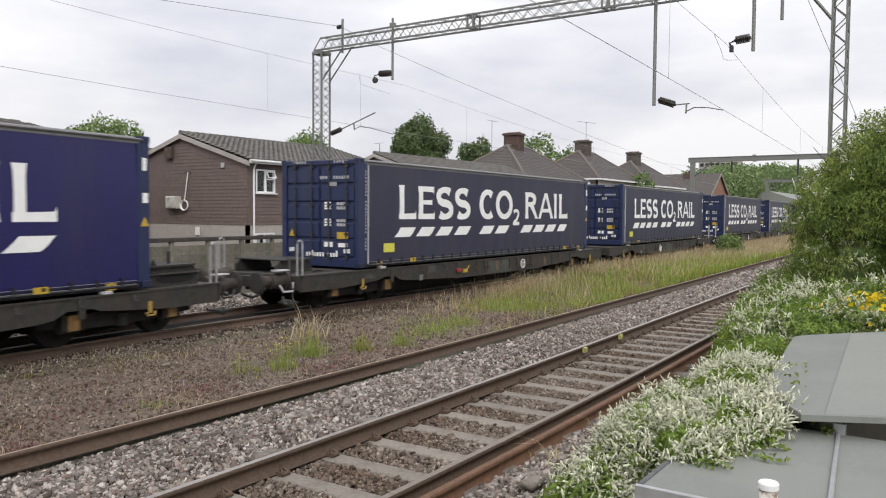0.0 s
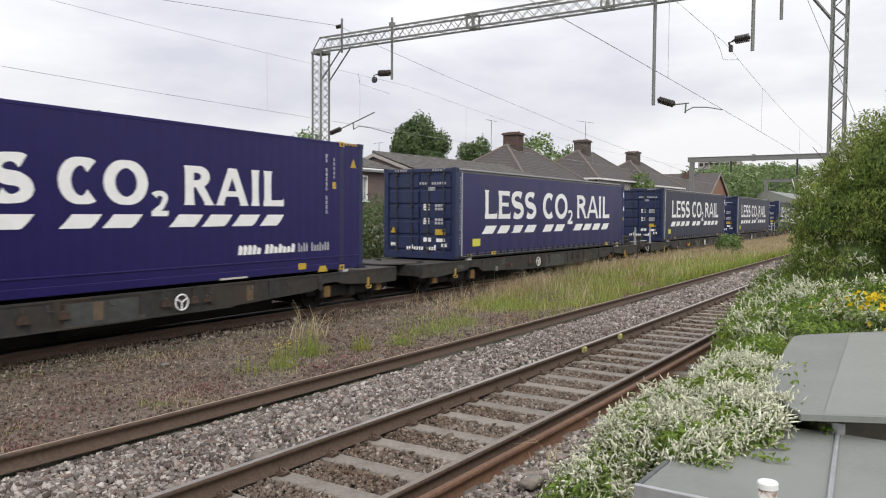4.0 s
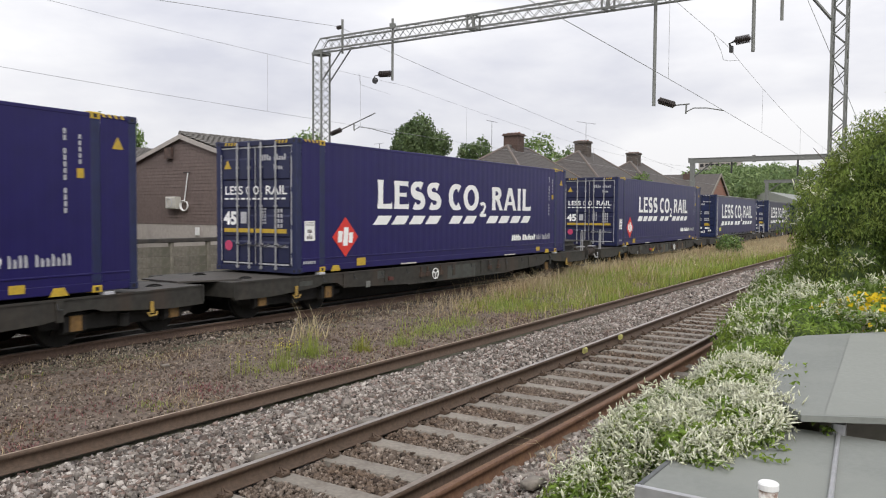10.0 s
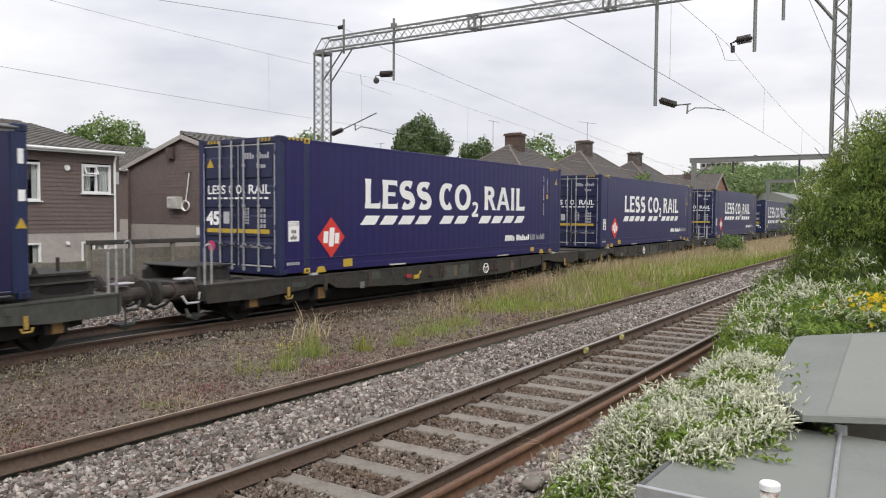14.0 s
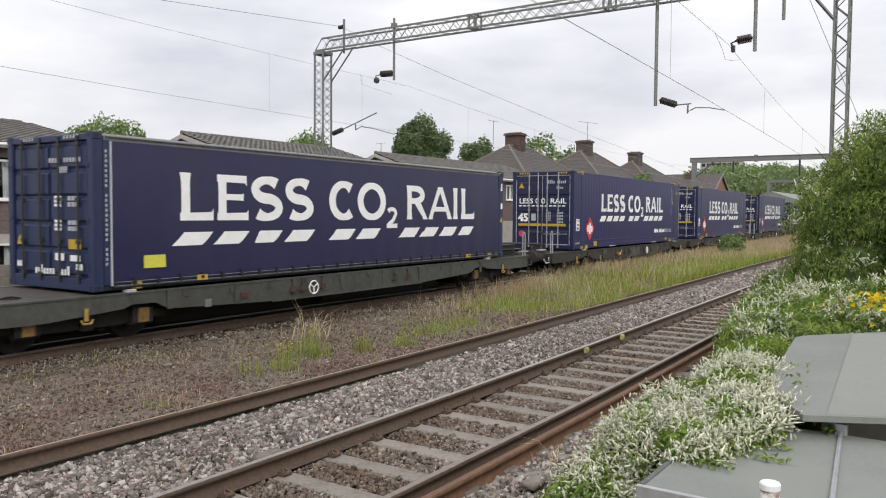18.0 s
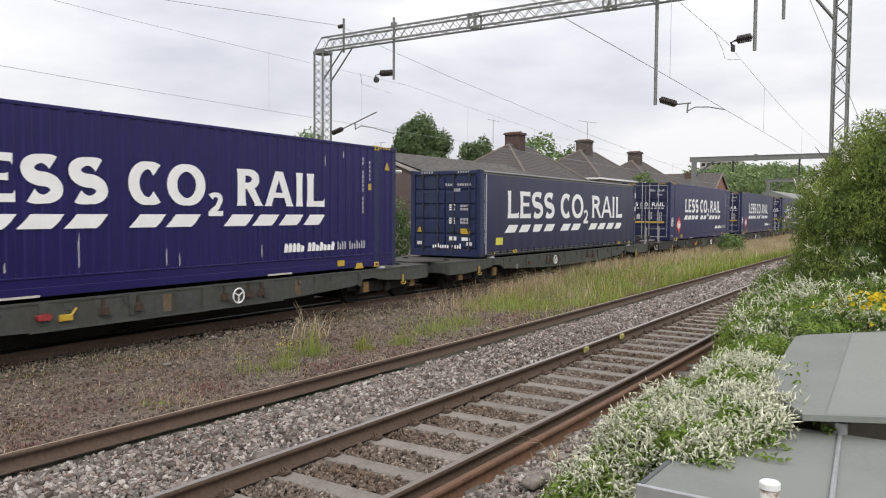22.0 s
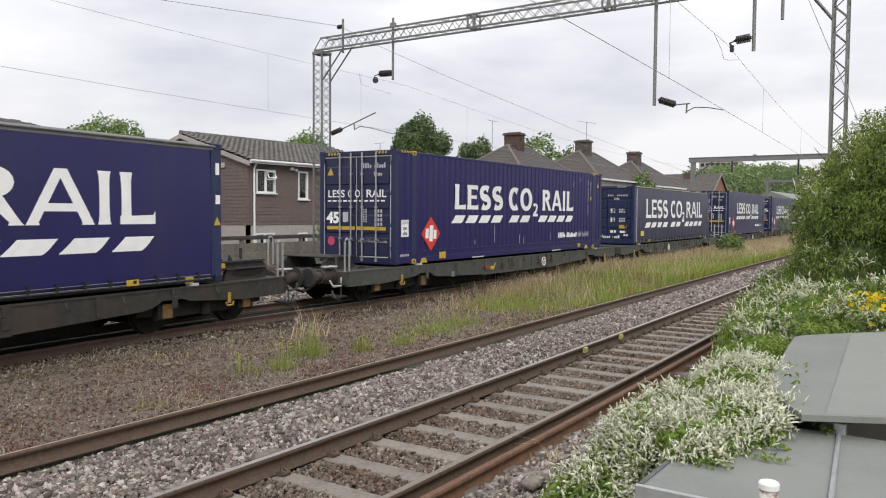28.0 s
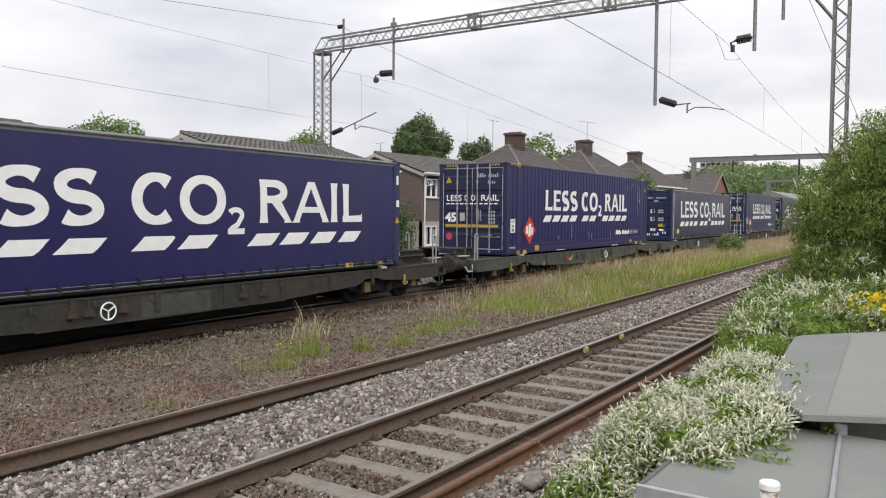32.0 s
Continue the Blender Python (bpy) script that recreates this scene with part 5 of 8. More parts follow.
                part("plate_flange", Shape().box(hi + 0.3, lo + 0.02, y - 0.05, y + 0.08, 0.165, 0.19), M_DECK, plate)
        part("end_shelf", Shape().box(hi - 0.12, lo - 0.1, -1.04, 1.02, 0.30, 0.335, 0.008), M_ENDGEAR, ob, "flat steel shelf over the deck end")
        part("yellow_block", Shape().box(hi - 0.02, hi + 0.20, -1.09, -1.04, 0.20, 0.30, 0.01), M_YELLOW, ob, "yellow stop block")
        for x in (hi + 0.15, hi + 0.42):
            part("lug", Shape().prism([(x, 0.335), (x + 0.10, 0.335), (x + 0.03, 0.45)], "y", -0.98, -0.94), M_ENDGEAR, ob)
        part("chock_pin", Shape().tube([(lo - 0.45, -0.7, 0.33), (lo - 0.45, -0.7, 0.56)], 0.03, 8), M_ENDGEAR, ob)
    return ob


# order of the boxes from the last that comes into view to the first: datum, steel or curtain, joint behind, joint before
# datum of the box, datum of its wagon
CONSIST = [(-74.42, -74.32, "last", True, False), (-55.21, -55.01, "ribbed", False, True), (-37.45, -37.60, "new", True, False), (-18.39, -18.19, "steel", False, True),
           (-0.77, -0.83, "steel", True, False), (18.38, 18.48, "steel", False, True), (36.10, 36.0, "first", True, False), (55.53, 55.6, "old", False, True),
           (73.2, 73.2, "old", True, False), (92.4, 92.4, "old", False, True), (110.1, 110.1, "old", True, False), (129.2, 129.2, "old", False, True)]
_proto = {}
for off, off_w, kind_, rear_, front_ in CONSIST:
    if kind_ not in _proto:
        if kind_ == "steel":
            _proto[kind_] = steel_container()
        elif kind_ == "ribbed":
            _proto[kind_] = steel_container(0.017, True)
            tagged(_proto[kind_], "dark blue container with deep upright ribs, scraped paint, white lettering")
        elif kind_ == "last":
            _proto[kind_] = curtain_container(M_CURTAIN, "dark blue curtain-sided container with large white letters, grey roof", -0.06, 0.28)
        elif kind_ == "first":
            _proto[kind_] = curtain_container(M_CURTAIN, "clean blue curtain-sided container with large white letters, grey roof", -0.01, 0.08)
        elif kind_ == "new":
            _proto[kind_] = curtain_container(M_CURTAIN_DULL, "dull blue curtain-sided container with large white letters and grey roof", 0.0, 0.12)
        else:
            _proto[kind_] = curtain_container(M_CURTAIN_OLD, "faded grey-blue curtain-sided container with white letters")
        box_ob = _proto[kind_]
    else:
        box_ob = copy_thing(_proto[kind_], Matrix())
    light_ = off_w in (-37.60, -55.01)
    key_ = ("wagon", rear_, front_, light_)
    if key_ not in _proto:
        _proto[key_] = flat_wagon(rear_, front_, M_WAGON_LIGHT if light_ else M_WAGON,
                                  "grey-green low container wagon with ochre axleboxes" if light_ else "dirty brown-grey low container wagon with ochre axleboxes")
        wag = _proto[key_]
    else:
        wag = copy_thing(_proto[key_], Matrix())
    MOVING.append((box_ob, off, 0.0, BOX_L, DECK_Z))
    MOVING.append((wag, off_w, 0.2, 13.2, DECK_Z))


# ================= track details =================
SLEEPER_X0, SLEEPER_STEP = 6.28 - 0.665 * 9, 0.665


def sleepers():
    track = thing("near_track", "concrete sleepers of the near track, dusty and worn", "railway track", kind="structure")
    sh = Shape()
    sh.prism([(-0.145, -0.06), (0.145, -0.06), (0.115, 0.075), (0.10, 0.085), (-0.10, 0.085), (-0.115, 0.075)], "y", -1.25, 1.25)
    me = sh.mesh("sleeper", M_CONCRETE)
    clip = Shape().box(-0.05, 0.05, -0.15, -0.06, 0.085, 0.125, 0.012).tube([(-0.04, -0.14, 0.12), (0.0, -0.07, 0.15), (0.04, -0.14, 0.12)], 0.014, 5)
    clip.box(-0.05, 0.05, 0.06, 0.15, 0.085, 0.125, 0.012)
    cme = clip.mesh("rail_clip", M_RUST)
    for i in range(84):
        x = SLEEPER_X0 + i * SLEEPER_STEP
        a = math.atan(0.033 * (1 + (x - 8) / math.sqrt((x - 8) ** 2 + 16)) / 2)
        s = new("sleeper", me)
        s.parent = track
        s.location = (x, 4.385 + bend(x), -0.255 + 0.006 * noise.noise((x * 3, 1, 1)))
        s.rotation_euler = (0, 0, a + radians(0.8) * noise.noise((x * 5, 2, 1)))
        if x < 26:
            for y in (-0.735, 0.735):
                c = new("rail_clip", cme)
                c.parent = s
                c.location = (0, y, 0)
    return track


sleepers()

# a rough block for the near stones, a plain wedge for the far ones
ICO_V = np.array([(x, y, z) for x in (-0.8, 0.8) for y in (-0.72, 0.72) for z in (-0.66, 0.66)])
ICO_F = np.array([(0, 1, 3), (0, 3, 2), (4, 6, 7), (4, 7, 5), (0, 4, 5), (0, 5, 1), (2, 3, 7), (2, 7, 6), (0, 2, 6), (0, 6, 4), (1, 5, 7), (1, 7, 3)])
OCT_V = np.array([(1, 0, 0.1), (-1, 0.1, 0), (0.1, 1, 0), (0, -1, 0.1), (0, 0.1, 1), (0.1, 0, -1.0)])
OCT_F = np.array([(0, 2, 4), (2, 1, 4), (1, 3, 4), (3, 0, 4), (2, 0, 5), (1, 2, 5), (3, 1, 5), (0, 3, 5)])


def stones(name, regions, material, label, seed, avoid=False, plain=99):
    """Broken stones as one heap: regions of x, y, number per square metre, size and level."""
    rng = np.random.default_rng(seed)
    vs, fs, count = [], [], 0
    for x0, x1, y0, y1, dens, r, z, crown in regions:
        n = int((x1 - x0) * (y1 - y0) * dens)
        x, k = rng.uniform(x0, x1, n), rng.uniform(0, 1, n)
        if avoid:
            ph = np.abs(((x - SLEEPER_X0) / SLEEPER_STEP + 0.5) % 1 - 0.5) * SLEEPER_STEP
            ok = ph > 0.15 + rng.uniform(-0.075, 0.02, n)
            x, k, n = x[ok], k[ok], int(ok.sum())
        y = y0 + (y1 - y0) * k + 0.033 * (np.sqrt((x - 8) ** 2 + 16) + (x - 8)) / 2
        zz = z + crown * np.sin(np.pi * k) + rng.uniform(-0.017, 0.017, n)
        size = r * rng.lognormal(0, 0.28, n)
        bv, bf = (ICO_V, ICO_F) if x0 < plain else (OCT_V, OCT_F)
        sh = bv[None] * (1 + rng.uniform(-0.34, 0.34, (n, len(bv), 1))) + rng.uniform(-0.16, 0.16, (n, len(bv), 3))
        sh = sh * size[:, None, None] * rng.uniform(0.65, 1.3, (n, 1, 3))
        ang = rng.uniform(0, 6.283, n)
        c, s = np.cos(ang)[:, None], np.sin(ang)[:, None]
        tilt = rng.uniform(-1.3, 1.3, n)[:, None]
        xs = sh[..., 0] * c - sh[..., 1] * s
        ys = sh[..., 0] * s + sh[..., 1] * c
        zs = sh[..., 2]
        ys, zs = ys * np.cos(tilt) - zs * np.sin(tilt), ys * np.sin(tilt) + zs * np.cos(tilt)
        vs.append(np.stack([xs + x[:, None], ys + y[:, None], zs + zz[:, None]], -1).reshape(-1, 3))
        fs.append((bf[None] + count + len(bv) * np.arange(n)[:, None, None]).reshape(-1, 3))
        count += n * len(bv)
    v, f = np.concatenate(vs), np.concatenate(fs)
    return solid(name, quick_mesh(name, v, f, material), None, label, "ballast", kind="stuff")


stones("ballast_stones", [(2.6, 10, 5.20, 6.90, 1350, 0.0195, -0.185, 0.06), (10, 18, 5.20, 6.92, 800, 0.0230, -0.185, 0.06), (18, 28, 5.22, 6.92, 380, 0.033, -0.18, 0.06), (28, 46, 5.22, 6.92, 160, 0.05, -0.18, 0.05)],
       M_STONE, "grey and pinkish broken ballast stones in a heaped shoulder", 11, False, 9)
stones("crib_stones", [(3, 11, 3.72, 5.06, 1700, 0.0165, -0.195, 0.0), (11, 20, 3.72, 5.06, 700, 0.0235, -0.195, 0.0), (20, 34, 3.72, 5.06, 200, 0.04, -0.20, 0)],
       M_STONE_DK, "brownish ballast stones between the sleepers", 12, True, 11)
stones("cess_stones", [(2.6, 9, 2.3, 3.40, 1350, 0.0195, -0.185, 0.0)], M_STONE, "pale ballast stones beside the near rail", 13)
stones("weedy_stones", [(2.6, 9, 7.10, 12.0, 430, 0.0165, -0.152, 0.0), (9, 16, 7.10, 12.0, 230, 0.0205, -0.152, 0), (16, 30, 7.1, 12.3, 110, 0.026, -0.152, 0)],
       M_STONE_DK, "small dirty stones in the weedy strip", 14, False, 0)
stones("far_stones", [(3, 12, 14.75, 16.9, 230, 0.030, -0.215, 0.03), (12, 24, 14.85, 16.9, 150, 0.034, -0.215, 0.03)], M_STONE, "grey ballast stones beyond the freight track", 15, False, 0)
rng_big = np.random.default_rng(5)
for bx, by, br in ((6.6, 5.36, 0.11), (8.0, 5.33, 0.10), (5.1, 5.38, 0.13), (7.3, 9.85, 0.05), (10.5, 6.55, 0.05), (5.9, 3.0, 0.10)):
    sh_ = ICO_V * (1 + rng_big.uniform(-0.2, 0.2, (8, 1))) * np.array([br * 1.5, br * 0.9, br * 0.45]) + np.array([bx, by + bend(bx), -0.10])
    solid("loose_stone", quick_mesh("loose_stone", sh_, ICO_F, M_CONCRETE), None, "pale flat stone lying on the ballast", "stone", "loose stones")


# ================= plants =================
def blades(name, pos, height, width, lean, material, label, seed, category="grass", kind="stuff", bendk=0.5):
    """Grass blades, each a curved tapering strip, joined; pos n x 3, height and width one for each."""
    rng = np.random.default_rng(seed)
    n = len(pos)
    a = rng.uniform(0, 6.283, n)
    d = np.stack([np.cos(a), np.sin(a), np.zeros(n)], 1)
    side = np.stack([-np.sin(a + rng.uniform(-1, 1, n)), np.cos(a), np.zeros(n)], 1)
    l = (lean * rng.uniform(0.2, 1.2, n))[:, None]
    h, w = height[:, None], width[:, None]
    up = np.array([[0, 0, 1.0]])
    p0 = pos
    p1 = pos + up * h * 0.55 + d * h * l * 0.35
    p2 = pos + up * h * (1 - 0.25 * l) + d * h * l * (0.6 + bendk)
    v = np.stack([p0 - side * w * 0.5, p0 + side * w * 0.5, p1 - side * w * 0.42, p1 + side * w * 0.42, p2], 1).reshape(-1, 3)
    f = (np.array([(0, 1, 3), (0, 3, 2), (2, 3, 4)])[None] + 5 * np.arange(n)[:, None, None]).reshape(-1, 3)
    return solid(name, quick_mesh(name, v, f, material), None, label, category, kind=kind)


def green_edge(x):
    """How far from the rail the green grass reaches at x."""
    return 8.9 + 0.95 * (x - 12) ** 0.5 / 1.9 if x > 12 else 8.3


def clumpy(x, y):
    n = noise.noise((x * 0.5, y * 0.8, 7.0)) + 0.6 * noise.noise((x * 1.7, y * 2.2, 2.0))
    start = min(1, max(0, (x - 11.2) / 6.0))
    over = max(0.0, y - green_edge(x))
    return max(0.0, min(1, (0.12 + 1.25 * n + 0.45 * start) * start * max(0.0, 1 - over / 0.7)))


def heads(x, y):
    over = y - green_edge(x)
    n = noise.noise((x * 0.8, y * 0.8, 4.0))
    return max(0.0, min(1, (0.62 + n) * max(0.20, 1 - abs(over - 0.1) / 1.2) * min(1, max(0, (x - 13) / 8))))


def patch(rng, x0, x1, y0, y1, dens, keep):
    """Random places on the weedy strip, thinned by keep(x, y)."""
    n = int((x1 - x0) * (y1 - y0) * dens)
    x, y = rng.uniform(x0, x1, n), rng.uniform(y0, y1, n)
    p = np.array([keep(a, b) for a, b in zip(x, y)])
    ok = rng.uniform(0, 1, n) < p
    x, y = x[ok], y[ok]
    y = y + 0.033 * (np.sqrt((x - 8) ** 2 + 16) + (x - 8)) / 2
    return np.stack([x, y, np.full_like(x, -0.16)], 1)


rg = np.random.default_rng(21)
p1 = patch(rg, 11, 26, 7.35, 11.4, 460, clumpy)
blades("green_grass", p1, rg.uniform(0.10, 0.36, len(p1)) * np.clip(0.42 + (p1[:, 0] - 11) / 18, 0.42, 1.15), rg.uniform(0.006, 0.014, len(p1)), 0.55, M_GRASS, "fresh green grass growing along the track", 22)
p2 = patch(rg, 26, 75, 7.5, 11.6, 230, lambda x, y: 0.95 - 0.45 * max(0, (y - 9.6) / 2) - 0.3 * max(0, min(1, (x - 42) / 15)))
blades("far_green_grass", p2, rg.uniform(0.22, 0.50, len(p2)), rg.uniform(0.018, 0.036, len(p2)), 0.5, M_GRASS, "long green grass along the track", 23)
p3 = patch(rg, 12, 28, 7.5, 12.0, 350, heads)
blades("seeding_grass", p3, rg.uniform(0.20, 0.66, len(p3)) * np.clip(0.5 + (p3[:, 0] - 12) / 16, 0.5, 1.1), rg.uniform(0.005, 0.011, len(p3)), 0.85, M_STRAW, "tall pale seeding grass stalks", 24)
p4 = patch(rg, 26, 80, 7.6, 12.2, 160, lambda x, y: min(1.0, 0.12 + max(0, (x - 38) / 22) + 0.5 * max(0, (y - 9.2) / 2)))
blades("far_seeding_grass", p4, rg.uniform(0.40, 0.78, len(p4)), rg.uniform(0.012, 0.026, len(p4)), 0.45, M_STRAW, "straw-coloured grass along the track", 25)
p5 = patch(rg, 2.6, 20, 7.25, 12.2, 330, lambda x, y: max(0, noise.noise((x * 0.9, y * 1.0, 1.0)) + 0.2))
blades("dry_weeds", p5, rg.uniform(0.03, 0.11, len(p5)), rg.uniform(0.003, 0.007, len(p5)), 1.1, M_STRAW, "short dry weeds in the gravel", 26)
p6 = patch(rg, 2.6, 16, 7.2, 11.0, 300, lambda x, y: max(0, noise.noise((x * 0.7, y * 0.9, 9.0)) + 0.35 - 0.16 * (y - 7.2)))
blades("low_red_weeds", p6, rg.uniform(0.02, 0.07, len(p6)), rg.uniform(0.006, 0.012, len(p6)), 1.2, M_WEEDRED, "low reddish weeds spread over the gravel", 27)

p7 = patch(rg, 3, 13, 7.3, 11.0, 150, lambda x, y: max(0, noise.noise((x * 1.1, y * 1.3, 15.0)) - 0.12))
blades("low_green_weeds", p7, rg.uniform(0.03, 0.10, len(p7)), rg.uniform(0.005, 0.010, len(p7)), 1.0, M_GRASS, "low green weeds dotted over the gravel", 28)


def tuft(x, y, n, h, spread, material, label, seed, name="grass_tuft", lean=0.6, w=0.010):
    r = np.random.default_rng(seed)
    p = np.stack([r.normal(x, spread, n), r.normal(y, spread, n), np.full(n, -0.16)], 1)
    far = np.hypot(p[:, 0] - x, p[:, 1] - y) / spread
    return blades(name, p, r.uniform(0.35, 1.15, n) * h * np.clip(1.25 - 0.35 * far, 0.4, 1.3), np.full(n, w), lean, material, label, seed, "weed", "")


YW = []
for i, (x, y, n, h, s) in enumerate(((9.28, 8.87, 300, 0.55, 0.09), (8.27, 8.46, 220, 0.34, 0.08), (7.79, 8.63, 70, 0.22, 0.1), (10.19, 8.51, 200, 0.36, 0.06), (10.98, 8.3, 220, 0.34, 0.07), (12.14, 8.66, 260, 0.22, 0.16), (12.71, 8.73, 260, 0.24, 0.16), (13.87, 8.88, 260, 0.3, 0.16), (9.79, 9.05, 60, 0.18, 0.1), (5.73, 8.1, 110, 0.1, 0.08))):
    tuft(x, y, int(n * 0.75), h, s * 1.7, M_GRASS, "green grass tuft in the gravel", 40 + i, "grass_tuft", 0.7, 0.007)["kind"] = "stuff"
tuft(10.58, 10.2, 46, 0.72, 0.20, M_STRAW, "tall drooping dry grass stalks", 60, "tall_grass_tuft", 0.9, 0.016)
for i, (x, y, n) in enumerate(((8.78, 8.89, 70), (7.58, 8.52, 30))):
    r = np.random.default_rng(90 + i)
    weed = thing("yellow_weed", "weed with small yellow flowers in the gravel", "weed")
    q = np.stack([r.normal(x, 0.13, n), r.normal(y, 0.13, n), r.uniform(0.0, 0.20, n)], 1)
    YW.append((weed, q, i))
for i, (x, y, n, s) in enumerate(((3.9, 7.55, 240, 0.22), (6.7, 8.3, 260, 0.30), (8.6, 8.05, 200, 0.25), (9.3, 8.1, 180, 0.28))):
    tuft(x, y, n, 0.07, s, M_WEEDRED, "low reddish weed in the gravel", 70 + i, "red_weed", 1.2, 0.012)["kind"] = "stuff"
tuft(7.9, 2.95, 26, 0.34, 0.22, M_STRAW, "dry grass by the rusty rail", 80, "dry_grass_tuft", 1.2, 0.008)
tuft(6.6, 3.2, 14, 0.34, 0.12, M_STRAW, "dry grass by the rusty rail", 81, "dry_grass_tuft", 1.2, 0.008)


def scatter_leaves(name, points, normals, size, material, parent, seed, long=1.5, droop=0.3, label="", fold=0.25):
    """Leaves as small folded quads (two triangles each) at points, roughly facing the normals."""
    rng = np.random.default_rng(seed)
    n = len(points)
    nrm = normals + rng.normal(0, 0.55, (n, 3))
    nrm /= np.linalg.norm(nrm, axis=1, keepdims=True) + 1e-9
    t = rng.normal(0, 1, (n, 3))
    t[:, 2] -= droop
    t -= nrm * (t * nrm).sum(1, keepdims=True)
    t /= np.linalg.norm(t, axis=1, keepdims=True) + 1e-9
    b = np.cross(nrm, t)
    s = (size * rng.uniform(0.6, 1.35, n))[:, None]
    tip, base = points + t * s * long * 0.5, points - t * s * long * 0.5
    l, r = points + b * s * 0.42 + nrm * s * fold, points - b * s * 0.42 + nrm * s * fold
    v = np.stack([base, l, tip, r], 1).reshape(-1, 3)
    f = (np.array([(0, 1, 2), (0, 2, 3)])[None] + 4 * np.arange(n)[:, None, None]).reshape(-1, 3)
    return part(name, quick_mesh(name, v, f, material), None, parent, label)


def lump(c, r, seed, rough=0.25, nu=22, nv=14):
    """A knobbly closed form round c, as verts, faces."""
    v, f = [], []
    for j in range(nv + 1):
        th = math.pi * j / nv
        for i in range(nu):
            ph = 6.28318 * i / nu
            d = Vector((math.sin(th) * math.cos(ph), math.sin(th) * math.sin(ph), math.cos(th)))
            k = 1 + rough * noise.noise(d * 1.6 + Vector((seed, 0, 0))) + rough * 0.6 * noise.noise(d * 3.7 + Vector((0, seed, 0)))
            v.append((c[0] + r[0] * d.x * k, c[1] + r[1] * d.y * k, c[2] + r[2] * d.z * k))
    f = [(j * nu + i, j * nu + (i + 1) % nu, (j + 1) * nu + (i + 1) % nu, (j + 1) * nu + i) for j in range(nv) for i in range(nu)]
    return v, f


def crown_points(blobs, n, seed, inner=0.75, top_only=False):
    """Points and outward normals in the outer shell of a set of knobbly blobs (centre, radii)."""
    rng = np.random.default_rng(seed)
    area = np.array([b[1][0] * b[1][1] + b[1][0] * b[1][2] + b[1][1] * b[1][2] for b in blobs])
    pts, nrm = [], []
    for (c, r, *_), m in zip(blobs, (n * area / area.sum()).astype(int)):
        d = rng.normal(0, 1, (m, 3))
        d /= np.linalg.norm(d, axis=1, keepdims=True)
        if top_only:
            d[:, 2] = np.where(d[:, 2] < -0.2, -d[:, 2], d[:, 2])
        k = rng.uniform(inner, 1.12, m)
        wob = np.array([1 + 0.25 * noise.noise(Vector(q) * 1.6 + Vector((c[0], 0, 0))) + 0.2 * noise.noise(Vector(q) * 4 + Vector((0, c[1], 0))) for q in d])
        pts.append(np.array(c) + d * np.array(r) * (k * wob)[:, None])
        e = d / np.array(r)
        nrm.append(e / np.linalg.norm(e, axis=1, keepdims=True))
    pts, nrm = np.concatenate(pts), np.concatenate(nrm)
    # thin out what lies deep inside a neighbour
    keep = np.ones(len(pts), bool)
    for c, r, *_ in blobs:
        keep &= (((pts - np.array(c)) / np.array(r)) ** 2).sum(1) > 0.42
    return pts[keep], nrm[keep]


for weed, q, i in YW:
    scatter_leaves("flowers", q, np.tile([[0, -0.4, 0.8]], (len(q), 1)), np.full(len(q), 0.022), M_YELLOWWEED, weed, 95 + i, 1.0, 0, "small yellow flowers")
    stalks = Shape()
    for p in q[::2]:
        stalks.tube([(p[0], p[1], -0.16), tuple(p)], 0.003, 4)
    part("stem_tuft", stalks, M_GRASS, weed)["kind"] = "stuff"


def tree(name, x, y, base, height, radius, label, n=5200, leaf=0.34, material=None, seed=1, squash=1.0, nb=9):
    """Tapered trunk, limbs, and a crown of many leaf clumps with gaps."""
    rng = np.random.default_rng(seed)
    ob = thing(name, label, "tree")
    ob.location = (x, y, base)
    sh = Shape()
    h0 = height * 0.42
    sh.tube([(0, 0, 0), (0.08, 0.02, h0 * 0.5), (0.02, 0.1, h0), (0.1, 0.05, height * 0.75)], [radius * 0.09, radius * 0.075, radius * 0.06, radius * 0.02], 8)
    blobs = []
    for i in range(nb):
        a = 6.28318 * i / nb + rng.uniform(-0.3, 0.3)
        q = rng.uniform(0.30, 0.68) * radius
        z = height * rng.uniform(0.45, 0.86)
        r = radius * rng.uniform(0.30, 0.46)
        c = (q * math.cos(a), q * math.sin(a), z)
        blobs.append((c, (r, r, r * 0.8 * squash)))
        sh.tube([(0.03, 0.05, h0 * 0.8), (c[0] * 0.5, c[1] * 0.5, (h0 + z) * 0.5), c], [radius * 0.04, radius * 0.025, radius * 0.01], 6)
    blobs.append(((0, 0, height * 0.80), (radius * 0.5, radius * 0.5, height * 0.18)))
    blobs.append(((0, 0, height * 0.58), (radius * 0.72, radius * 0.72, height * 0.20)))
    part("trunk", sh, M_BARK, ob, smooth=True)
    p, nr = crown_points(blobs, n, seed, 0.55)
    scatter_leaves("crown", p, nr, np.full(len(p), leaf), material or M_TREELEAF, ob, seed, 1.3, 0.2)
    return ob


# ================= overhead line =================
def bar(sh, a, b, w):
    """A straight flat or angle bar between two points."""
    return sh.tube([a, b], w * 0.7, 4)


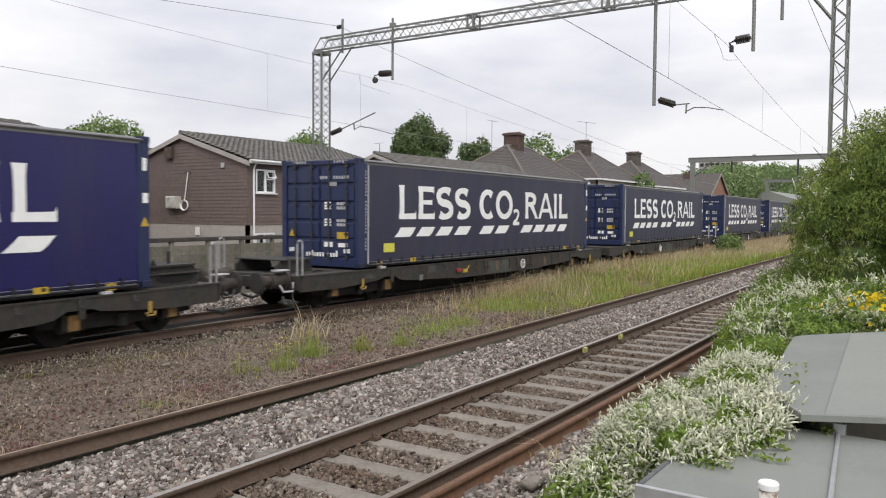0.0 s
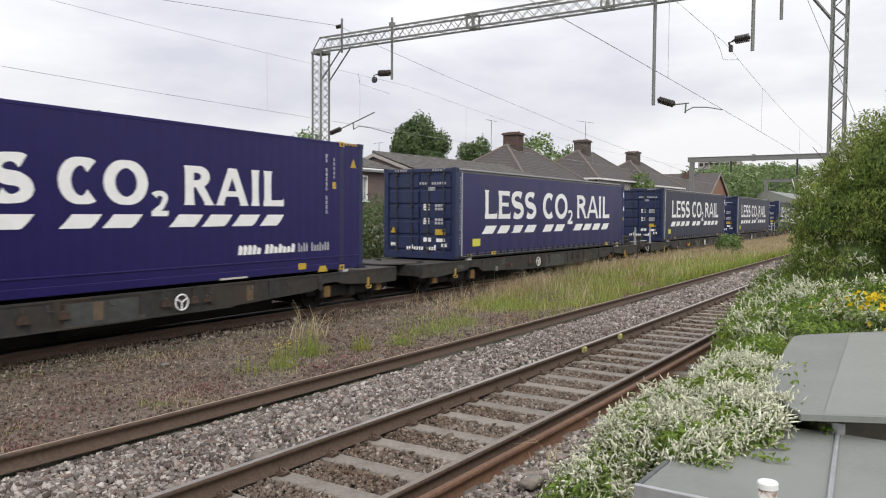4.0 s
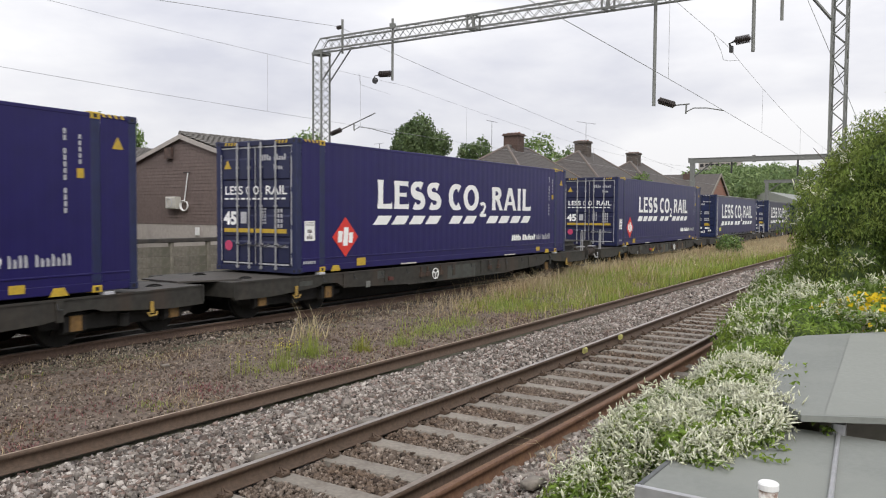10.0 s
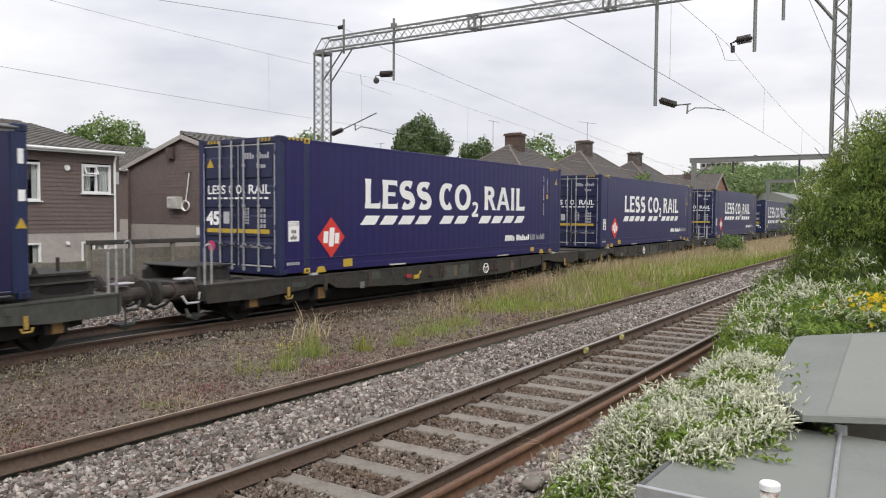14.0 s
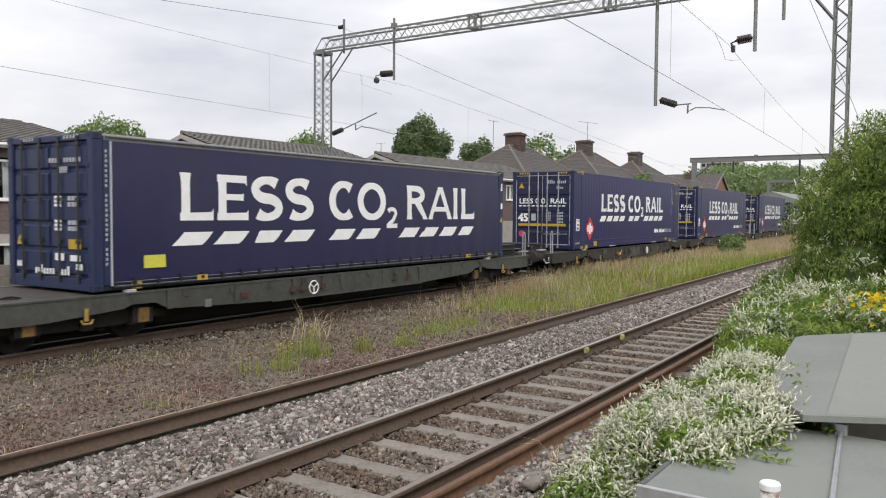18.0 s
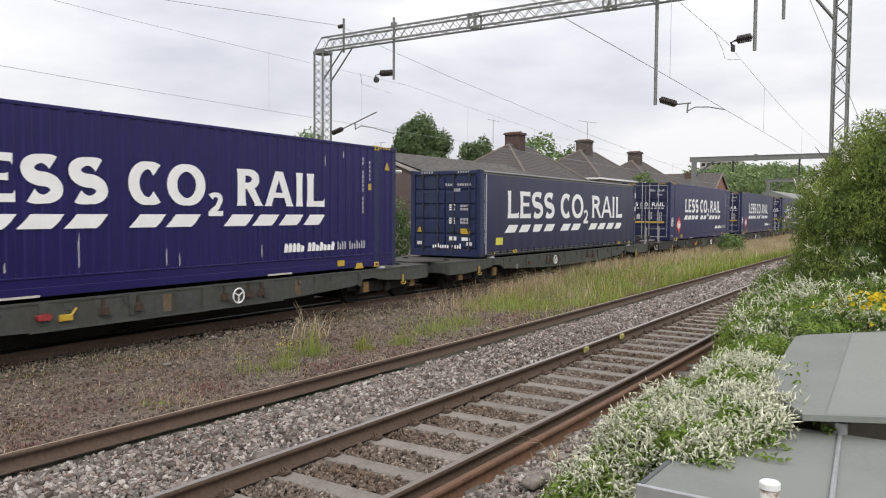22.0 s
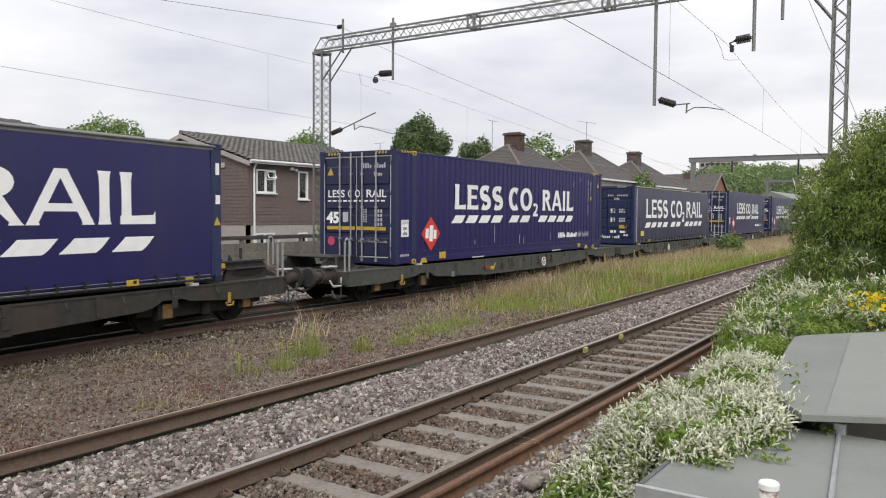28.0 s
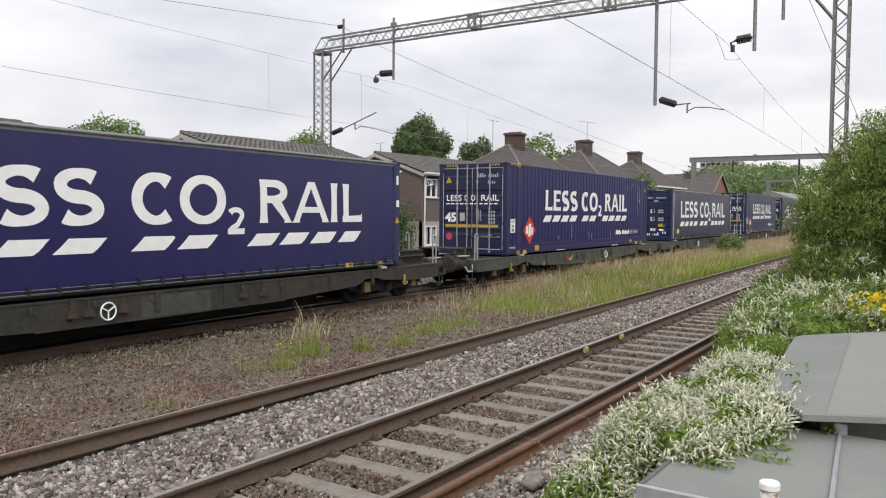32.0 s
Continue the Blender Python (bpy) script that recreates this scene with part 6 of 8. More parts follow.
def lattice_mast(name, x, y0, y1, dx, z0, z1, label, pitch, leg=0.024, lace=0.012, crossed=True):
    """Four-legged laced mast, its faces crossed or zigzag."""
    ob = thing(name, label, "railway mast", "overhead line masts")
    for yy in (y0, y1):
        for xx in (x - dx / 2, x + dx / 2):
            part("leg", Shape().box(xx - leg, xx + leg, yy - leg, yy + leg, z0, z1), M_MAST, ob)
    for xx, nm in ((x - dx / 2, "front_lacing"), (x + dx / 2, "back_lacing")):
        z, k = z0 + 0.2, 0
        while z + pitch < z1:
            a, b = (y0, y1) if k % 2 else (y1, y0)
            part(nm, bar(Shape(), (xx, a, z), (xx, b, z + pitch), lace), M_MAST, ob)
            if crossed:
                part(nm, bar(Shape(), (xx, b, z), (xx, a, z + pitch), lace), M_MAST, ob)
            z += pitch
            k += 1
    for yy in (y0, y1):
        z, k = z0 + 0.2, 0
        while z + pitch < z1:
            a, b = (x - dx / 2, x + dx / 2) if k % 2 else (x + dx / 2, x - dx / 2)
            part("side_lacing", bar(Shape(), (a, yy, z), (b, yy, z + pitch), lace), M_MAST, ob)
            if crossed:
                part("side_lacing", bar(Shape(), (b, yy, z), (a, yy, z + pitch), lace), M_MAST, ob)
            z += pitch
            k += 1
    part("base_plate", Shape().box(x - 0.4, x + 0.4, min(y0, y1) - 0.2, max(y0, y1) + 0.2, z0 - 0.1, z0 + 0.08), M_CONCRETE, ob)
    return ob


PX = 18.0
mast_a = lattice_mast("lattice_mast", PX, 16.51, 16.85, 0.37, -0.35, 7.0, "grey galvanised lattice mast beyond the freight track", 0.25, 0.022, 0.011)
part("cap_plate", Shape().box(PX - 0.21, PX + 0.21, 16.47, 16.89, 7.0, 7.08), M_MAST, mast_a)
mast_b = lattice_mast("lattice_mast", PX, 2.215, 2.485, 0.30, -0.6, 7.3, "grey galvanised lattice mast behind the vine hedge", 0.265, 0.020, 0.016, False)


def truss_beam():
    ob = thing("portal_beam", "grey lattice beam spanning the railway", "gantry beam")
    y0, y1, zb, zt, dx, rake = 16.84, 1.9, 7.12, 7.46, 0.17, 0.27
    for xx in (PX - dx, PX + dx):
        part("bottom_chord", Shape().box(xx - 0.022, xx + 0.022, y1, y0, zb - 0.022, zb + 0.022), M_MAST, ob)
        part("top_chord", Shape().box(xx - 0.022, xx + 0.022, y1, y0 - rake, zt - 0.022, zt + 0.022), M_MAST, ob)
        part("end_post", bar(Shape(), (xx, y0, zb), (xx, y0 - rake, zt), 0.030), M_MAST, ob)
        y = y0 - rake
        while y - 0.33 > y1:
            part("web_lacing", bar(Shape(), (xx, y, zb), (xx, y - 0.33, zt), 0.012), M_MAST, ob)
            part("web_lacing", bar(Shape(), (xx, y - 0.33, zb), (xx, y, zt), 0.012), M_MAST, ob)
            y -= 0.33
    for zz, nm in ((zb, "bottom_lacing"), (zt, "top_lacing")):
        y, k = y0 - rake, 0
        while y - 0.42 > y1:
            s = 1 if k % 2 else -1
            part(nm, bar(Shape(), (PX + s * dx, y, zz), (PX - s * dx, y - 0.42, zz), 0.011), M_MAST, ob)
            y -= 0.42
            k += 1
    # bolted joints: two upright frames with small gussets
    for y in (11.2, 7.4):
        for yy in (y - 0.09, y + 0.09):
            joint = Shape()
            for xx in (PX - dx, PX + dx):
                joint.box(xx - 0.028, xx + 0.028, yy - 0.018, yy + 0.018, zb - 0.03, zt + 0.03)
            for zz in (zb, zt):
                joint.box(PX - dx + 0.028, PX + dx - 0.028, yy - 0.018, yy + 0.018, zz - 0.02, zz + 0.02)
            part("joint_frame", joint, M_MAST, ob)
    for xx in (PX - dx, PX + dx):
        part("knee_brace", bar(Shape(), (xx, 16.49, 6.20), (xx, 15.66, 7.09), 0.042), M_MAST, ob)
        part("knee_brace", bar(Shape(), (xx, 2.50, 6.22), (xx, 3.15, 7.09), 0.042), M_MAST, ob)
    return ob


truss_beam()


def insulator(a, b, r=0.055, n=7):
    """A ribbed rod insulator between two points."""
    a, b = Vector(a), Vector(b)
    sh = Shape().tube([a, b], r * 0.5, 8)
    d = (b - a).normalized()
    for i in range(n):
        p = a.lerp(b, 0.12 + 0.76 * i / (n - 1))
        sh.disc(p, d, r * 1.25, (b - a).length / n * 0.45, 12)
    return sh


def drop_tube(y, z0, z1, label, r=0.035):
    ob = thing("drop_tube", label, "line support", "drop tubes")
    part("tube", Shape().tube([(PX, y, z0), (PX, y, z1)], r, 8), M_MAST, ob)
    return ob


t1 = drop_tube(13.93, 7.76, 6.0, "steel drop tube with a brown insulator over the freight track")
part("bracket", Shape().box(PX - 0.06, PX + 0.06, 13.86, 14.0, 7.50, 7.62), M_MAST, t1)
part("insulator", insulator((PX, 13.98, 6.20), (PX, 14.42, 6.22), 0.075, 6), M_INSUL, t1, "brown ribbed insulator")
part("pulley", Shape().disc((PX, 14.57, 6.05), (1, 0, 0), 0.09, 0.05, 16).tube([(PX, 14.45, 6.2), (PX, 14.6, 6.18), (PX, 14.58, 6.0)], 0.016, 6), M_DARKSTEEL, t1)
t2 = drop_tube(15.83, 7.98, 6.97, "short steel stub carrying the return wire")
part("insulator", insulator((PX, 15.86, 7.76), (PX, 16.03, 7.76), 0.05, 3), M_INSUL, t2, "small brown insulator")
t3 = drop_tube(6.23, 7.45, 4.73, "long steel drop tube with a registration arm", 0.042)
part("insulator", insulator((PX, 6.13, 4.86), (PX, 5.72, 4.71), 0.065, 8), M_INSUL, t3, "brown ribbed insulator")
part("registration_arm", Shape().tube([(PX, 5.72, 4.71), (PX, 5.40, 4.72)], 0.016, 6).tube([(PX, 5.47, 4.71), (PX, 5.48, 4.50)], 0.02, 6)
     .tube([(PX, 5.48, 4.54), (PX, 5.3, 4.62), (PX, 5.0, 4.60), (PX, 4.65, 4.52)], 0.013, 6), M_MAST, t3)
t4 = drop_tube(4.05, 7.45, 5.75, "steel drop tube with a brown insulator over the near track", 0.04)
part("insulator", insulator((PX, 4.10, 6.05), (PX, 4.44, 6.02), 0.075, 8), M_INSUL, t4, "brown ribbed insulator")
part("clamp", Shape().tube([(PX, 4.44, 6.02), (PX, 4.55, 5.98), (PX, 4.50, 5.82)], 0.025, 6).box(PX - 0.05, PX + 0.05, 4.47, 4.54, 5.78, 5.92), M_DARKSTEEL, t4)
t5 = drop_tube(3.48, 7.45, 6.35, "short steel drop tube", 0.035)
arm = thing("registration_arm", "brown insulated arm fixed to the far mast", "line support")
part("insulator", insulator((PX, 16.3, 4.58), (PX, 15.86, 4.70), 0.06, 8), M_INSUL, arm, "brown ribbed insulator")
part("tube", Shape().tube([(PX, 15.86, 4.70), (PX, 14.56, 5.11)], 0.018, 6), M_MAST, arm)
part("steady_arm", Shape().tube([(PX, 15.38, 4.84), (PX, 15.36, 4.64)], 0.022, 6).tube([(PX, 15.36, 4.66), (PX, 15.15, 4.74), (PX, 14.7, 4.66), (PX, 13.9, 4.45)], 0.012, 6), M_MAST, arm)


def wire(pts, label, r=0.009, name="overhead_wire"):
    return solid(name, Shape().tube(pts, r * 0.5, 5), M_WIRE, label, "wire", "overhead wires")


def far_y(x):
    return on_line(x - S0X, HALF_W + 0.2).y


def sag(x, a, b, za, zb, mid):
    k = (x - a) / (b - a)
    return za + (zb - za) * k - 4 * mid * k * (1 - k)


G2X = 61.0
far_contact = [(x, far_y(x), 4.5 - 0.005 * (x - 7)) for x in np.arange(-12, 62, 3.0)]
wire(far_contact, "contact wire over the freight track", 0.008)
far_cat = [(x, far_y(x) + 0.02, 5.77) for x in np.arange(-12, 18, 3.0)] + [(x, far_y(x) + 0.02, sag(x, 18, G2X, 5.78, 5.9, 0.85)) for x in np.arange(18, 63, 3.0)]
wire(far_cat, "catenary wire over the freight track", 0.007)
def near_y(x):
    """The near wires swing across the track to the portal, then follow the bend."""
    return 3.766 + 0.048 * x if x < 31 else 5.254 + 0.040 * (x - 31)


near_contact = [(x, near_y(x), 4.56 - 0.0012 * max(0, x - 8) ** 1.6) for x in np.arange(-6, 62, 2.0)]
wire(near_contact, "contact wire over the near track", 0.010)
near_cat = [(x, near_y(x), sag(x, -25, 18, 6.0, 5.98, 0.10)) for x in np.arange(-6, 18, 2.0)]
near_cat += [(x, near_y(x), sag(x, 18, G2X, 5.98, 5.9, 0.72)) for x in np.arange(18, 62, 2.0)]
wire(near_cat, "catenary wire over the near track", 0.008)
wire([(16.8, near_y(16.8), 5.97), (17.4, 4.57, 5.72), (17.8, 4.62, 5.60), (18.3, 4.63, 5.66), (19.5, near_y(19.5), 5.88)], "slack jumper looped under the catenary", 0.009)
wire([(-10, 15.95, 6.3), (0, 15.95, 6.4), (6, 15.95, 6.75), (11.7, 15.95, 7.14), (18, 15.95, 7.78)], "thick return wire on the mast tops", 0.014)
wire([(18, 15.95, 7.78), (20, 15.93, 7.5), (24, 15.95, 7.12), (30, 16.0, 6.66), (36, 16.2, 6.24), (45, 16.6, 5.78), (60, 17.8, 5.3)], "thick return wire on the mast tops", 0.014)
wire([(PX, 3.0, 6.75), (PX, 2.5, 5.49), (PX, 2.0, 4.18)], "slack wire hanging at the near mast", 0.014)
wire([(PX, 14.0, 5.60), (PX - 1.1, 14.2, 5.75), (PX - 2.0, 13.5, 5.85)], "jumper wire at the freight track", 0.008)


def dropper(x, y, z0, z1):
    return solid("dropper", Shape().tube([(x, y, z0), (x, y, z1)], 0.0035, 4), M_WIRE, "thin vertical dropper between two wires", "dropper", "droppers")


for x in (12.6, 15.9, 21.2, 26.0, 32.0, 38.0, 44.0):
    dropper(x, far_y(x), 4.5 - 0.005 * (x - 7), 5.77 if x < 18 else sag(x, 18, G2X, 5.78, 5.9, 0.85))
for x in (7.0, 13.47, 22.9, 31.0, 38.0):
    dropper(x, near_y(x), 4.56 - 0.0012 * max(0, x - 8) ** 1.6, sag(x, -25, 18, 6.0, 5.98, 0.10) if x < 18 else sag(x, 18, G2X, 5.98, 5.9, 0.72))


def plain_gantry(x, y0, y1, z, label, s=1.0):
    ob = thing("plain_gantry", label, "railway gantry", "distant gantries")
    part("post", Shape().box(x - 0.16 * s, x + 0.16 * s, y0 - 0.16 * s, y0 + 0.16 * s, -0.4, z), M_MAST, ob)
    part("post", Shape().box(x - 0.16 * s, x + 0.16 * s, y1 - 0.16 * s, y1 + 0.16 * s, -0.4, z), M_MAST, ob)
    beam = part("beam", Shape().box(x - 0.17 * s, x + 0.17 * s, y1 - 0.3, y0 + 0.3, z - 0.15, z + 0.18), M_MAST, ob)
    part("beam_flange", Shape().box(x - 0.22 * s, x + 0.22 * s, y1 - 0.3, y0 + 0.3, z + 0.18, z + 0.22), M_MAST, beam)
    part("splice", Shape().box(x - 0.2 * s, x + 0.2 * s, y0 - 4.6, y0 - 4.4, z - 0.2, z + 0.3), M_MAST, beam)
    for yy, zz in ((y0 - 2.9, z - 1.0), (y0 - 7.5, z - 1.3)):
        part("hanger", Shape().tube([(x, yy, z - 0.1), (x, yy, zz)], 0.07 * s, 6), M_DARKSTEEL, ob)
    e = Shape()
    bar(e, (x, y0, z - 1.3), (x, y0 - 1.5, z - 0.1), 0.09 * s)
    part("knee_brace", e, M_MAST, ob)
    return ob


plain_gantry(61.0, 17.95, 4.0, 6.35, "pale grey steel portal gantry over the railway")
plain_gantry(96.0, 19.7, 6.0, 6.1, "pale grey steel portal gantry far along the railway")


# ================= the brown terrace, fences and the houses behind =================
def boards(u0, u1, z0, z1, put, openings=(), lap=0.15, slope=None, proud=0.020):
    """Lapped boarding with openings; put(u, out, z) gives the place; slope(z) limits the ends."""
    sh, z = Shape(), z0
    while z < z1 - 0.01:
        zt = min(z1, z + lap)
        a, b = (u0, u1) if slope is None else slope(zt)
        segs = [(a, b)]
        for o0, o1, w0, w1 in openings:
            if zt > w0 + 0.02 and z < w1 - 0.02:
                nxt = []
                for s0, s1 in segs:
                    if o1 <= s0 or o0 >= s1:
                        nxt.append((s0, s1))
                    else:
                        nxt += [(s0, o0)] * (o0 > s0) + [(o1, s1)] * (o1 < s1)
                segs = nxt
        for s0, s1 in segs:
            if s1 - s0 > 0.02:
                v = [put(u, o, h) for u in (s0, s1) for o, h in ((-0.15, z), (proud, z), (0.004, zt), (-0.15, zt))]
                sh.add(v, [(0, 1, 2, 3), (7, 6, 5, 4), (0, 4, 5, 1), (1, 5, 6, 2), (2, 6, 7, 3), (3, 7, 4, 0)])
        z = zt
    return sh


def wall_holes(u0, u1, z0, z1, put, openings, thick=0.15, out=0.0):
    """A plain wall with openings cut through."""
    us = sorted({u0, u1, *[o for q in openings for o in q[:2] if u0 < o < u1]})
    zs = sorted({z0, z1, *[o for q in openings for o in q[2:] if z0 < o < z1]})
    sh = Shape()
    for a, b in zip(us, us[1:]):
        for c, d in zip(zs, zs[1:]):
            m, n = (a + b) / 2, (c + d) / 2
            if any(o0 < m < o1 and w0 < n < w1 for o0, o1, w0, w1 in openings):
                continue
            v = [put(u, o, h) for u in (a, b) for o in (out - thick, out) for h in (c, d)]
            sh.add(v, [(0, 1, 3, 2), (4, 6, 7, 5), (0, 4, 5, 1), (2, 3, 7, 6), (0, 2, 6, 4), (1, 5, 7, 3)])
    return sh


def block(sh, put, u0, u1, o0, o1, z0, z1):
    v = [put(u, o, h) for u in (u0, u1) for o in (o0, o1) for h in (z0, z1)]
    return sh.add(v, [(0, 1, 3, 2), (4, 6, 7, 5), (0, 4, 5, 1), (2, 3, 7, 6), (0, 2, 6, 4), (1, 5, 7, 3)])


def window(parent, put, u0, u1, z0, z1, panes=1, vent=None, curtain=True):
    """White frame, panes, sill; a shallow near-black room, its dimness painted, with net curtains behind."""
    win = part("window", block(block(block(block(Shape(), put, u0, u0 + 0.07, -0.08, 0.03, z0, z1), put, u1 - 0.07, u1, -0.08, 0.03, z0, z1),
                                     put, u0 + 0.07, u1 - 0.07, -0.08, 0.03, z0, z0 + 0.07), put, u0 + 0.07, u1 - 0.07, -0.08, 0.03, z1 - 0.07, z1), M_UPVC, parent, "white plastic window frame")
    w = (u1 - u0 - 0.14) / panes
    for i in range(panes):
        a, b = u0 + 0.07 + i * w, u0 + 0.07 + (i + 1) * w
        if i:
            part("mullion", block(Shape(), put, a - 0.035, a + 0.035, -0.07, 0.028, z0 + 0.07, z1 - 0.07), M_UPVC, win)
        pane = part("pane", block(Shape(), put, a, b, -0.045, -0.035, z0 + 0.07, z1 - 0.07), M_GLASS, win)
        pane.visible_shadow = False
    if vent is not None:
        a, b = u0 + 0.07 + vent * w, u0 + 0.07 + (vent + 1) * w
        zt = z1 - 0.07
        part("transom", block(Shape(), put, a, b, -0.07, 0.028, zt - 0.36, zt - 0.31), M_UPVC, win)
        sash = Shape()
        # the small top light stands open
        for q0, q1, t0, t1 in ((a, b, 0.0, 0.05), (a, b, 0.28, 0.33), (a, a + 0.05, 0.05, 0.28), (b - 0.05, b, 0.05, 0.28)):
            v = [put(u, 0.02 + o + t * 0.45, zt - t * 0.88) for u in (q0, q1) for o in (0, 0.035) for t in (t0, t1)]
            sash.add(v, [(0, 1, 3, 2), (4, 6, 7, 5), (0, 4, 5, 1), (2, 3, 7, 6), (0, 2, 6, 4), (1, 5, 7, 3)])
        part("open_sash", sash, M_UPVC, win, "open white top light")
    part("sill", block(Shape(), put, u0 - 0.05, u1 + 0.05, 0.0, 0.11, z0 - 0.05, z0), M_UPVC, win)
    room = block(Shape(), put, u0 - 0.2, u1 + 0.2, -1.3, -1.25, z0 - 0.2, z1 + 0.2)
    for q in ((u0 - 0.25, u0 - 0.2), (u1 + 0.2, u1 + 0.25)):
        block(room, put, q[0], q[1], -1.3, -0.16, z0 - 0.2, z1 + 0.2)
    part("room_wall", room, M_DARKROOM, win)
    if curtain:
        sh = Shape()
        n, a, b = 26, u0 + 0.05, u1 - 0.05
        for i in range(n):
            p, q = a + (b - a) * i / n, a + (b - a) * (i + 1) / n
            if 0.36 < (i + 0.5) / n < 0.64 and curtain != "full":
                continue
            d = 0.012 if i % 2 else -0.012
            v = [put(p, -0.13 + d, z0), put(q, -0.13 - d, z0), put(q, -0.13 - d, z1), put(p, -0.13 + d, z1)]
            sh.add(v, [(0, 1, 2, 3)])
        part("curtain", sh, M_CURTAINS, win, "pale net curtain")
    return win


def tiled(parent, u0, u1, run, put, pitch=0.30, gauge=0.33):
    """Rows of rolled roof tiles on a slope; put(u, k, up): k metres up the slope from the eaves."""
    sh = Shape()
    n = max(1, round((u1 - u0) / pitch))
    m = max(1, round(run / gauge))
    p, g = (u1 - u0) / n, run / m
    for j in range(m):
        for i in range(n):
            a, k = u0 + i * p, j * g
            prof = [(0.0, 0.02), (0.12, 0.02), (0.34, 0.075), (0.60, 0.085), (0.85, 0.05), (1.0, 0.02)]
            v = [put(a + q * p, k, h + 0.045) for q, h in prof] + [put(a + q * p, k + g * 1.02, h) for q, h in prof] + [put(a + q * p, k, h - 0.02) for q, h in prof]
            f = [(t, t + 1, 7 + t, 6 + t) for t in range(5)] + [(12 + t, 13 + t, t + 1, t) for t in range(5)]
            sh.add(v, f)
    me = bpy.data.meshes.new("roof_tiles")
    me.from_pydata(sh.v, [], sh.f)
    me.materials.append(M_TILE)
    ob = part("roof_tiles", me, None, parent, "weathered grey-brown roof tiles")
    ob["kind"] = "stuff"
    return ob


def terrace(name, x0, x1, yf, yb, zeave, zridge, zband, windows, label, gable=True, ground=-1.05, left_gable=True, down=None):
    """A two-storey house with its front towards the railway; ridge along x."""
    ob = thing(name, label, "house", "brown terrace")
    ym = (yf + yb) / 2
    front = lambda u, o, z: (u, yf - o, z)
    ups = [w[:4] for w in windows if w[3] > zband]
    los = [w[:4] for w in windows if w[3] <= zband]
    part("cladding", boards(x0, x1, zband, zeave, front, ups), M_BROWN, ob, "dark brown horizontal boarding")
    part("lower_wall", wall_holes(x0, x1, ground, zband, front, los), M_RENDER, ob, "grey-buff rendered lower wall")
    for w in windows:
        window(ob, front, *w[:4], **w[4])
    side = lambda u, o, z: (x0 - o, u, z)
    lim = lambda z: (yf, yb) if z <= zeave else (yf + (ym - yf) * (z - zeave) / (zridge - zeave), yb - (yb - ym) * (z - zeave) / (zridge - zeave))
    part("gable_cladding", boards(yf, yb, zband, zridge, side, (), 0.15, lim), M_BROWN, ob, "dark brown boarded gable")
    part("gable_lower_wall", wall_holes(yf, yb, ground, zband, side, ()), M_RENDER, ob)
    part("back_wall", Shape().box(x0, x1, yb - 0.15, yb, ground, zeave).box(x1 - 0.15, x1, yf + 0.16, yb - 0.15, ground, zeave), M_BROWN, ob)
    over, rise, half = 0.30, zridge - zeave, ym - yf
    ln = math.hypot(rise, half) * (1 + over / half)
    dy, dz = half / math.hypot(rise, half), rise / math.hypot(rise, half)
    ya, za = yf - over * 1.0, zeave - over * rise / half
    tiled(ob, x0 - 0.15, x1, ln, lambda u, k, up: (u, ya + k * dy - up * dz, za + k * dz + up * dy))
    yc = yb + over
    part("back_roof", Shape().add([(x0 - 0.15, ym, zridge), (x1, ym, zridge), (x1, yc, za), (x0 - 0.15, yc, za), (x0 - 0.15, ym, zridge - 0.1), (x1, ym, zridge - 0.1), (x1, yc, za - 0.1), (x0 - 0.15, yc, za - 0.1)],
                                  [(0, 1, 2, 3), (7, 6, 5, 4), (0, 3, 7, 4), (1, 5, 6, 2), (3, 2, 6, 7), (0, 4, 5, 1)]), M_TILE, ob)
    sh = Shape()
    for i in range(int((x1 - x0) / 0.4)):
        sh.tube([(x0 - 0.15 + i * 0.4, ym, zridge + 0.05), (x0 + 0.26 + i * 0.4, ym, zridge + 0.04)], [0.12, 0.11], 8)
    part("ridge_tiles", sh, M_TILE, ob)
    part("fascia", Shape().box(x0 - 0.15, x1, ya - 0.02, ya + 0.02, za - 0.13, za + 0.02).tube([(x0 - 0.15, ya - 0.07, za - 0.02), (x1, ya - 0.07, za - 0.02)], 0.055, 8), M_UPVC, ob, "white fascia and gutter")
    for a, b in ((ya, ym), (yc, ym)):
        part("barge_board", Shape().add([(x0 - 0.19, a, za - 0.05), (x0 - 0.19, b, zridge + 0.0), (x0 - 0.19, b, zridge - 0.20), (x0 - 0.19, a, za - 0.24), (x0 - 0.15, a, za - 0.05), (x0 - 0.15, b, zridge + 0.0), (x0 - 0.15, b, zridge - 0.20), (x0 - 0.15, a, za - 0.24)],
                                        [(0, 1, 2, 3), (7, 6, 5, 4), (0, 4, 5, 1), (3, 2, 6, 7), (1, 5, 6, 2), (0, 3, 7, 4)]), M_RENDER, ob, "pale barge board")
    if down:
        part("downpipe", Shape().tube([(down, yf - 0.24, za - 0.06), (down, yf - 0.08, za - 0.35), (down, yf - 0.08, zband - 0.4), (down, yf - 0.08, ground)], 0.045, 8), M_UPVC, ob, "white downpipe")
    return ob


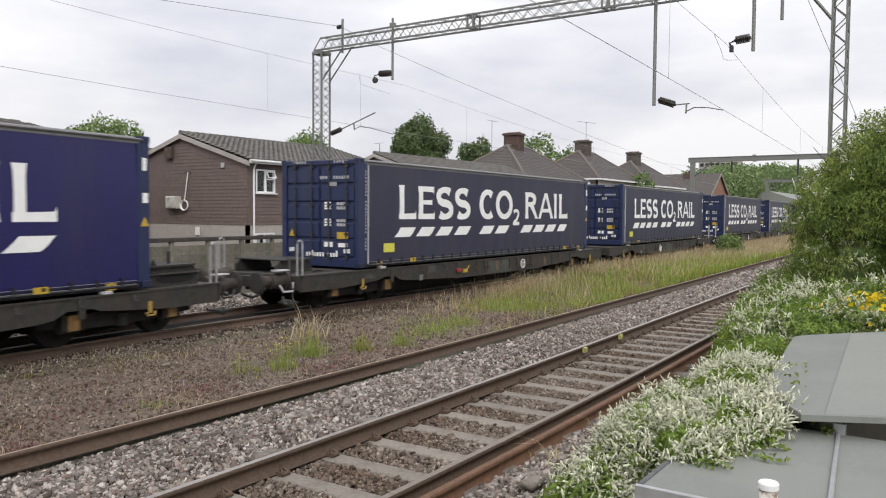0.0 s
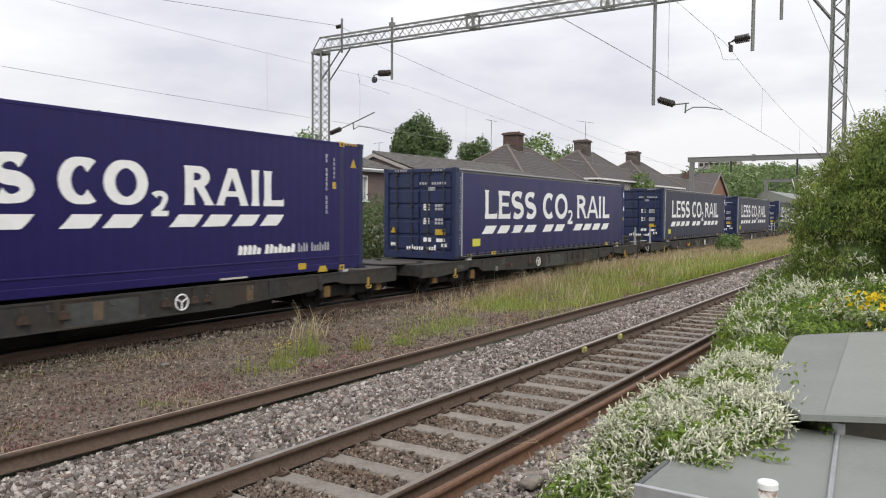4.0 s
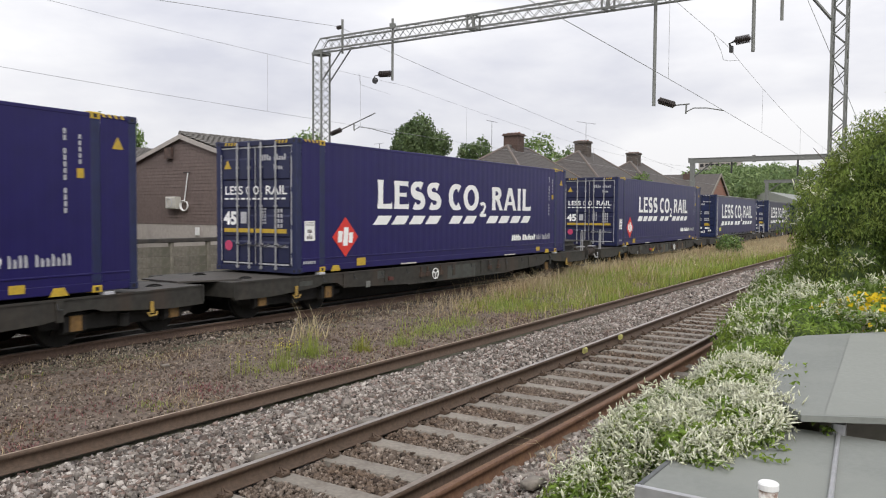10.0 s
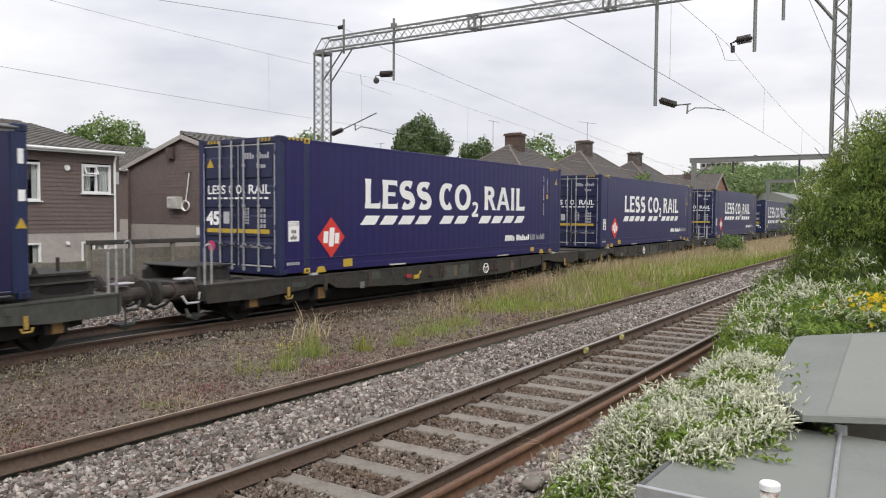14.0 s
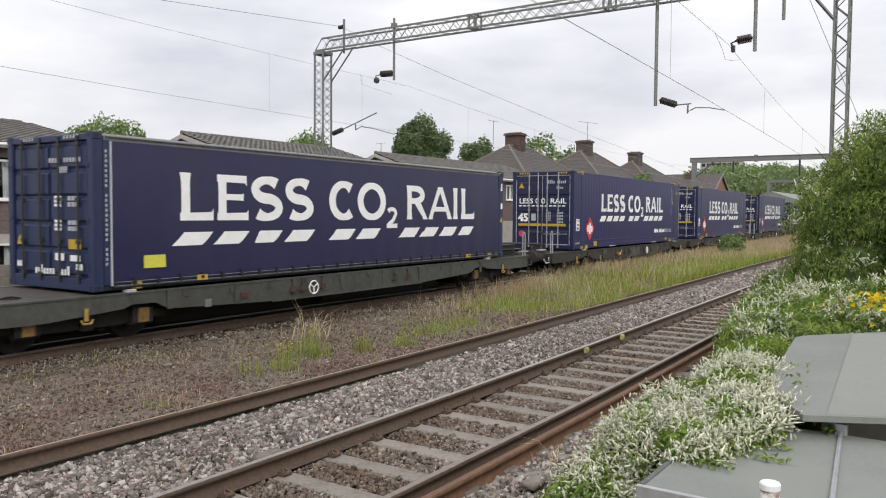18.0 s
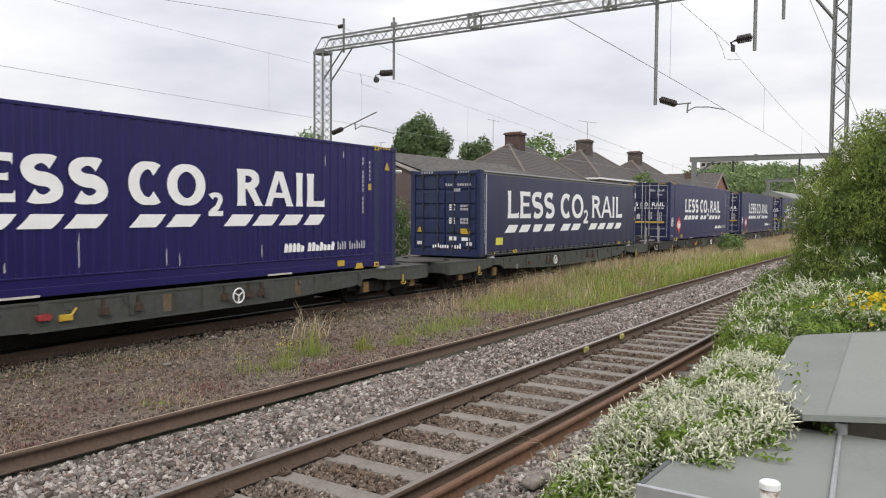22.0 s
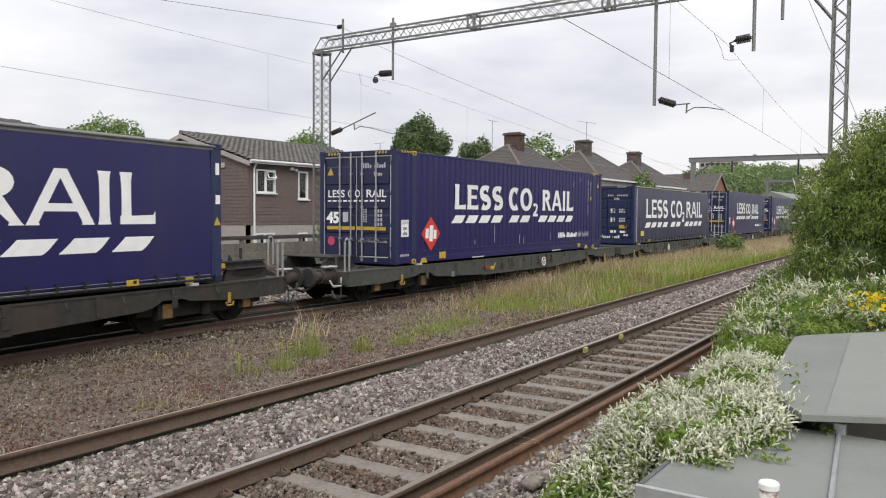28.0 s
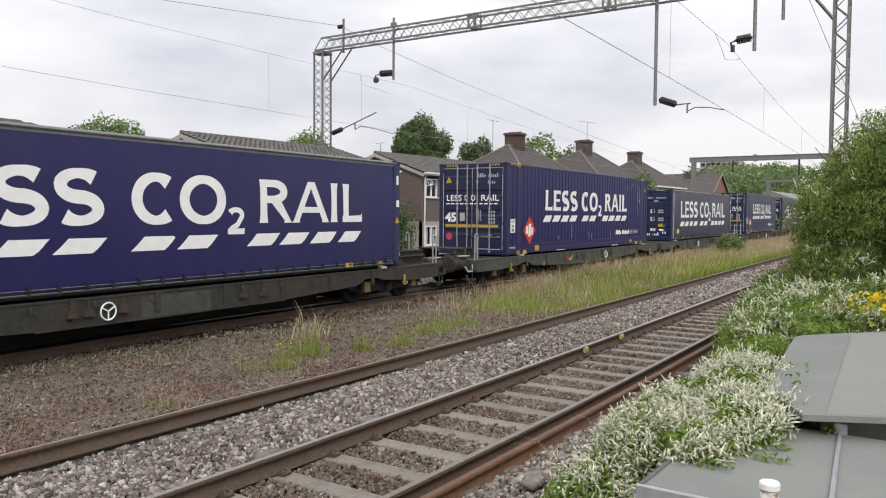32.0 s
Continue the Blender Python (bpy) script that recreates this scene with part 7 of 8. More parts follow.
W1 = dict(panes=1, curtain=True)
h1 = terrace("terraced_house", 4.0, 17.85, 27.0, 39.5, 4.45, 5.80, 1.40,
             [(13.1, 13.84, 2.53, 3.88, W1), (14.15, 14.79, 2.53, 3.86, W1), (16.33, 17.49, 2.84, 3.90, dict(panes=2, vent=0, curtain=True)),
              (13.1, 13.84, 0.0, 1.06, W1), (14.15, 14.79, 0.0, 1.06, W1), (16.29, 17.3, 0.1, 1.06, dict(panes=2, curtain=True))],
             "brown-clad terraced house with white windows and tiled roof", down=17.62)
part("outside_lamp", Shape().disc((15.75, 26.94, 3.72), (0, 1, 0), 0.10, 0.08, 14), M_UPVC, h1)
part("outside_lamp", Shape().disc((15.75, 26.94, 1.02), (0, 1, 0), 0.07, 0.06, 14), M_UPVC, h1)
part("vent_box", Shape().box(17.66, 17.78, 26.9, 26.98, 3.2, 3.65), M_GREYMARK, h1)
h2 = terrace("terraced_house", 22.5, 32.5, 25.0, 33.3, 4.40, 5.60, 1.62,
             [(22.95, 24.05, 2.98, 3.98, dict(panes=2, vent=1, curtain=False)), (25.42, 26.05, 2.75, 4.0, dict(panes=1, curtain=False)),
              (28.6, 29.3, 2.74, 4.0, W1), (29.6, 30.34, 2.74, 4.0, W1), (22.9, 24.0, 0.2, 1.28, dict(panes=2, curtain=True)), (25.4, 26.0, 0.6, 1.26, dict(panes=1, curtain=False))],
             "brown-clad house with a boarded gable and white window", down=22.78)
wall_x = 22.46
ac = part("air_conditioner", Shape().box(wall_x - 0.30, wall_x, 29.25, 29.95, 2.30, 2.85, 0.04), M_AC, h2, "beige air conditioner on the gable")
part("fan_grille", Shape().ring((wall_x - 0.31, 29.68, 2.57), (1, 0, 0), 0.19, 0.015, 20), M_GREYMARK, ac)
coil = Shape()
for i in range(3):
    coil.ring((wall_x - 0.04 - 0.03 * i, 28.95, 2.45), (1, 0.1, 0), 0.21 + 0.01 * i, 0.022, 22)
part("cable_coil", coil.tube([(wall_x - 0.04, 28.98, 2.6), (wall_x - 0.04, 28.85, 3.2), (wall_x - 0.04, 28.72, 3.9)], 0.03, 6), M_UPVC, h2, "coiled white cable")
part("bracket", Shape().tube([(wall_x - 0.05, 28.55, 3.92), (wall_x - 0.05, 29.0, 3.92)], 0.02, 6), M_DARKSTEEL, h2)
part("alarm_box", Shape().box(wall_x - 0.18, wall_x, 29.75, 30.2, 4.55, 5.05, 0.03), M_BRICK, h2, "dark brown box under the gable")
part("white_vent", Shape().box(wall_x - 0.05, wall_x, 28.0, 28.25, 1.15, 1.5), M_UPVC, h2)
part("small_vent", Shape().box(wall_x - 0.05, wall_x, 26.35, 26.55, 4.05, 4.25), M_GREYMARK, h2)
part("outside_lamp", Shape().tube([(24.9, 24.93, 4.05), (24.9, 24.78, 4.08)], 0.06, 8).tube([(25.15, 24.93, 4.05), (25.15, 24.78, 4.02)], 0.06, 8), M_UPVC, h2)
h3 = terrace("terraced_house", 36.2, 52.0, 26.0, 32.5, 4.55, 5.65, 1.7,
             [(36.62, 37.77, 3.07, 4.15, dict(panes=2, vent=0, curtain=False)), (45.9, 47.0, 3.1, 4.1, dict(panes=2, curtain=True)), (36.62, 37.77, 0.3, 1.43, dict(panes=2, curtain=True)),
              (41.0, 42.3, 3.1, 4.1, dict(panes=2, curtain=True))],
             "brown-clad terraced house with white windows, partly behind a bush", down=36.45)
part("aerial", Shape().tube([(36.52, 29.2, 5.5), (36.52, 29.2, 6.3)], 0.016, 5).tube([(36.0, 29.2, 6.22), (36.9, 29.2, 6.34)], 0.010, 5), M_DARKSTEEL, h3)

h4 = terrace("terraced_house", 27.0, 44.0, 44.0, 52.0, 4.9, 6.45, 1.7, [(33.0, 34.2, 3.2, 4.3, dict(panes=2, curtain=True))],
             "brown-clad terraced house behind the others, grey tiled roof")
part("soil_pipe", Shape().tube([(wall_x - 0.10, 33.05, 4.15), (wall_x - 0.10, 33.05, -1.05)], 0.055, 8), M_BRICK, h2, "dark brown downpipe")
part("vent_cowl", Shape().tube([(14.6, 30.6, 5.15), (14.6, 30.6, 5.52)], 0.07, 8).box(14.45, 14.95, 30.4, 30.75, 5.18, 5.30), M_AC, h1, "pale roof vent")


def concrete_fence():
    """Low panels at first, then a taller run with a dark timber coping."""
    ob = thing("concrete_fence", "stained concrete panel fence with a dark coping behind the freight track", "fence")
    y, step = 20.0, 1.37
    pan = Shape().box(0, step - 0.13, -0.025, 0.025, 0, 0.30, 0.008).mesh("panel", M_FENCE)
    cap = Shape().box(-0.065, step - 0.065, -0.09, 0.09, 0, 0.13, 0.015).mesh("coping", M_DECK)
    for i in range(14):
        x = 4.03 + i * step
        tall = x > 12.0
        high = 2.25 if tall else 1.85
        p = new("post", Shape().box(-0.065, 0.065, -0.065, 0.065, -0.1, high, 0.015).mesh("post", M_FENCE))
        p.parent, p.location = ob, (x, y, -1.0)
        if tall:
            q = new("coping", cap)
            q.parent, q.location = ob, (x + 0.065, y, high - 1.0)
        for k in range(7 if tall else 6):
            q = new("panel", pan)
            q.parent, q.location = ob, (x + 0.065, y, -1.0 + 0.305 * k)
    return ob


concrete_fence()


def semi(x, y, z0, label, tall=0.0):
    """Pair of hipped-roof houses with a shared chimney."""
    ob = thing("semi_detached_house", label, "house", "hipped-roof houses")
    xl, xr, yf, yb, ze, zr = x - 4.5, x + 8.5, y - 4.0, y + 4.0, 5.2 + tall, 8.35 + tall
    fr = lambda u, o, z: (u, yf - o, z)
    op = [(xl + 1.0, xl + 2.6, 2.9 + tall, 4.2 + tall), (xl + 4.6, xl + 5.6, 2.9 + tall, 4.2 + tall), (xr - 2.8, xr - 1.2, 2.9 + tall, 4.2 + tall)]
    part("wall", wall_holes(xl + 0.4, xr - 0.4, z0, ze, fr, op, 0.2), M_RENDER, ob)
    part("side_wall", Shape().box(xl + 0.4, xl + 0.6, yf + 0.01, yb, z0, ze).box(xr - 0.6, xr - 0.4, yf + 0.01, yb, z0, ze).box(xl + 0.6, xr - 0.6, yb - 0.2, yb, z0, ze), M_RENDER, ob)
    for q in op:
        window(ob, fr, *q, panes=2, curtain=True)
    a, b = (x, y, zr), (xr - 4.5, y, zr)
    c = [(xl, yf - 0.3, ze), (xr, yf - 0.3, ze), (xr, yb + 0.3, ze), (xl, yb + 0.3, ze)]
    # roof faces as rows of tile courses
    for nm, quad in (("roof_side", (c[0], c[3], a, a)), ("roof_front", (c[0], c[1], b, a)), ("roof_back", (c[3], c[2], b, a)), ("roof_side", (c[1], c[2], b, b))):
        p0, p1, p2, p3 = [Vector(q) for q in quad]
        sh, n, rows_ = Shape(), 20, []
        nrm = (p1 - p0).cross(p3 - p0).normalized()
        if nrm.z < 0:
            nrm = -nrm
        for i in range(n):
            k0, k1 = i / n, (i + 1) / n
            l0, r0, l1, r1 = p0.lerp(p3, k0), p1.lerp(p2, k0), p0.lerp(p3, k1), p1.lerp(p2, k1)
            o = nrm * 0.014
            rows_ += [l0 - o * 0.2, r0 - o * 0.2, l0 + o, r0 + o]
        rows_ += [p3 - nrm * 0.006, p2 - nrm * 0.006]
        sh.add(rows_, [(2 * i, 2 * i + 1, 2 * i + 3, 2 * i + 2) for i in range(len(rows_) // 2 - 1)])
        part(nm, sh, M_TILE2, ob, "brown-grey tiled roof")
    for q in (c[0], c[3]):
        part("hip_tiles", Shape().tube([q, a], 0.13, 6), M_HIP, ob, "pale hip tiles")
    for q in (c[1], c[2]):
        part("hip_tiles", Shape().tube([q, b], 0.13, 6), M_HIP, ob, "pale hip tiles")
    part("ridge_tiles", Shape().tube([a, b], 0.13, 6), M_ROOFGREY, ob)
    part("gutter", Shape().box(xl, xr, yf - 0.4, yf - 0.3, ze - 0.15, ze + 0.02).box(xl - 0.1, xl, yf - 0.4, yb + 0.3, ze - 0.15, ze + 0.02), M_UPVC, ob)
    ch = Shape()
    cx, z = x + 1.2, zr - 0.9
    k = 0
    while z < zr + 0.95:
        for i in range(5):
            o = (0.13 if k % 2 else 0)
            ch.box(cx - 0.62 + i * 0.25, cx - 0.62 + i * 0.25 + 0.235, y - 0.72, y + 0.72, z, z + 0.105)
        z += 0.12
        k += 1
    chim = part("chimney", ch.box(cx - 0.6, cx + 0.6, y - 0.70, y + 0.70, zr - 0.9, zr + 0.95), M_BRICK if x < 70 else M_BRICK_SOOTY, ob, "brown brick chimney" if x < 70 else "sooty grey-brown brick chimney")
    part("chimney_cap", Shape().box(cx - 0.74, cx + 0.74, y - 0.84, y + 0.84, zr + 0.95, zr + 1.07).box(cx - 0.68, cx + 0.68, y - 0.78, y + 0.78, zr + 1.07, zr + 1.16), M_BRICK if x < 70 else M_BRICK_SOOTY, chim)
    for i in range(4):
        part("chimney_pot", Shape().tube([(cx, y - 0.55 + i * 0.36, zr + 1.16), (cx, y - 0.55 + i * 0.36, zr + 1.28)], [0.14, 0.12], 10), M_BRICKWALL, chim, "red clay pot")
    return ob


s1 = semi(62.2, 35.0, -1.0, "semi-detached house with brown hipped roof and brick chimney")
s2 = semi(77.6, 35.0, -1.0, "semi-detached house with brown hipped roof and aerial", 0.55)
s3 = semi(92.9, 35.0, -1.0, "semi-detached house with brown hipped roof and dark chimney", 0.35)
for ox, oy, oz, w in ((80.0, 35.2, 10.0, 1.7), (61.8, 36.4, 8.4, 0.8)):
    a_ = Shape().tube([(ox, oy, oz), (ox, oy, oz + 2.2)], 0.022, 5).tube([(ox - w * 0.55, oy + w * 0.4, oz + 2.25), (ox + w * 0.55, oy - w * 0.4, oz + 2.1)], 0.016, 5)
    solid("tv_aerial", a_, M_DARKSTEEL, "thin television aerial on a chimney", "aerial", "aerials")


def far_house():
    ob = thing("brick_house", "red brick gabled house with brown tiled roof beyond the gantry", "house")
    x0, x1, y0, y1, ze, zr = 112.0, 121.0, 30.4, 38.8, 5.0, 7.9
    xm = (x0 + x1) / 2
    part("gable_wall", Shape().prism([(x0, -1.0), (x1, -1.0), (x1, ze), (xm, zr), (x0, ze)], "y", y0, y0 + 0.3), M_BRICKWALL, ob)
    part("wall", Shape().box(x0, x0 + 0.3, y0 + 0.3, y1, -1.0, ze), M_BRICKWALL, ob)
    part("wall", Shape().box(x1 - 0.3, x1, y0 + 0.3, y1, -1.0, ze), M_BRICKWALL, ob)
    part("roof", Shape().prism([(x0 - 0.5, ze - 0.25), (xm, zr + 0.08), (xm, zr + 0.3), (x0 - 0.5, ze)], "y", y0 - 0.2, y1), M_TILE2, ob)
    part("roof", Shape().prism([(xm, zr + 0.08), (x1 + 0.5, ze - 0.25), (x1 + 0.5, ze), (xm, zr + 0.3)], "y", y0 - 0.2, y1), M_TILE2, ob)
    for a, b in ((x0 - 0.55, xm), (x1 + 0.55, xm)):
        part("barge_board", Shape().prism([(a, ze - 0.45), (b, zr - 0.02), (b, zr + 0.34), (a, ze)], "y", y0 - 0.30, y0 - 0.2), M_CONCRETE, ob, "pale barge board")
    stack = part("chimney", Shape().box(xm - 1.3, xm - 0.2, 34.3, 35.3, 6.2, 8.2), M_BRICK, ob, "brown brick chimney")
    for q in (34.55, 35.05):
        part("chimney_pot", Shape().tube([(xm - 0.75, q, 8.2), (xm - 0.75, q, 8.55)], 0.14, 8), M_BRICK, stack)
    for q in (31.6, 33.0):
        win = part("window", Shape().box(x0 - 0.06, x0, q, q + 1.0, 3.2, 4.5), M_UPVC, ob, "white framed window")
        part("pane", Shape().box(x0 - 0.075, x0 - 0.063, q + 0.08, q + 0.92, 3.28, 4.42), M_DARKROOM, win)


far_house()
tower = thing("tower_block", "pale tower block far beyond the trees", "tower block")
part("wall", Shape().box(394, 404, 94.5, 113, -1, 28.6), M_RENDER, tower)
for k in range(9):
    for i in range(7):
        part("window", Shape().box(393.7, 394.0, 95.6 + i * 2.5, 97.2 + i * 2.5, 4.0 + k * 2.75, 5.5 + k * 2.75), M_DARKROOM, tower)
works = thing("industrial_shed", "long grey metal-roofed shed far along the railway", "shed")
part("wall", Shape().box(165, 240, 25.0, 42.0, -1, 4.0), M_RENDER, works)
part("roof", Shape().prism([(24.6, 4.0), (33.5, 7.0), (42.4, 4.0)], "x", 164.5, 240.5), M_FELT2, works, "grey metal roof")

# ================= trees and distance =================
tree("tree", 83.2, 60.0, -1.0, 16.1, 4.6, "dark green broad tree behind the houses", 34000, 0.27, None, 101, 1.2, 12)
tree("tree", 98.6, 60.0, -1.0, 14.4, 3.4, "dark green tree between two roofs", 15000, 0.28, None, 102, 1.2)
tree("tree", 118.0, 60.0, -1.0, 16.7, 5.4, "mid-green tree behind a chimney", 6500, 0.38, M_TREELEAF2, 103, 1.2)
tree("tree", 38.5, 60.5, -1.0, 11.2, 3.8, "mid-green rounded tree behind the terrace", 17000, 0.20, M_TREELEAF2, 104, 1.2)
tree("tree", 62.9, 60.4, -1.0, 12.2, 4.5, "mid-green tree behind the terrace roof", 14000, 0.25, M_TREELEAF2, 105, 1.1)
tree("tree", 53.0, 66.0, -1.0, 10.9, 1.6, "small green tree behind the terrace roof", 2600, 0.26, M_TREELEAF2, 106)
tree("tree", 150.0, 70.0, -1.0, 17.5, 3.4, "mid-green tree behind the third roof", 3200, 0.42, M_TREELEAF, 107)
tree("tree", 84.0, 30.2, -1.0, 8.1, 1.9, "light green young tree before the third house", 3600, 0.19, M_TREELEAF2, 108)
rt = random.Random(9)
for i in range(13):
    x_ = 128 + i * 11 + rt.uniform(-4, 4)
    y_ = x_ * (0.30 - 0.009 * i) + rt.uniform(-3, 3)
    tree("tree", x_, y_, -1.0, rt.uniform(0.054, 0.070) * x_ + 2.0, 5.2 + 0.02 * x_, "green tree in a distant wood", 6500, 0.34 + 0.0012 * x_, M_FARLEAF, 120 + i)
bk = Shape()
for i in range(40):
    a = radians(-35 + i * 3.2)
    bk.add(*lump((560 * math.cos(a), 560 * math.sin(a), 2), (34, 34, 15 + 5 * noise.noise((i * 0.7, 0, 0))), i, 0.3, 14, 8))
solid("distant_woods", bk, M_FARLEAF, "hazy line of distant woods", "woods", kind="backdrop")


# ================= foreground: vine hedge, bush and shed roofs =================
def sprays(name, pts, nrm, parent, seed, material, thick, length, label="", fingers=7):
    """Flower sprays: round each point a bunch of short, bent, knobbly spikes."""
    rng = np.random.default_rng(seed)
    pts, nrm = np.repeat(pts, fingers, 0), np.repeat(nrm, fingers, 0)
    n = len(pts)
    pts = pts + rng.normal(0, 0.032, (n, 3))
    d = nrm * 0.5 + rng.normal(0, 0.65, (n, 3)) + np.array([-0.08, 0, 0.45])
    d /= np.linalg.norm(d, axis=1, keepdims=True)
    cur = rng.normal(0, 0.7, (n, 3))
    u = np.cross(d, rng.normal(0, 1, (n, 3)))
    u /= np.linalg.norm(u, axis=1, keepdims=True)
    w = np.cross(d, u)
    L = (length * rng.uniform(0.5, 1.5, n))[:, None]
    vs = []
    for i, k in enumerate((0.0, 0.6)):
        c = pts + d * L * k + cur * L * k * k
        r = (thick * (0.85, 1.15)[i] * rng.uniform(0.7, 1.3, n))[:, None]
        for j in range(3):
            a = 2.0944 * j + 1.0472 * i
            vs.append(c + (u * math.cos(a) + w * math.sin(a)) * r)
    vs.append(pts + d * L * 1.1 + cur * L * 1.15)
    v = np.stack(vs, 1).reshape(-1, 3)
    f = []
    for j in range(3):
        a, b, c, e = j, (j + 1) % 3, 3 + (j + 1) % 3, 3 + j
        f += [(a, b, c), (a, c, e), (e, c, 6)]
    f = (np.array(f)[None] + 7 * np.arange(n)[:, None, None]).reshape(-1, 3)
    return part(name, quick_mesh(name, v, f, material), None, parent, label)


def vine(name, label, blobs, leaves, leaf, n_spray, seed, petal=0.011, plume=0.095, core=0.86, gate=-0.12, leaf_mat=None, droop=1.0):
    ob = thing(name, label, "hedge", "vine hedge")
    # added opaque cores stop the view through and stand in for inner shade
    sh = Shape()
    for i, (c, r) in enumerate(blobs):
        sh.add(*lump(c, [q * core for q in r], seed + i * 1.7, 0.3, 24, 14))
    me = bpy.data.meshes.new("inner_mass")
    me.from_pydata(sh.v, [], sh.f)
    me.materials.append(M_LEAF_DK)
    part("inner_mass", me, None, ob, "opaque dark green core, shade between leaves in its colour")
    p, nr = crown_points(blobs, leaves, seed, 0.80, True)
    scatter_leaves("foliage", p, nr, np.full(len(p), leaf), leaf_mat or M_LEAF, ob, seed, 2.7, droop)
    q, nq = crown_points(blobs, int(n_spray * 1.6), seed + 5, 0.92, True)
    keep = np.array([noise.noise(Vector(v) * 1.5 + Vector((seed, 3, 1))) + 0.6 * noise.noise(Vector(v) * 5.0) > gate + (0.85 * max(0.0, 0.80 - v[2]) + 0.10 * max(0.0, v[0] - 5.6)) * (leaf < 0.02) for v in q])
    sprays("blossom", q[keep], nq[keep], ob, seed + 9, M_FLOWER, petal, plume, label="cream-white flower sprays")
    return ob


vine("flowering_vine", "vine hedge smothered in cream-white flower sprays",
     [((3.75, 1.74, 0.05), (0.70, 0.33, 0.38)), ((3.9, 1.56, 0.42), (0.55, 0.33, 0.36)), ((4.5, 1.48, 0.60), (0.58, 0.36, 0.38)), ((4.35, 1.22, 0.88), (0.36, 0.20, 0.16)),
      ((5.1, 1.45, 0.66), (0.60, 0.38, 0.38)), ((4.72, 1.10, 0.97), (0.34, 0.22, 0.14)), ((5.9, 1.46, 0.62), (0.60, 0.33, 0.38)), ((6.25, 1.42, 0.80), (0.46, 0.20, 0.25)),
      ((5.2, 1.20, 1.03), (0.36, 0.20, 0.13)), ((5.1, 1.76, 0.12), (0.75, 0.30, 0.38)), ((6.7, 1.66, 0.40), (0.70, 0.33, 0.40)), ((4.85, 0.94, 1.03), (0.20, 0.11, 0.07)),
      ((4.05, 1.10, 1.00), (0.30, 0.17, 0.09)), ((4.45, 0.99, 1.03), (0.34, 0.17, 0.10)), ((5.55, 1.28, 0.98), (0.50, 0.24, 0.17))],
     76000, 0.019, 9600, 31, 0.0066, 0.0205, 0.84, -0.30)
vine("leafy_vine", "green vine hedge with scattered white flowers",
     [((7.8, 1.72, 0.45), (0.75, 0.42, 0.46)), ((8.8, 1.72, 0.62), (0.90, 0.50, 0.52)), ((10.0, 1.85, 0.66), (1.05, 0.66, 0.58)), ((11.4, 1.98, 0.66), (1.15, 0.68, 0.60)),
      ((8.6, 1.3, 0.85), (0.8, 0.5, 0.38)), ((10.0, 1.4, 0.9), (1.1, 0.65, 0.46)), ((12.8, 2.2, 0.6), (1.2, 0.66, 0.66)), ((7.3, 1.5, 0.70), (0.7, 0.40, 0.36)), ((14.5, 2.45, 0.55), (1.3, 0.66, 0.66)),
      ((9.2, 0.8, 0.95), (0.9, 0.55, 0.40)), ((10.5, 0.4, 1.0), (1.2, 0.9, 0.5))],
     100000, 0.022, 3000, 57, 0.0090, 0.030, 0.82, 0.04)
vine("tall_bush", "tall rounded bush overgrown with vine, mostly green",
     [((12.3, 1.15, 1.3), (1.35, 1.05, 1.0)), ((12.3, 1.05, 2.15), (1.25, 1.12, 0.85)), ((12.4, 0.58, 2.78), (1.25, 1.10, 0.80)), ((12.5, -0.15, 3.30), (1.3, 1.15, 0.85)),
      ((12.6, -1.0, 3.62), (1.4, 1.2, 0.95)), ((11.8, -0.3, 1.7), (1.4, 1.2, 1.4)), ((12.2, -1.6, 2.4), (1.5, 1.2, 1.8)), ((13.6, 1.3, 1.6), (1.3, 1.0, 1.2))],
     230000, 0.021, 1500, 83, 0.0095, 0.034, 0.80, 0.20, M_BUSHLEAF, 2.2)
rtw = np.random.default_rng(4)
twigs = Shape()
for i in range(9):
    a, h = rtw.uniform(-1.2, 1.8), rtw.uniform(2.6, 3.6)
    z = 2.42 + (1.7 - a) * 0.55
    twigs.tube([(12.2, a, z), (12.1 + rtw.uniform(-.2, .2), a + 0.15, z + 0.35), (12.0, a + rtw.uniform(0.0, 0.45), z + rtw.uniform(0.4, 0.62))], [0.012, 0.009, 0.004], 5)
solid("vine_shoots", twigs, M_BARK, "thin brown shoots waving above the bush", "plant")
yf = thing("yellow_flower_bush", "cluster of bright yellow flowers by the shed roof", "flowers")
rr = np.random.default_rng(8)
yp = np.stack([rr.normal(9.0, 0.25, 420), rr.normal(0.72, 0.20, 420), rr.normal(1.27, 0.075, 420)], 1)
scatter_leaves("blossom", yp, np.tile([[-0.8, 0.0, 0.6]], (420, 1)), np.full(420, 0.06), M_YFLOWER, yf, 8, 1.0, 0, "bright yellow petals")
yp = np.stack([rr.normal(9.05, 0.28, 420), rr.normal(0.70, 0.24, 420), rr.normal(1.20, 0.09, 420)], 1)
scatter_leaves("foliage", yp, np.tile([[-0.8, 0.0, 0.6]], (420, 1)), np.full(420, 0.07), M_LEAF, yf, 9, 1.4, 0.3)


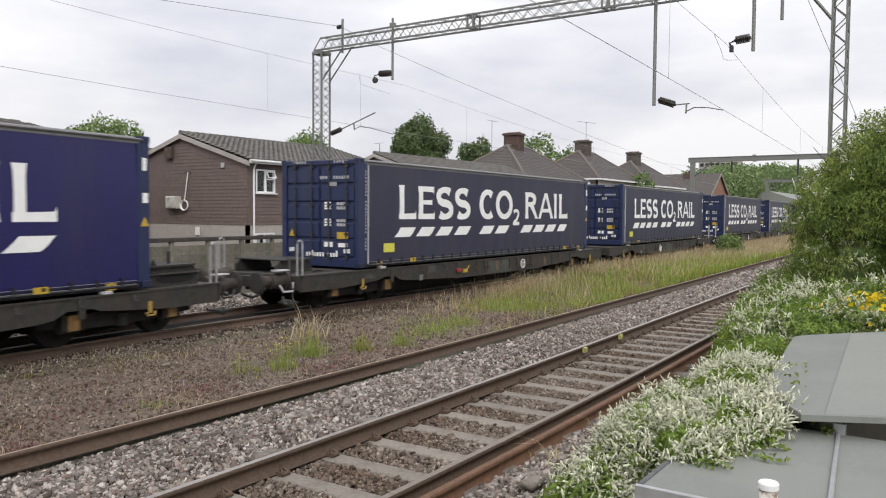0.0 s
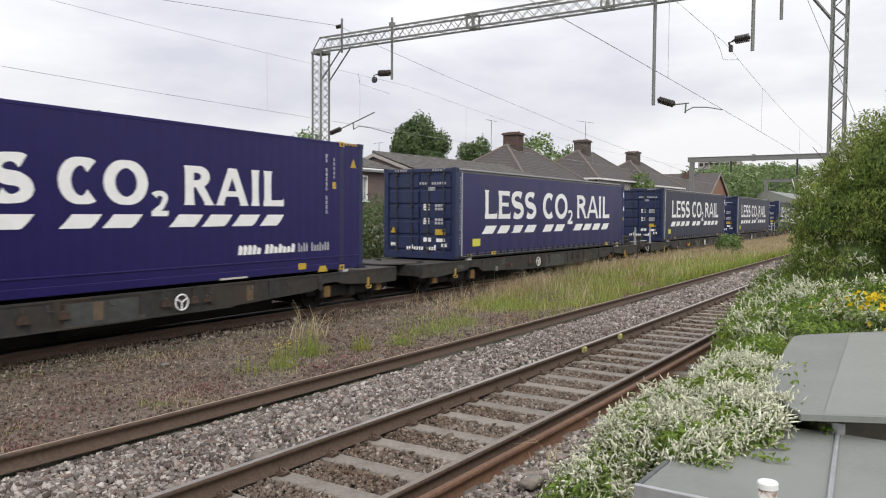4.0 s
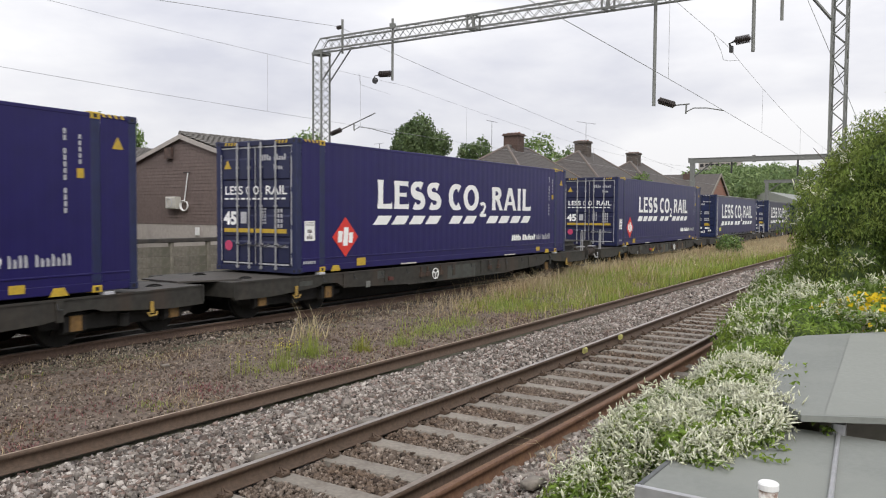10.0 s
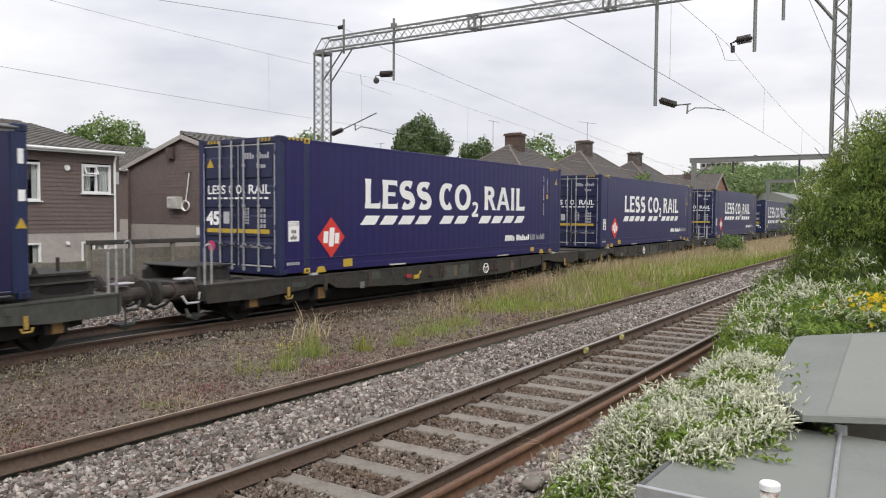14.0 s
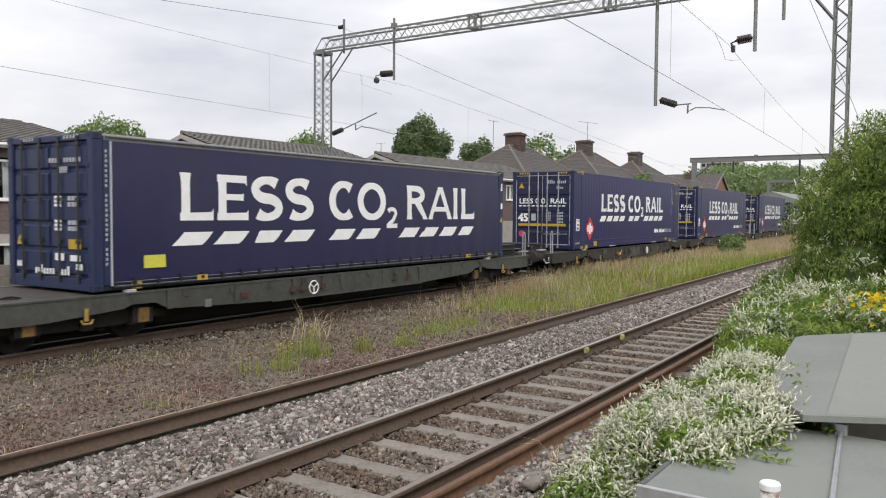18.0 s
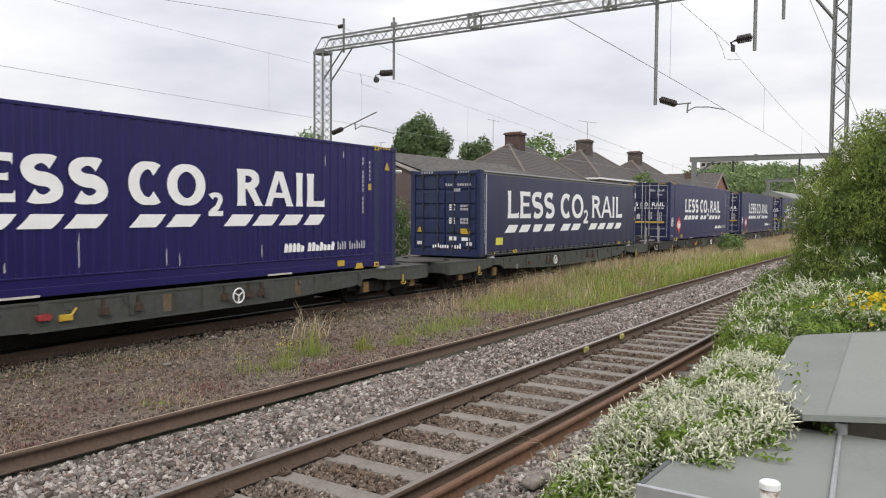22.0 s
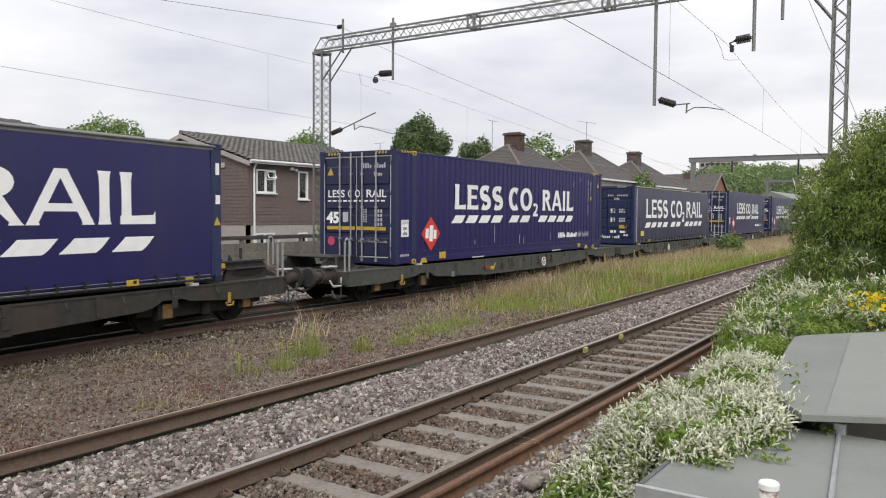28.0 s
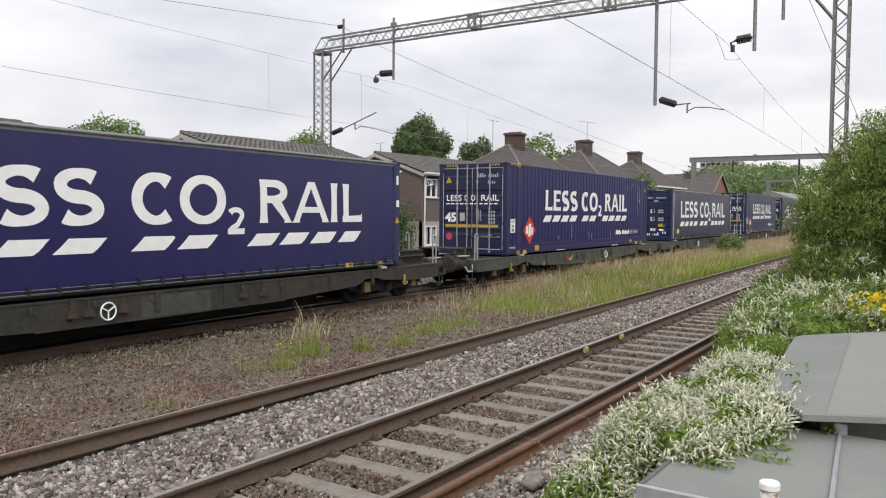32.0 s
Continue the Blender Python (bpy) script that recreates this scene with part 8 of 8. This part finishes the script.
def shed(name, poly, z, label, thick=0.055, ground=-1.03, inset=0.12):
    ob = thing(name, label, "shed", "garden sheds")
    part("roof", Shape().prism(poly, "z", z - thick, z), M_FELT, ob, "grey felt roof")
    cx, cy = sum(p[0] for p in poly) / len(poly), sum(p[1] for p in poly) / len(poly)
    inner = [(cx + (x - cx) * (1 - inset), cy + (y - cy) * (1 - inset)) for x, y in poly]
    part("wall", Shape().prism(inner, "z", ground, z - thick), M_FENCE, ob)
    return ob


low = shed("garden_shed", [(3.31, 1.165), (3.31, -1.6), (4.72, -1.6), (4.72, 1.165)], 1.0, "garden shed with flat grey felt roof, vine creeping over it")
part("edge_trim", Shape().box(3.285, 3.31, -1.6, 1.19, 0.935, 1.006, 0.004), M_GALV, low, "pale metal drip edge")
part("edge_trim", Shape().box(3.311, 4.72, 1.165, 1.19, 0.935, 1.008, 0.004), M_FELT_DK, low)
part("roof_batten", Shape().tube([(3.31, 0.425, 1.008), (4.72, 0.565, 1.008)], 0.012, 8), M_GALV, low, "raised seam in the felt")
part("roof_batten", Shape().box(4.70, 4.76, 0.53, 0.60, 0.98, 1.06, 0.01), M_GALV, low)
up = shed("garden_shed", [(4.53, 0.715), (5.0, 0.98), (5.66, 1.10), (7.45, 1.27), (7.62, 1.20), (8.35, 0.60), (9.0, -1.6), (5.75, -1.6)], 1.12, "garden shed with weathered grey flat roof", 0.03)
lip = [(4.515, 0.722), (5.735, -1.62), (5.775, -1.60), (4.555, 0.742)]
part("front_fascia", Shape().prism(lip, "z", 1.092, 1.126), M_FELT, up, "grey rounded roof edge")
# paler sheet paints in the light on the roof's slightly tilted right half
part("lit_roof_sheet", Shape().prism([(4.60, 0.62), (7.88, 0.87), (8.20, 0.55), (8.85, -1.58), (5.78, -1.58)], "z", 1.121, 1.127), M_FELT2, up, "paler half of the roof, light on its tilt painted in")
M_PEEL = mat("peeling_white_paint", (0.62, 0.60, 0.56), 0.7, 0, 0.1, 20, (0.16, 0.075, 0.04), 14, 0.47, 0.2, 60)
post = thing("pole", "peeling rusty pole with a white cap", "pole")
part("shaft", Shape().tube([(3.24, 0.63, -1.03), (3.24, 0.63, 1.12)], 0.036, 16), M_PEEL, post, "peeling rusty shaft", True)
part("cap", Shape().tube([(3.24, 0.63, 1.116), (3.24, 0.63, 1.138), (3.24, 0.63, 1.144)], [0.040, 0.040, 0.035], 18), M_UPVC, post, "white plastic cap")
creep = thing("creeping_vine", "thin vine shoots creeping over the felt roof", "plant")
rc = np.random.default_rng(17)
cp = []
for x0, y0, dx, dy in ((3.75, 1.10, -0.02, -0.22), (3.95, 0.86, 0.05, -0.15), (4.1, 0.92, 0.15, -0.2), (5.9, 1.10, 0.10, -0.16), (5.5, 1.03, 0.10, -0.14), (5.2, 0.95, 0.12, -0.12), (4.66, 0.66, 0.05, -0.10)):
    m = 20 if x0 < 4.7 else 7
    k = rc.uniform(0, 1, m)[:, None]
    z = 1.02 if x0 < 4.7 else 1.14
    cp.append(np.array([[x0, y0, z]]) + k * np.array([[dx, dy, 0]]) + rc.normal(0, 0.022, (m, 3)) * np.array([[1, 1, 0.4]]))
cp = np.concatenate(cp)
scatter_leaves("foliage", cp, np.tile([[0, 0, 1.0]], (len(cp), 1)), np.where(cp[:, 0] < 4.7, 0.025, 0.024), M_LEAF, creep, 18, 1.4, 0)


def shrub(name, c, r, n, leaf, label, material, seed):
    ob = thing(name, label, "bush")
    bl = [(c, r), ((c[0] + r[0] * 0.5, c[1], c[2] - r[2] * 0.3), (r[0] * 0.7, r[1] * 0.7, r[2] * 0.7)), ((c[0] - r[0] * 0.5, c[1] + r[1] * 0.2, c[2] - r[2] * 0.2), (r[0] * 0.7, r[1] * 0.7, r[2] * 0.75))]
    sh = Shape()
    for i in range(7):
        sh.tube([(c[0], c[1], c[2] - r[2] * 1.6), (c[0] + r[0] * 0.6 * math.cos(i), c[1] + r[1] * 0.6 * math.sin(i), c[2] + r[2] * 0.3)], [0.03, 0.008], 5)
    part("stem_tuft", sh, M_BARK, ob)
    p, nr = crown_points(bl, n, seed, 0.5)
    scatter_leaves("foliage", p, nr, np.full(len(p), leaf), material, ob, seed, 1.4, 0.3)
    return ob


shrub("shrub", (45.0, 11.1, 0.55), (0.75, 0.7, 0.55), 1500, 0.11, "small green shrub in the long grass", M_TREELEAF2, 201)
shrub("garden_bush", (24.7, 22.0, 1.3), (0.85, 0.6, 0.75), 1500, 0.10, "light green garden bush behind the fence", M_LEAF, 206)
shrub("garden_bush", (28.2, 22.4, 1.35), (1.8, 1.0, 1.5), 11000, 0.09, "tall green garden bush before the brown house", M_TREELEAF, 202)
shrub("garden_bush", (44.5, 22.0, 1.0), (1.3, 1.0, 1.2), 1600, 0.12, "green bush behind the freight track", M_TREELEAF, 205)
for x_, y_ in ((11.9, 5.10), (13.6, 5.10)):
    solid("yellow_marker", Shape().box(x_ - 0.05, x_ + 0.05, y_ + bend(x_) - 0.09, y_ + bend(x_) - 0.036, -0.085, 0.006, 0.018), M_DULLYEL, "yellow marker clipped to the rail", "track marker", "track markers")


# ================= what moves =================
def motions():
    """The train rolls away to the far right, slowing down."""
    ts = [t / 10 for t in range(0, 321)]
    knots_t, knots_s = [t for t, _ in TRAIN], [s for _, s in TRAIN]
    # smooth distance rolled, for the wheels
    coef = np.polyfit(np.array(knots_t) - 16.0, knots_s, 8)
    rolled = np.polyval(coef, np.array(ts) - 16.0)
    for ob, off, a, b, z in MOVING:
        walk(ob, ride(off, a, b, z))
        if ob.name.startswith("container_wagon") and off < 75:
            for ch in ob.children:
                if ch.name.startswith("wheelset"):
                    x = ch.location.x
                    walk(ch, [(t, pose(x, 0, AXLE_Z, 0, math.degrees(s / WHEEL_R) % 360.0, 0)) for t, s in zip(ts, rolled)])


motions()
